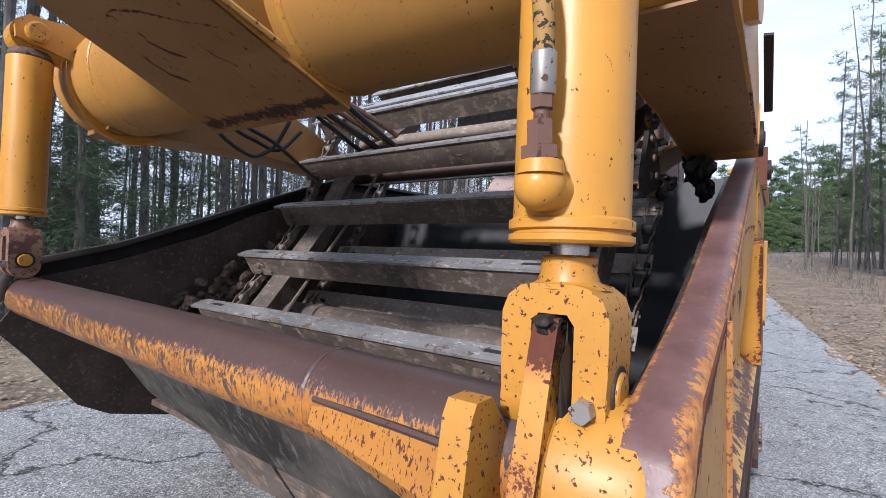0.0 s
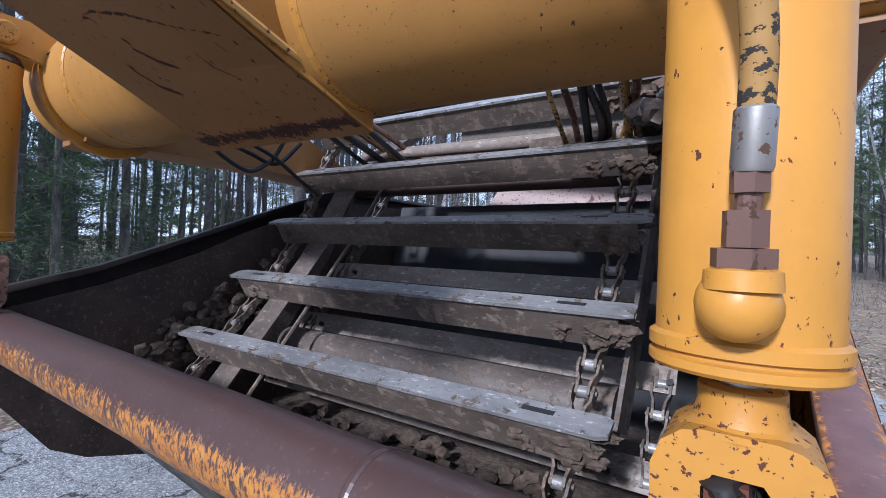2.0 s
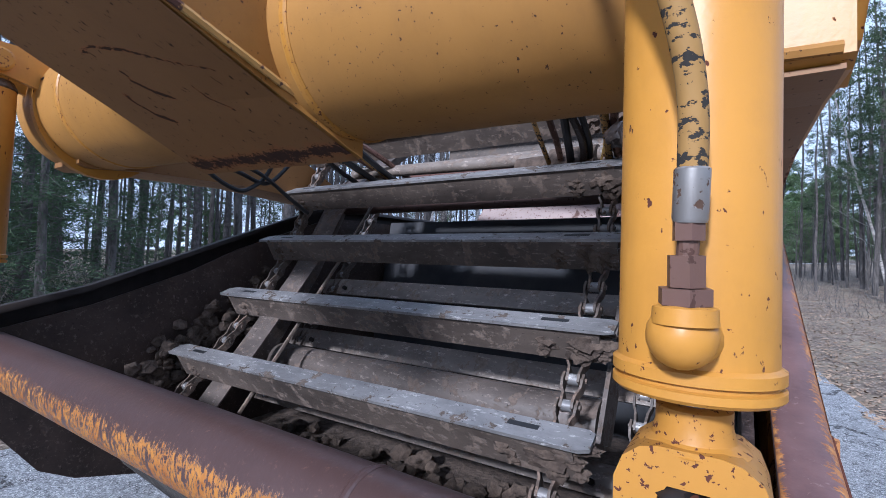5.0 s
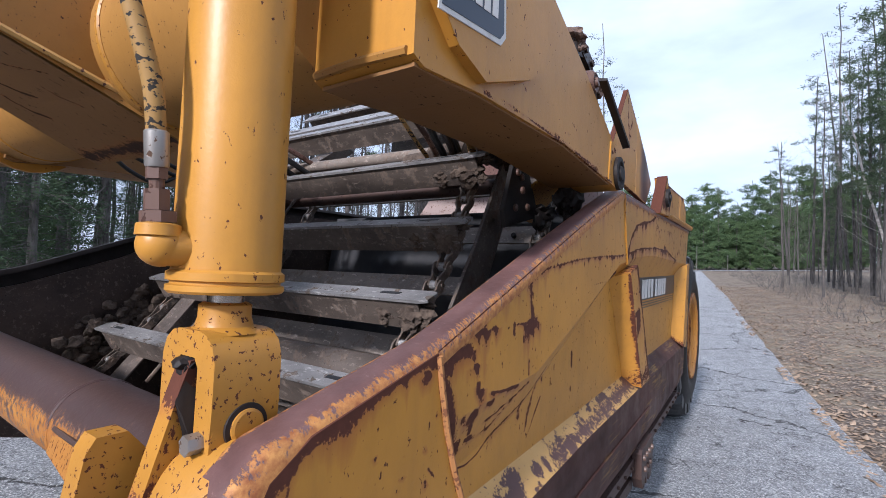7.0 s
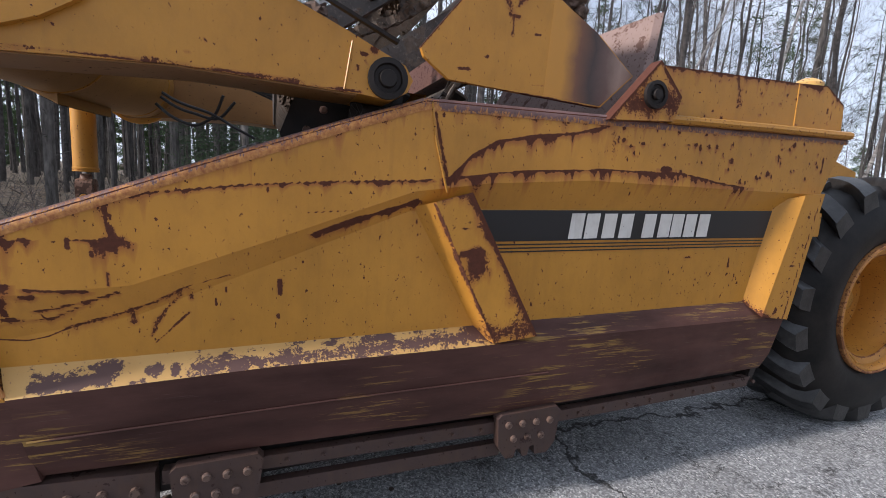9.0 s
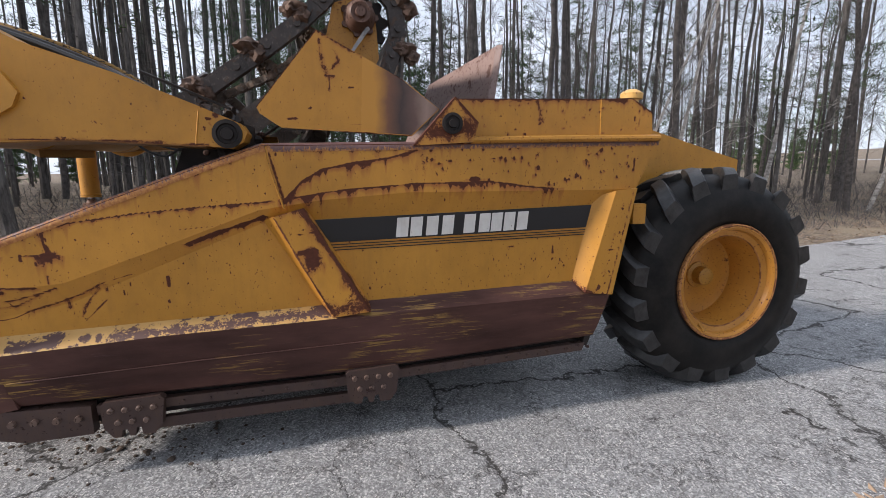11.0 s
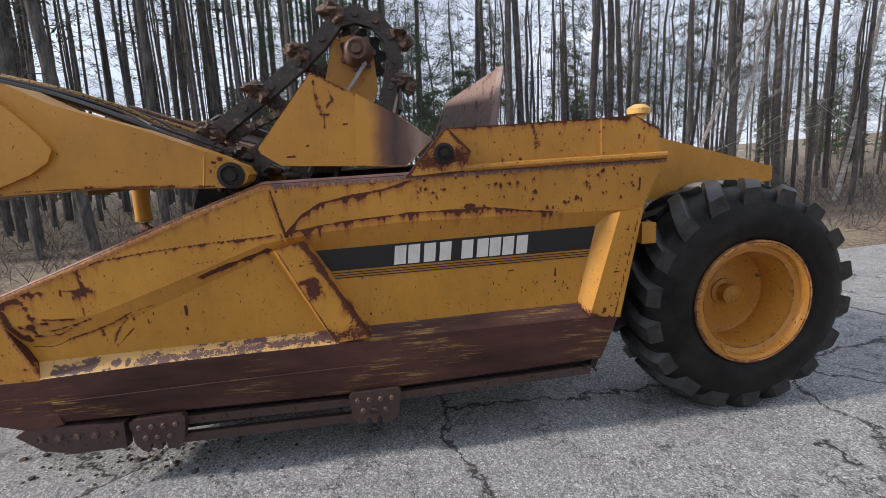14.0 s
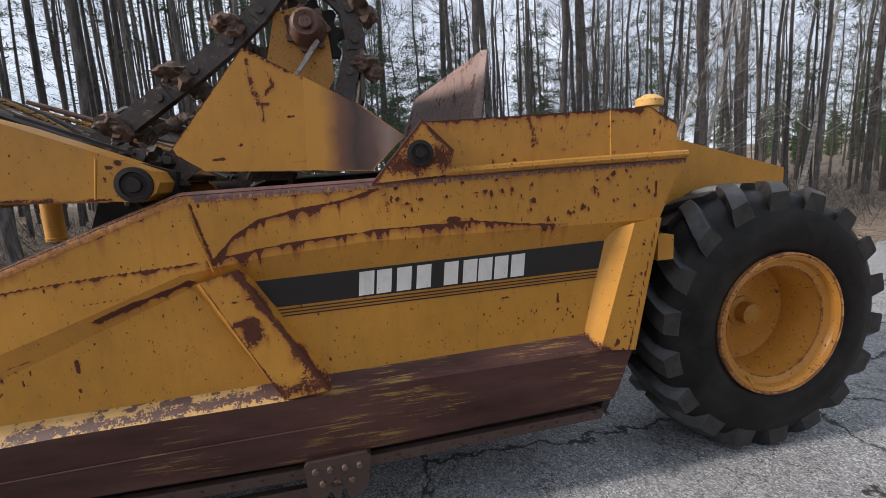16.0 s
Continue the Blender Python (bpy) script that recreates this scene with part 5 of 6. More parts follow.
part("drive_bracket", prism([(2.93, 2.52), (2.98, 2.72), (3.12, 2.76), (3.24, 2.68), (3.26, 2.4), (3.12, 2.15), (2.8, 2.15)], -0.53, -0.505), "yellow_worn", top_drive, "yellow bearing plate spotted with grease", bevel=0.005)
# chain wrapped over the sprocket, with soil-caked flight ends
wrap = [(2.05, 2.06), (2.22, 2.17), (2.40, 2.30), (2.58, 2.43), (2.76, 2.57), (2.92, 2.72), (3.02, 2.84), (3.14, 2.87), (3.27, 2.83), (3.36, 2.73), (3.38, 2.58), (3.34, 2.42), (3.28, 2.25)]
for k, ((y0, z0), (y1, z1)) in enumerate(zip(wrap, wrap[1:])):
    d = Vector((0, y1 - y0, z1 - z0)).normalized()
    nor = Vector((0, -d.z, d.y)) * 0.034
    p, q = Vector((-0.49, y0, z0)), Vector((-0.49, y1, z1))
    bm = bmesh.new()
    nor = nor.normalized() * 0.05
    slab([p + nor - d * 0.05, p - nor - d * 0.045, q - nor + d * 0.045, q + nor + d * 0.05], 0.052 + 0.012 * (k % 2), bm)
    part("link", bm, "grimy_chain", top_drive, bevel=0.004)
    part("roller", rod(p + Vector((-0.05, 0, 0)), p + Vector((0.05, 0, 0)), 0.022, 10), "grimy_chain", top_drive)
for k, (y, z, a) in enumerate(((2.16, 2.18, 0.7), (2.47, 2.42, 0.7), (2.74, 2.66, 0.75), (2.98, 2.90, 0.6), (3.40, 2.74, -0.9), (3.42, 2.45, -1.3))):
    bm = bmesh.new()
    lump(bm, (-0.50, y, z), (0.085, 0.075, 0.05), k + 11, 3, 0.5)
    lump(bm, (-0.47, y + 0.05, z - 0.04), (0.05, 0.05, 0.05), k + 31, 3, 0.5)
    part("caked_soil", bm, "brown_soil", top_drive, smooth=True)
part("rear_flight", slab([(-0.46, 3.42, 2.70), (-2.3, 3.42, 2.73), (-2.3, 3.40, 2.30), (-0.46, 3.40, 2.27)], 0.02), "flight", top_drive, bevel=0.004)
part("strut", slab([(-0.44, 3.02, 2.34), (-0.44, 3.05, 2.36), (-0.44, 3.20, 2.56), (-0.44, 3.18, 2.58)], 0.02), "worn_top", top_drive)
part("cross_beam", box((-2.3, 2.78, 2.02), (-0.5, 2.95, 2.2)), "rust_flange", machine, "rusty elevator cross beam", bevel=0.01)
part("cross_pipe", rod((-2.3, 2.25, 2.06), (-0.5, 2.25, 2.03), 0.035, 16), "tan", machine, "dusty brown cross pipe", smooth=True)
part("hydraulic_motor", lathe([(0, 0.10), (0.22, 0.10), (0.23, 0.075), (0.40, 0.07)], (-0.75, 2.25, 1.98), (-2, 2.25, 1.98), 20), "dirt", machine, "dirt-covered hydraulic motor", smooth=True)

# hoses and pipes along the inside of the left arm
rs = random.Random(8)
lines = new("hydraulic_lines")
lines.parent = machine
for k in range(7):
    x = -2.30 + 0.05 * k
    z = 0.05 * (k % 3)
    m_ = ("black", "hose", "nut")[k % 3]
    part("hose" if k % 3 else "pipe", sweep(curve_points([(x, 0.95, 2.46 + z), (x + rs.uniform(-0.05, 0.05), 1.35, 2.32 + z), (x + rs.uniform(-0.05, 0.05), 1.75, 2.16 + z), (x + 0.05, 2.1, 2.03 + z), (x + 0.12, 2.35, 1.92 + z)], 5), rs.uniform(0.014, 0.024), 8), m_, lines, smooth=True)
for k in range(12):
    x = -0.42 - 0.045 * k
    lift = 0.03 * (k % 3) + rs.uniform(-0.02, 0.03)
    run = [(x, 0.9, 2.47 + lift), (x + rs.uniform(-0.05, 0.07), 1.3, 2.36 + lift), (x + rs.uniform(-0.06, 0.06), 1.7, 2.20 + lift), (x + rs.uniform(-0.05, 0.1), 2.03, 2.05 + rs.uniform(0, 0.05)), (x - 0.05, 2.25, 1.95)]
    part("hose" if k % 3 else "pipe", sweep(curve_points(run, 5), rs.uniform(0.010, 0.021), 8), ("dull_yellow", "black", "grimy_chain", "black", "rusty_tube", "hose")[k % 6], lines, smooth=True)
bm = bmesh.new()
for k in range(14):
    lump(bm, (rs.uniform(-0.62, -0.40), rs.uniform(1.75, 2.35), rs.uniform(1.98, 2.08)), [rs.uniform(0.03, 0.065)] * 3, k + 61, 2, 0.7)
tagged(part("grease_and_soil", bm, "grimy_chain", lines, "black greasy soil packed among the hoses", smooth=True), kind="stuff")
for pts_ in ([(-2.3, 1.0, 2.15), (-2.3, 1.22, 1.93), (-2.3, 1.32, 1.86), (-2.3, 1.43, 1.825), (-2.3, 1.50, 1.85), (-2.3, 1.58, 1.92), (-2.27, 1.64, 2.06)], [(-2.3, 1.0, 2.18), (-2.3, 1.28, 1.97), (-2.3, 1.45, 1.91), (-2.3, 1.60, 1.89), (-2.27, 1.72, 2.02)], [(-2.28, 1.0, 2.2), (-2.28, 1.30, 2.0), (-2.28, 1.55, 1.92), (-2.28, 1.72, 1.83), (-2.28, 1.86, 1.76)]):
    part("loop_hose", sweep(curve_points(pts_, 5), 0.011, 8), "black", lines, smooth=True)

# ---- rust and worn paint on the machine ----
def frayed(v, seed):
    """Noise between 0 and 1 along a line, in cells of one unit."""
    k = np.floor(v)
    f = v - k
    f = f * f * (3 - 2 * f)
    r = lambda q: (np.sin(q * 127.1 + seed * 311.7) * 43758.5453) % 1.0
    return r(k) * (1 - f) + r(k + 1) * f


def distance_to(points, line):
    """Distance from (y, z) points to a polyline, whether they lie below it, and how far along it."""
    best = np.full(len(points), 1e9)
    below = np.zeros(len(points), bool)
    along = np.zeros(len(points))
    run = 0.0
    for p, q in zip(line, line[1:]):
        p, q = np.array(p), np.array(q)
        d = q - p
        ln = float(np.hypot(*d))
        t = np.clip(((points - p) @ d) / (ln * ln), 0, 1)
        foot = p + t[:, None] * d
        e = np.hypot(*(points - foot).T)
        near = e < best
        best = np.where(near, e, best)
        below = np.where(near, points[:, 1] < foot[:, 1], below)
        along = np.where(near, run + t * ln, along)
        run += ln
    return best, below, along


def weather(ob, features, face=-9.0, axes=(1, 2)):
    """Lays the wear maps on a mesh: each feature is (line, reach above, reach below, drip, strength), in the plane of two axes; only beyond x = face."""
    n = len(ob.data.vertices)
    co = np.empty(n * 3)
    ob.data.vertices.foreach_get("co", co)
    pts = co.reshape(-1, 3)[:, list(axes)]
    rust, halo = np.zeros(n), np.zeros(n)
    for k, (line, above, below, drip, power) in enumerate(features):
        d, under, s = distance_to(pts, line)
        finger = frayed(pts[:, 0] / 0.017 + k * 7, k + 1) ** 3
        patchy = 0.55 + 0.9 * frayed(s / 0.06 + k * 3, k + 5)
        reach = np.where(under, below + drip * finger, above) * patchy
        rust = np.maximum(rust, power * (1 - 0.5 * d / np.maximum(reach, 1e-4)))
        wide = np.where(under, below * 1.5 + drip * (0.6 + 2.0 * finger), above * 1.4) * patchy
        halo = np.maximum(halo, power * (1 - 0.7 * d / np.maximum(wide, 1e-4)))
    out = co.reshape(-1, 3)[:, 0] > face
    for name, v in (("rust", rust * out), ("run_off", halo * out)):
        ob.data.attributes.new(name, "FLOAT", "POINT").data.foreach_set("value", np.clip(v, 0, 1))


def spot(y, z, ry, rz, drip=0.0):
    """A patch, as a short thick line."""
    if ry >= rz:
        return ([(y - ry + rz * 0.8, z), (y + ry - rz * 0.8, z + 0.001)], rz, rz, drip, 1.0)
    return ([(y, z + rz - ry * 0.8), (y + 0.001, z - rz + ry * 0.8)], ry, ry, drip, 1.0)


def part_of(parent, name):
    return [o for o in parent.children if o.name.split(".")[0] == name][0]


srnd = random.Random(21)
EDGE = [(1.03, 1.228), (1.25, 1.314), (1.48, 1.403), (1.78, 1.522), (2.22, 1.691), (2.55, 1.81)]
seams = [
    (EDGE, 0.012, 0.012, 0.05, 0.80),
    ([(2.56, 1.812), (3.41, 1.83), (5.06, 1.873)], 0.02, 0.012, 0.03, 0.8),
    ([(1.36, 1.372), (1.6, 1.42), (1.9, 1.462), (2.25, 1.492), (2.60, 1.515)], 0.002, 0.0035, 0.016, 1.0),
    ([(2.66, 1.525), (2.95, 1.57), (3.4, 1.607), (3.9, 1.615), (4.12, 1.585), (4.3, 1.57)], 0.0025, 0.006, 0.05, 1.0),
]
seams += [
    ([(2.64, 1.50), (2.69, 1.55), (2.76, 1.625), (2.87, 1.69), (3.05, 1.725), (3.25, 1.755), (3.42, 1.80)], 0.005, 0.008, 0.04, 1.0),
    ([(2.585, 1.80), (2.62, 1.66), (2.66, 1.50)], 0.008, 0.008, 0.0, 0.75),
    ([(3.44, 1.82), (3.46, 1.70)], 0.03, 0.03, 0.02, 0.5),
    ([(1.058, 1.157), (1.076, 1.10), (1.10, 1.04), (1.138, 0.985)], 0.019, 0.019, 0.0, 0.85),
    ([(1.263, 1.103), (1.315, 1.097), (1.425, 1.092)], 0.004, 0.006, 0.02, 1.0),
]
seams += [
    ([(1.386, 1.262), (1.461, 1.259)], 0.0025, 0.0035, 0.012, 1.0),
    ([(1.486, 1.385), (1.489, 1.318), (1.50, 1.26)], 0.007, 0.007, 0.0, 0.95),
    ([(1.380, 1.266), (1.382, 1.236)], 0.008, 0.008, 0.0, 0.95),
    ([(1.500, 1.30), (1.506, 1.255), (1.500, 1.23)], 0.016, 0.016, 0.0, 0.9),
    ([(1.149, 0.930), (1.241, 0.92), (1.296, 0.93), (1.382, 0.969), (1.478, 0.995), (1.574, 1.025), (1.703, 1.092), (1.851, 1.133)], 0.0025, 0.003, 0.0, 0.85),
    ([(1.37, 0.966), (1.50, 1.003), (1.60, 1.04), (1.70, 1.09)], 0.004, 0.009, 0.02, 0.70),
    ([(1.172, 0.983), (1.236, 0.994), (1.316, 0.998), (1.427, 1.05)], 0.003, 0.006, 0.02, 0.72),
    ([(1.691, 1.064), (1.646, 1.016), (1.611, 0.964), (1.595, 0.915)], 0.011, 0.012, 0.0, 0.64),
    ([(1.715, 0.996), (1.68, 0.962), (1.637, 0.918), (1.605, 0.888)], 0.004, 0.004, 0.0, 0.76),
    ([(1.538, 1.02), (1.543, 0.970)], 0.011, 0.011, 0.0, 0.70),
    ([(1.277, 1.025), (1.318, 1.032), (1.381, 1.048), (1.435, 1.059), (1.508, 1.087)], 0.003, 0.004, 0.012, 0.95),
    ([(2.14, 1.29), (2.3, 1.35), (2.46, 1.40), (2.54, 1.43)], 0.006, 0.013, 0.01, 1.0),
    ([(2.1, 1.37), (2.3, 1.385)], 0.002, 0.003, 0.0, 0.9),
]
patches = [(1.046, 1.190, 0.018, 0.020, 0.0), (1.115, 1.217, 0.044, 0.013, 0.035), (1.200, 1.256, 0.033, 0.011, 0.05), (1.269, 1.260, 0.014, 0.009, 0.04), (1.505, 1.255, 0.036, 0.017, 0.035), (1.183, 1.177, 0.012, 0.007, 0.02), (1.196, 1.126, 0.007, 0.012, 0.02), (1.266, 1.076, 0.021, 0.006, 0.01), (1.187, 1.061, 0.018, 0.014, 0.01), (1.198, 1.026, 0.008, 0.015, 0.0), (1.137, 1.063, 0.010, 0.012, 0.01), (1.208, 0.997, 0.021, 0.008, 0.0), (1.152, 0.988, 0.017, 0.024, 0.0), (1.486, 1.132, 0.005, 0.024, 0.0)]
patches += [(1.72, 1.052, 0.008, 0.012, 0.01), (2.02, 1.08, 0.008, 0.03, 0.0), (1.80, 1.03, 0.006, 0.016, 0.0), (4.05, 1.19, 0.018, 0.008, 0.01), (3.55, 1.18, 0.012, 0.005, 0.0), (4.35, 1.16, 0.006, 0.03, 0.0), (3.78, 1.63, 0.03, 0.010, 0.02), (4.2, 1.70, 0.012, 0.014, 0.02), (4.9, 1.72, 0.006, 0.04, 0.0), (3.62, 1.74, 0.012, 0.009, 0.02)]
side_wear = seams + [spot(*p) for p in patches]
for k in range(60):
    side_wear.append(spot(srnd.uniform(1.2, 4.7), srnd.uniform(0.93, 1.78), srnd.uniform(0.002, 0.005), srnd.uniform(0.003, 0.012)))
for k in range(70):
    side_wear.append(spot(srnd.uniform(3.45, 4.95), srnd.uniform(1.58, 1.86), srnd.uniform(0.002, 0.007), srnd.uniform(0.003, 0.012), 0.012))
for k in range(24):
    side_wear.append(spot(srnd.uniform(4.0, 4.6), srnd.uniform(0.95, 1.12), srnd.uniform(0.002, 0.004), srnd.uniform(0.004, 0.014)))
for name in ("upper_skin", "slanted_skin", "recessed_skin"):
    weather(part_of(right_side, name), side_wear)
weather(part_of(right_side, "bleached_ledge"), [spot(*p) for p in ((1.471, 0.815, 0.041, 0.020), (1.428, 0.786, 0.049, 0.018), (1.344, 0.775, 0.060, 0.018), (1.288, 0.775, 0.037, 0.020), (1.60, 0.800, 0.030, 0.022), (1.672, 0.802, 0.018, 0.020))] + [([(1.27, 0.80), (1.40, 0.785), (1.48, 0.79)], 0.025, 0.02, 0.0, 0.72), ([(1.72, 0.80), (1.9, 0.805), (2.1, 0.812), (2.4, 0.826), (2.9, 0.85)], 0.028, 0.03, 0.0, 0.68)])
nose_wear = [([(0.62, 1.09), (0.70, 1.14), (1.03, 1.228), (1.06, 1.235)], 0.02, 0.016, 0.04, 0.9), ([(1.02, 1.225), (1.03, 1.165), (1.058, 1.06), (1.09, 0.975), (1.14, 0.87), (1.2, 0.75)], 0.006, 0.006, 0.0, 0.8), ([(1.0, 1.0), (1.055, 0.955)], 0.002, 0.002, 0.0, 0.9)]
for k in range(30):
    nose_wear.append(spot(srnd.uniform(0.72, 1.15), srnd.uniform(0.6, 1.2), srnd.uniform(0.002, 0.010), srnd.uniform(0.002, 0.006), 0.01))
weather(part_of(right_side, "nose_plate"), nose_wear)
strut_wear = [([(2.76, 1.46), (2.94, 1.15), (3.11, 0.86)], 0.012, 0.03, 0.03, 0.85), ([(2.60, 1.42), (2.75, 1.12), (2.90, 0.84)], 0.006, 0.006, 0.0, 0.85), ([(2.90, 0.86), (3.10, 0.88)], 0.08, 0.05, 0.0, 0.62), spot(2.80, 1.18, 0.050, 0.058, 0.02), spot(2.765, 1.22, 0.055, 0.022), ([(2.60, 1.44), (2.75, 1.475)], 0.008, 0.008, 0.02, 0.8), ([(2.69, 1.32), (2.80, 1.335), (2.84, 1.32)], 0.003, 0.004, 0.0, 0.9)]
post_wear = [([(4.48, 0.92), (4.60, 0.84), (4.70, 0.68)], 0.05, 0.05, 0.0, 0.68), ([(4.89, 1.55), (4.72, 0.8)], 0.005, 0.005, 0.0, 0.8), ([(4.72, 1.15), (4.80, 1.16)], 0.004, 0.006, 0.0, 0.9), spot(4.70, 1.0, 0.006, 0.02), spot(4.66, 0.9, 0.012, 0.02)]
for k in range(52):
    z = 0.80 + 0.70 * srnd.random() ** 2
    post_wear.append(spot(4.60 + (z - 0.75) * 0.24 + srnd.uniform(0.0, 0.10), z, srnd.uniform(0.002, 0.008), srnd.uniform(0.002, 0.008)))
weather(part_of(right_side, "strut"), strut_wear)
weather(part_of(right_side, "post"), post_wear)
guard = part_of(right_side, "guard_plate")
weather(guard, [([(2.88, 2.44), (3.36, 2.195)], 0.006, 0.006, 0.01, 0.85), ([(2.535, 2.03), (2.87, 2.45)], 0.004, 0.004, 0.0, 0.8), ([(2.9, 1.905), (3.40, 1.888)], 0.004, 0.006, 0.0, 0.8), ([(2.885, 2.40), (2.89, 2.33), (2.90, 2.26), (2.93, 2.20), (2.93, 2.13)], 0.016, 0.016, 0.0, 0.66), ([(2.97, 2.34), (2.985, 2.29), (2.95, 2.25)], 0.010, 0.010, 0.0, 0.75), spot(2.935, 2.205, 0.03, 0.009), spot(3.1, 1.95, 0.04, 0.006), spot(2.82, 2.03, 0.008, 0.008), spot(3.05, 2.15, 0.02, 0.003), spot(2.72, 1.97, 0.03, 0.006)])
# flat overlay; its colours paint the dark and bright shading of a bend
part("scorched_end", prism([(3.12, 2.325), (3.36, 2.195), (3.565, 2.045), (3.398, 1.892), (3.10, 1.905)], -0.1262, -0.1243), "burnt_bend", guard, "scorched brown end of the plate, shading of a bend painted on")
weather(part_of(right_side, "hinge_bracket"), [([(3.39, 1.825), (3.645, 2.11), (3.79, 1.965)], 0.03, 0.03, 0.0, 0.75), ([(3.50, 1.90), (3.72, 1.93)], 0.09, 0.07, 0.0, 0.72)])
weather(part_of(right_side, "upper_plate"), [([(3.76, 1.855), (5.04, 1.875)], 0.012, 0.01, 0.0, 0.8), ([(3.66, 2.105), (4.64, 2.138), (4.87, 2.15), (5.03, 2.065)], 0.008, 0.008, 0.03, 0.8), ([(4.19, 2.10), (4.21, 2.05), (4.22, 1.99)], 0.020, 0.020, 0.0, 0.64), spot(4.24, 2.06, 0.03, 0.006), spot(4.24, 1.885, 0.05, 0.008), spot(4.76, 2.135, 0.07, 0.010, 0.02), spot(4.9, 2.02, 0.010, 0.02), spot(4.0, 1.9, 0.008, 0.012), spot(4.93, 2.0, 0.004, 0.03)] + [spot(srnd.uniform(3.8, 5.0), srnd.uniform(1.9, 2.1), srnd.uniform(0.002, 0.006), srnd.uniform(0.003, 0.010), 0.01) for k in range(22)])
weather(belly, [
    ([(-1.648, 0.533), (-1.587, 0.525), (-1.481, 0.558), (-1.374, 0.618), (-1.267, 0.667)], 0.006, 0.006, 0.0, 0.85),
    ([(-1.599, 0.597), (-1.613, 0.639), (-1.585, 0.686), (-1.543, 0.718)], 0.007, 0.007, 0.0, 0.85),
    ([(-1.728, 0.671), (-1.736, 0.70), (-1.714, 0.755), (-1.666, 0.789)], 0.008, 0.008, 0.0, 0.85),
    ([(-1.416, 0.696), (-1.411, 0.745), (-1.363, 0.795)], 0.006, 0.006, 0.0, 0.75),
    ([(-1.88, 0.97), (-1.44, 0.975), (-1.12, 0.97)], 0.035, 0.035, 0.0, 0.72)], axes=(0, 1))
weather(part_of(bar, "lug"), [([(0.588, 1.20), (0.605, 1.243), (0.635, 1.245), (0.66, 1.215)], 0.02, 0.014, 0.02, 0.85), ([(0.53, 1.0), (0.50, 0.92)], 0.006, 0.006, 0.0, 0.8), ([(0.59, 1.17), (0.545, 1.05), (0.50, 0.9)], 0.005, 0.005, 0.0, 0.72), spot(0.55, 1.06, 0.006, 0.012), spot(0.52, 0.96, 0.008, 0.02)])
arm0 = part_of(machine, "draft_arm")
arm_wear = [([(1.15, 1.82), (1.70, 1.838), (2.30, 1.815)], 0.010, 0.006, 0.0, 0.8), spot(2.30, 1.95, 0.016, 0.012), spot(2.34, 1.97, 0.012, 0.012), spot(2.28, 1.9, 0.012, 0.010)]
for k in range(34):
    arm_wear.append(spot(srnd.uniform(1.3, 2.45), srnd.uniform(1.86, 2.10), srnd.uniform(0.002, 0.007), srnd.uniform(0.002, 0.004)))
weather(arm0, arm_wear, -0.07)
part("skirt_seam", sweep([(-0.0435, 1.25, 0.60), (-0.0435, 2.2, 0.635), (-0.0435, 3.2, 0.66)], 0.004, 5), "brown", right_side)

# ---- woods ----
def leafy(name, verts, faces, material, parent):
    data = bpy.data.meshes.new(name)
    data.from_pydata([tuple(v) for v in verts], [], faces)
    data.materials.append(M[material])
    ob = new(name, data)
    ob.parent = parent
    return ob


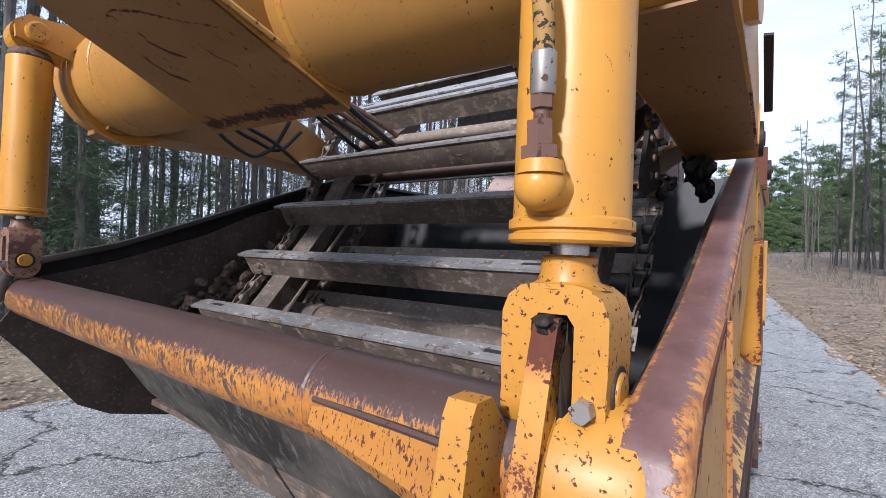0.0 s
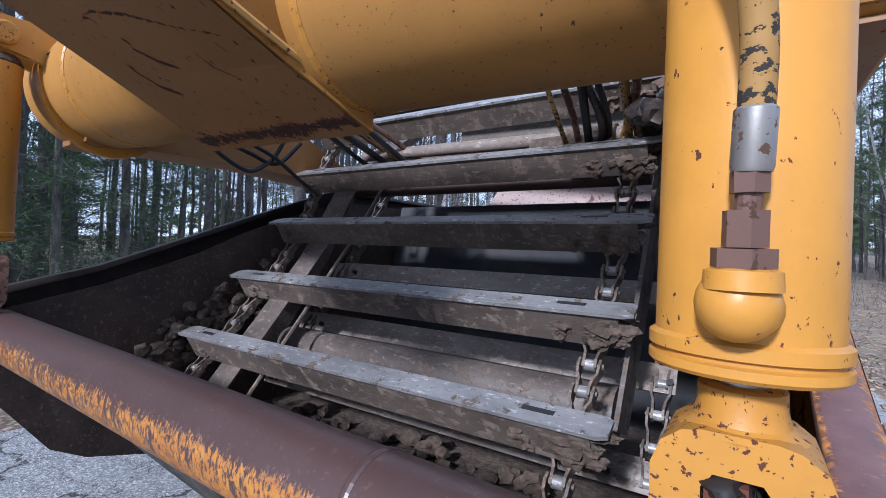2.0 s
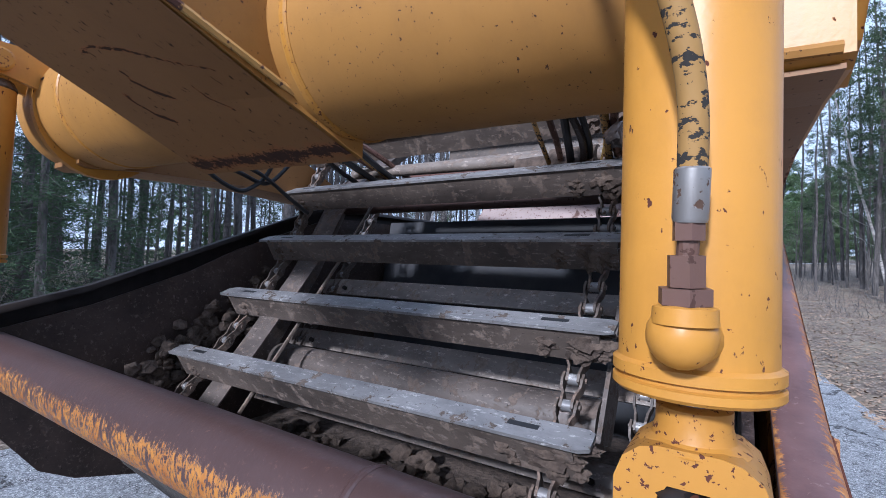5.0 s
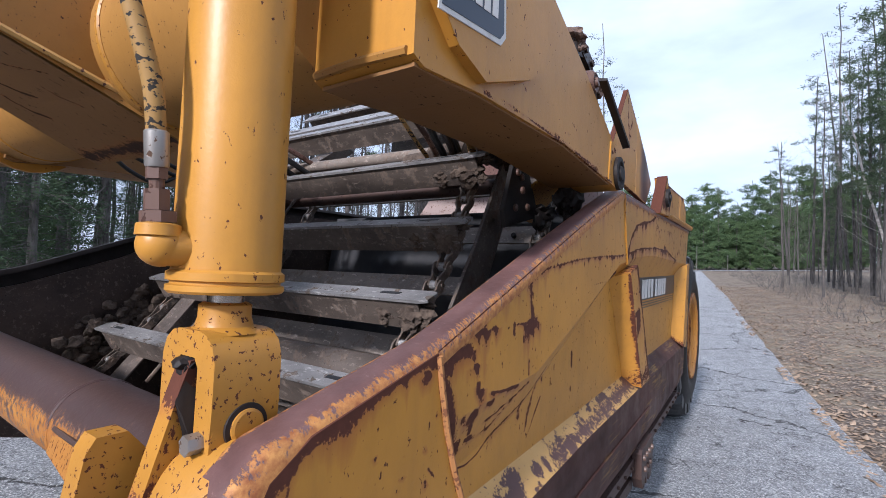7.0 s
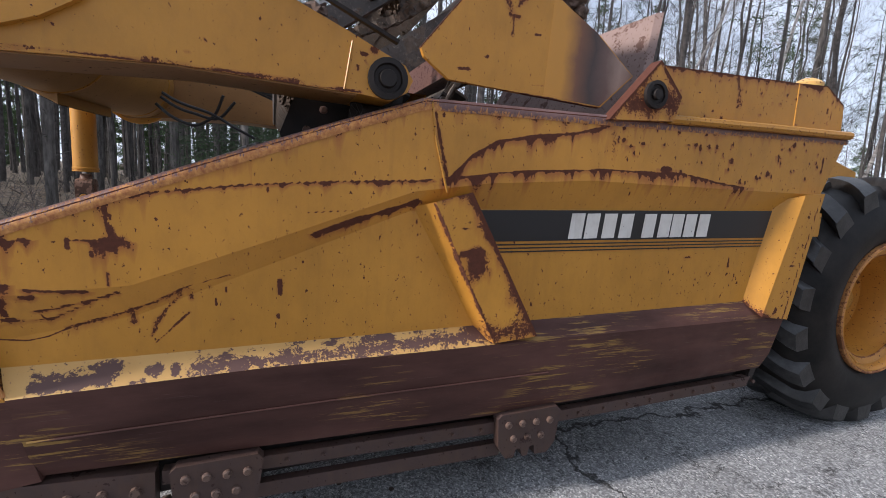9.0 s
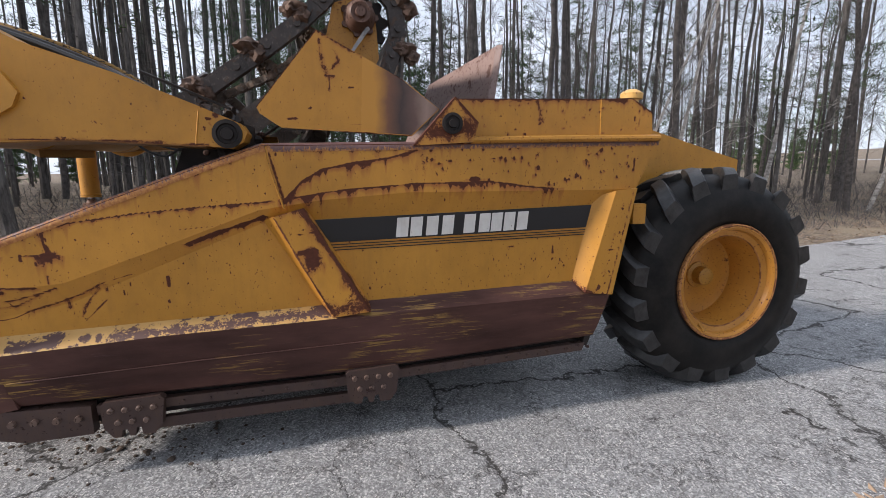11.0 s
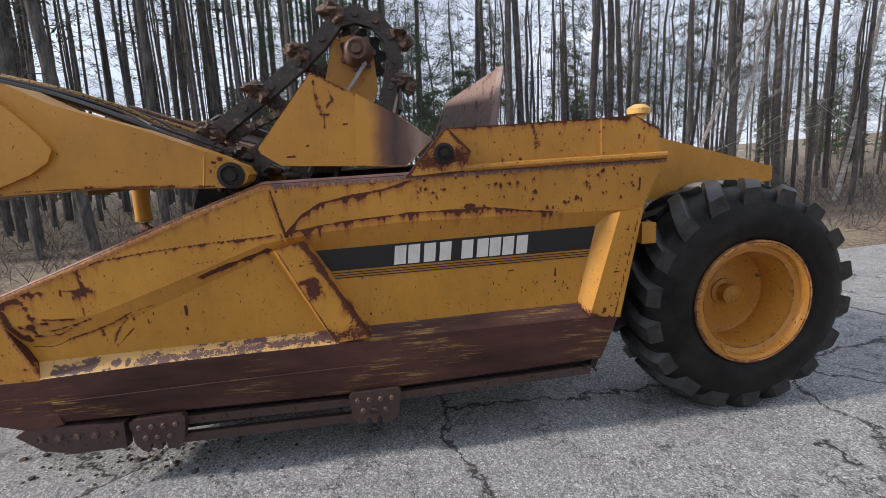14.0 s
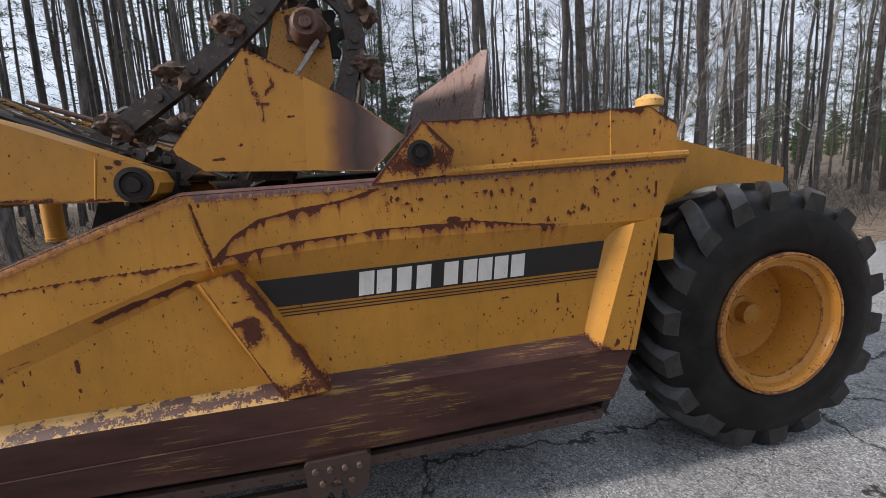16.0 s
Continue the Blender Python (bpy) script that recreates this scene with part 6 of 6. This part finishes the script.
def tree(label, kind, seed, tall, thick, material="bark", leaf="needle", size=0.12, many=1.0):
    rnd = random.Random(seed)
    t = tagged(new("tree"), label, "tree")
    lean = Vector((rnd.uniform(-0.03, 0.03), rnd.uniform(-0.03, 0.03), 1))
    pts = [Vector((0, 0, -0.4))]
    for i in range(1, 10):
        h = tall * i / 9
        pts.append(lean * h + Vector((rnd.uniform(-1, 1), rnd.uniform(-1, 1), 0)) * (0.024 if kind == "bare" else 0.014) * h ** 0.6)
    bm = sweep(pts, thick / 2, 9, taper=0.22)
    limbs = []
    if kind == "pine":
        for i in range(46):
            h = tall * (0.06 + 0.9 * i / 46)
            ln = rnd.uniform(0.4, 1.3) * (0.8 if h < tall * 0.5 else 1.5)
            limbs.append((h, rnd.uniform(0, 6.28), ln, rnd.uniform(-0.25, 0.3)))
    elif kind == "bushy":
        for i in range(74):
            f = i / 74
            env = (0.35 + 1.9 * f * (1.12 - f)) * (1 - 0.55 * f)
            limbs.append((tall * (0.04 + 0.93 * f), rnd.uniform(0, 6.28), tall * 0.24 * env * rnd.uniform(0.45, 1.25) + 0.3, rnd.uniform(-0.15, 0.35)))
    elif kind == "crown":
        for i in range(52):
            f = i / 52
            dead = f < 0.3
            limbs.append((tall * (0.10 + 0.88 * f), rnd.uniform(0, 6.28), rnd.uniform(0.6, 1.2) if dead else rnd.uniform(0.9, 2.6) * (1.25 - 0.8 * f), rnd.uniform(-0.15, 0.4)))
    elif kind == "spruce":
        for i in range(80):
            f = i / 80
            limbs.append((tall * (0.03 + 0.95 * f), rnd.uniform(0, 6.28), (1 - f) * tall * 0.22 * rnd.uniform(0.7, 1.15) + 0.25, rnd.uniform(-0.35, -0.1)))
    else:
        for i in range(30):
            h = tall * (0.15 + 0.82 * i / 30)
            limbs.append((h, rnd.uniform(0, 6.28), rnd.uniform(1.0, 2.8) * (1.2 - h / tall), rnd.uniform(0.35, 1.3)))
    cv, cf = [], []
    for h, a, ln, rise in limbs:
        p = lean * h
        d = Vector((math.cos(a), math.sin(a), rise)).normalized()
        q = p + d * ln * 0.55 + Vector((0, 0, rnd.uniform(-0.08, 0.08)))
        e = p + d * ln + Vector((rnd.uniform(-0.2, 0.2), rnd.uniform(-0.2, 0.2), rnd.uniform(-0.3, 0.15) * ln))
        r = max(0.006, thick * 0.06 * (1 - 0.5 * h / tall))
        sweep([p, q, e], r, 4, bm, 0.3)
        if kind == "pine" and h < tall * 0.5:
            for k in range(2):
                b = p.lerp(e, rnd.uniform(0.4, 0.9))
                sweep([b, b + (d + Vector((rnd.uniform(-0.9, 0.9), rnd.uniform(-0.9, 0.9), rnd.uniform(-0.4, 0.4)))).normalized() * rnd.uniform(0.15, 0.4)], r * 0.5, 3, bm, 0.4)
        if kind == "bare":
            for k in range(6):
                b = p.lerp(e, rnd.uniform(0.3, 1.0))
                dd = (d + Vector((rnd.uniform(-0.8, 0.8), rnd.uniform(-0.8, 0.8), rnd.uniform(-0.1, 0.8)))).normalized()
                b2 = b + dd * rnd.uniform(0.3, 0.9)
                sweep([b, b.lerp(b2, 0.5) + Vector((0, 0, 0.03)), b2], r * 0.45, 3, bm, 0.3)
                for _ in range(3):
                    b3 = b2 + (dd + Vector((rnd.uniform(-0.9, 0.9), rnd.uniform(-0.9, 0.9), rnd.uniform(0, 0.7)))).normalized() * rnd.uniform(0.2, 0.5)
                    sweep([b.lerp(b2, 0.6), b3], r * 0.25, 3, bm, 0.4)
        elif kind in ("bushy", "crown"):
            if kind == "crown" and h < tall * 0.34:
                continue
            for k in range(max(2, int(ln * 3.2))):
                c0 = p.lerp(e, rnd.uniform(0.25, 1.05)) + Vector((rnd.gauss(0, 0.14), rnd.gauss(0, 0.14), rnd.gauss(0.05, 0.10))) * (0.6 + 0.4 * ln)
                for _ in range(int(many * 26)):
                    c = c0 + Vector((rnd.gauss(0, 1), rnd.gauss(0, 1), rnd.gauss(0, 0.6))) * size * 1.25
                    u = (c - c0).normalized() + Vector((rnd.gauss(0, 0.5), rnd.gauss(0, 0.5), rnd.gauss(0.3, 0.5)))
                    u.normalize()
                    w = u.cross(Vector((rnd.gauss(0, 1), rnd.gauss(0, 1), rnd.gauss(0, 1)))).normalized()
                    s = size * rnd.uniform(0.5, 1.2)
                    i0 = len(cv)
                    cv += [c - u * s, c + w * s * 0.2, c + u * s, c - w * s * 0.2]
                    cf.append((i0, i0 + 1, i0 + 2, i0 + 3))
        elif kind == "spruce" or h > tall * 0.36:
            n = int(many * (30 * max(0.6, ln) if kind == "spruce" else (9 if h < tall * 0.6 else 24) * ln))
            for k in range(n):
                f = rnd.uniform(0.1, 1.05) if kind == "spruce" else rnd.uniform(0.3, 1.1)
                c = p.lerp(e, f) + Vector((rnd.gauss(0, 1), rnd.gauss(0, 1), rnd.gauss(-0.2, 0.5))) * (0.17 if kind == "pine" else 0.10 + 0.07 * ln)
                u = Vector((rnd.gauss(0, 1), rnd.gauss(0, 1), rnd.gauss(0, 0.6))).normalized()
                w = u.cross(Vector((rnd.gauss(0, 1), rnd.gauss(0, 1), rnd.gauss(0, 1)))).normalized()
                s = size * rnd.uniform(0.6, 1.4)
                i0 = len(cv)
                slim = 0.12 if kind == "spruce" else 0.22
                cv += [c - u * s, c + w * s * slim, c + u * s, c - w * s * slim]
                cf.append((i0, i0 + 1, i0 + 2, i0 + 3))
    part("trunk", bm, material, t, smooth=True)
    if cv:
        leafy("crown", cv, cf, leaf, t)
    return t


kinds = {
    "pine": [tree("tall slender pine with grey bark and bare lower stem", "pine", 10 + k, 15 + 1.7 * k, 0.15 + 0.025 * k, size=0.10, many=1.5) for k in range(6)],
    "spruce": [tree("dark green spruce with branches to the ground", "spruce", 40 + k, 8 + 2 * k, 0.2, leaf="spruce", size=0.055, many=5.5) for k in range(2)],
    "fir": [tree("bushy green pine at the edge of the woods", "bushy", 60 + k, 9 + 2.2 * k, 0.3, leaf=("fir", "pine_far", "pine_far", "fir")[k], size=0.19, many=1.5) for k in range(4)],
    "crown": [tree("tall roadside pine with a full dark green crown", "crown", 70 + k, 13 + 2.0 * k, 0.24, "bark_dark", "needle", 0.10, 1.5) for k in range(3)],
    "young": [tree("thin young pine with sparse needles", "crown", 110 + k, 8 + 1.5 * k, 0.09, "bark_dark", "needle", 0.075, 0.75) for k in range(3)],
    "bare": [tree("leafless tree with thin grey branches", "bare", 80 + k, 10 + 1.5 * k, 0.13 + 0.03 * k, "twig") for k in range(4)],
    "birch": [tree("leaning white-barked birch without leaves", "bare", 95, 12, 0.15, "birch")],
}
rnd = random.Random(5)
placed = []


far_parts = {}


def raw(mesh):
    """The corners and faces of a mesh."""
    return np.array([v.co[:] for v in mesh.vertices]), [tuple(q.vertices) for q in mesh.polygons]


raws = {}


def plant(kind, x, y, group, scale=1.0, lean=(0, 0), which=None, single=True, turn=None):
    """A tree of its own, or, far inside the woods, one that joins the rest of the woods."""
    src = kinds[kind][rnd.randrange(len(kinds[kind])) if which is None else which]
    m = pose(x, y, ground_z(x, y) - 0.05, lean[0], lean[1], rnd.uniform(0, 360) if turn is None else turn)
    if single:
        ob = copy_thing(src, m)
        ob.scale = (scale,) * 3
        return tagged(ob, group=group)
    mm = np.array(m @ Matrix.Diagonal((scale, scale, scale, 1)))
    for o in src.children:
        if o.data.name not in raws:
            raws[o.data.name] = raw(o.data)
        v, f = raws[o.data.name]
        key = o.data.materials[0].name
        vs, fs, n0 = far_parts.setdefault(key, ([], [], [0]))
        vs.append(v @ mm[:3, :3].T + mm[:3, 3])
        fs += [tuple(i + n0[0] for i in q) for q in f]
        n0[0] += len(v)


def free(x, y, gap):
    if any((x - a) ** 2 + (y - b) ** 2 < gap * gap for a, b in placed):
        return False
    placed.append((x, y))
    return True


def scatter(count, kind, xr, yr, gap, group, scale, tilt, bias=1.0, ok=None, near=None):
    n = tries = 0
    while n < count and tries < 6000:
        tries += 1
        x, y = xr[0] + (xr[1] - xr[0]) * rnd.random() ** bias, rnd.uniform(*yr)
        if (ok is None or ok(x, y)) and free(x, y, gap):
            plant(rnd.choice(kind), x, y, group, rnd.uniform(*scale), (rnd.uniform(-tilt, tilt), rnd.uniform(-tilt, tilt)), None, near is None or near(x, y))
            n += 1


scatter(112, ["pine"], (-7.6, -30), (-24, 3), 0.8, "pines along the road", (0.75, 1.1), 1.8, 1.25, None, lambda x, y: x > -14 and y > -12)
scatter(30, ["pine", "bare", "bare", "bare", "bare"], (-7.4, -26), (4, 27), 1.1, "pines along the road", (0.75, 1.1), 1.4, 1.2, lambda x, y: x < road_edge(y)[1] - 2, lambda x, y: x > -18)
scatter(40, ["bare", "bare", "pine"], (-7.4, -40), (27, 62), 0.9, "bare trees along the road", (0.7, 1.1), 3, 1.2, lambda x, y: x < road_edge(y)[1] - 2, lambda x, y: y < 36 and x > -18)
scatter(34, ["bare"], (-6.6, -15), (4.5, 34), 0.8, "bare trees along the road", (0.6, 1.05), 3.5, 1.0, lambda x, y: x < road_edge(y)[1] - 1.5)
for x, y in ((-8.0, 2.4), (-9.0, 3.6), (-10.5, 2.9), (-12, 4.5), (-8.6, 1.4), (-11, 1.6), (-14, 6), (-13, 2.2), (-9.5, 0.9)):
    if free(x, y, 0.5):
        plant("spruce", x, y, "spruces among the pines", rnd.uniform(0.6, 1.0))
scatter(34, ["crown", "bare", "bare"], (1.5, 24), (24, 85), 1.3, "trees across the verge", (0.65, 1.0), 3, 1.2, lambda x, y: x > road_edge(y)[0] + 3.6, lambda x, y: y < 42)
scatter(58, ["bare"], (2.0, 18), (22, 60), 0.6, "bare trees across the verge", (0.35, 0.85), 4, 1.0, lambda x, y: x > road_edge(y)[0] + 3.2, lambda x, y: y < 30)
scatter(66, ["fir"], (-36, 22), (101, 114), 1.6, "bushy pines beyond the crossing road", (0.7, 1.35), 2)
scatter(10, ["fir"], (-30, -14), (60, 95), 2.2, "bushy pines beside the road", (0.5, 0.9), 2)
scatter(26, ["crown", "pine"], (4, 16), (24, 55), 1.3, "full-crowned pines across the verge", (0.75, 1.05), 2, 1.0, lambda x, y: x > road_edge(y)[0] + 5.5)
# unseen pines behind the camera, added to cut low sky light on the machine
scatter(50, ["pine"], (12.5, 30), (-26, 18), 1.2, "pines on the far side of the verge", (0.8, 1.1), 2, 1.2, None, lambda x, y: False)
scatter(30, ["young"], (-11, -28), (3, 32), 0.9, "young pines among the trunks", (0.8, 1.1), 3, 1.0, None, lambda x, y: x > -15)
scatter(14, ["young", "bare"], (-19, -36), (14, 46), 1.2, "thicket", (0.6, 1.0), 4, 1.0, None, lambda x, y: False)
scatter(10, ["crown"], (-17, -36), (2, 36), 1.4, "full-crowned pines among the trunks", (0.8, 1.15), 1.2, 1.0, None, lambda x, y: x > -16)
scatter(44, ["fir"], (-25, -46), (-20, 60), 1.8, "bushy pines deep in the woods", (0.3, 0.62), 2)
scatter(20, ["bare"], (-33, -62), (-24, 62), 1.8, "far woods", (0.8, 1.2), 2, 1.0, None, lambda x, y: False)
scatter(30, ["bare"], (-9.5, -24), (-8, 14), 0.8, "leafless trees among the pines", (0.55, 1.0), 4, 1.0, None, lambda x, y: x > -13)
for x, y, big in ((4.9, 25.5, 1.0), (5.8, 29, 0.95), (5.6, 34, 1.05), (7.2, 26.5, 1.0), (6.9, 37, 1.0), (7.9, 31, 1.1), (4.9, 40, 0.9), (6.2, 44, 1.0)):
    if free(x, y, 0.5):
        plant("crown" if big > 0.97 else "pine", x, y, "full-crowned pines across the verge", big, (1.5, -1.0))
plant("birch", 6.4, 33, "birches", 1.1, (0, -12), turn=0)
plant("birch", -9.5, 16.6, "birches", 1.0, (-10, 0), turn=0)
plant("birch", -8.2, 19.5, "birches", 0.9, (-12, 6), turn=0)
plant("birch", -7.8, 10.1, "birches", 0.7, (-24, 0), turn=0)
plant("birch", -8.0, 11.6, "birches", 0.8, (-13, 0), turn=0)
# plain trunks that fill the depth of the woods
tv, tf = far_parts.setdefault("dark_grey_bark", ([], [], [0]))[:2]
count = far_parts["dark_grey_bark"][2]
for k in range(130):
    x, y = -11 - 28 * rnd.random(), rnd.uniform(-32, 2) if k % 12 else rnd.uniform(2, 30)
    r, tall = rnd.uniform(0.05, 0.13), rnd.uniform(13, 19)
    lx, ly = rnd.gauss(0, 0.018), rnd.gauss(0, 0.018)
    z = ground_z(x, y) - 0.1
    ring = [(math.cos(a * math.pi / 3), math.sin(a * math.pi / 3)) for a in range(6)]
    tv.append(np.array([(x + lx * h + c * r * (1 - 0.7 * h / tall), y + ly * h + d * r * (1 - 0.7 * h / tall), z + h) for h in (0.0, tall * 0.4, tall) for c, d in ring]))
    n = count[0]
    tf += [(n + 6 * j + i, n + 6 * j + (i + 1) % 6, n + 6 * j + 6 + (i + 1) % 6, n + 6 * j + 6 + i) for j in (0, 1) for i in range(6)]
    count[0] += 18
    for i in range(14):
        h, a, ln = tall * rnd.uniform(0.1, 0.95), rnd.uniform(0, 6.28), rnd.uniform(0.4, 1.3)
        b = np.array((x + lx * h, y + ly * h, z + h))
        e = b + np.array((math.cos(a), math.sin(a), rnd.uniform(-0.3, 0.3))) * ln
        tv.append(np.array([b, b + (0, 0, 0.03), e]))
        tf.append((count[0], count[0] + 1, count[0] + 2))
        count[0] += 3
data = bpy.data.meshes.new("woods")
vv, ff, mi, base = [], [], [], 0
for slot, (key, (vs, fs, n0)) in enumerate(far_parts.items()):
    data.materials.append(bpy.data.materials[key])
    vv.append(np.concatenate(vs))
    ff += [tuple(i + base for i in q) for q in fs]
    mi += [slot] * len(fs)
    base += n0[0]
data.from_pydata(np.concatenate(vv).tolist(), [], ff)
data.polygons.foreach_set("material_index", mi)
tagged(new("woods", data), "deep pine woods behind the roadside trees, and unseen pines added to block sky light", "woods", kind="stuff")
for group in kinds.values():
    for src in group:
        for o in (*src.children_recursive, src):
            bpy.data.objects.remove(o)

# ---- undergrowth, leaves, clods ----
bm_v, bm_f = [], []


def twig(p, d, ln, w):
    u = d.cross(Vector((0.3, 0.5, 1))).normalized() * w
    v = d.cross(u).normalized() * w
    i = len(bm_v)
    bm_v.extend([p + u, p - u * 0.5 + v, p - u * 0.5 - v, p + d * ln])
    bm_f.extend([(i, i + 1, i + 3), (i + 1, i + 2, i + 3), (i + 2, i, i + 3)])


for k in range(5200):
    side = rnd.random()
    if side < 0.72:
        x, y = -6.3 - 9 * rnd.random() ** 1.4, rnd.uniform(-14, 30)
    else:
        y = rnd.uniform(18, 70)
        x = road_edge(y)[0] + 2.6 + 10 * rnd.random() ** 1.5
    p = Vector((x, y, ground_z(x, y) - 0.03))
    d = Vector((rnd.gauss(0, 0.5), rnd.gauss(0, 0.5), 1)).normalized()
    ln = rnd.uniform(0.15, 1.1)
    twig(p, d, ln, 0.005 + 0.004 * rnd.random())
    for _ in range(3):
        twig(p + d * ln * rnd.uniform(0.3, 0.9), (d + Vector((rnd.gauss(0, 0.8), rnd.gauss(0, 0.8), 0.2))).normalized(), ln * 0.5, 0.003)
data = bpy.data.meshes.new("undergrowth")
data.from_pydata([tuple(v) for v in bm_v], [], bm_f)
data.materials.append(M["twig"])
tagged(new("undergrowth", data), "thin bare brush at the edge of the woods", "brush", kind="stuff")

lv, lf = [], []
for k in range(36000):
    if k % 3:
        y = 1 + 40 * rnd.random() ** 1.4
        x = road_edge(y)[0] - 0.15 + 9 * rnd.random() ** 1.5
    else:
        x, y = -4.9 - 8 * rnd.random(), rnd.uniform(-8, 30)
    a = rnd.uniform(0, 6.28)
    s = rnd.uniform(0.02, 0.05)
    z = ground_z(x, y) + 0.012 + (0.06 * noise.noise(Vector((x * 0.8, y * 0.8, 0))) - 0.03)
    c, sn = math.cos(a) * s, math.sin(a) * s
    t1, t2 = rnd.uniform(-0.4, 0.7) * s, rnd.uniform(-0.4, 0.7) * s
    i = len(lv)
    lv += [(x + c, y + sn, z + 0.01 + t1), (x - sn * 0.6, y + c * 0.6, z + 0.012), (x - c, y - sn, z + 0.01 + t2), (x + sn * 0.6, y - c * 0.6, z + 0.008)]
    lf.append((i, i + 1, i + 2, i + 3))
data = bpy.data.meshes.new("fallen_leaves")
data.from_pydata(lv, [], lf)
data.materials.append(M["leaf"])
tagged(new("fallen_leaves", data), "dry brown fallen leaves on the verge", "leaves", kind="stuff")

for x, tall in ((-8.2, 4.2), (-3.7, 2.6)):
    mk = tagged(new("marker_post"), "thin pale metal post by the crossing road", "post")
    part("post", rod((x, 89.5, ground_z(x, 89.5) - 0.2), (x, 89.5, ground_z(x, 89.5) + tall), 0.04, 8), "steel", mk)
    part("cap", rod((x, 89.5, ground_z(x, 89.5) + tall), (x, 89.5, ground_z(x, 89.5) + tall + 0.06), 0.045, 8), "steel", mk)
bm = bmesh.new()
for k in range(240):
    y = rnd.gauss(1.5, 0.45)
    x = -0.42 + rnd.gauss(0, 0.16) + 0.15 * (y - 1.4)
    s = rnd.uniform(0.003, 0.013) * (2.0 if rnd.random() < 0.06 else 1)
    lump(bm, (x, y, s * 0.5), (s * 1.3, s * 1.2, s * 0.8), k, 1, 0.6)
tagged(finish("soil_clods", bm, "dirt"), "crumbs of dark soil dropped on the asphalt", "soil", kind="stuff")
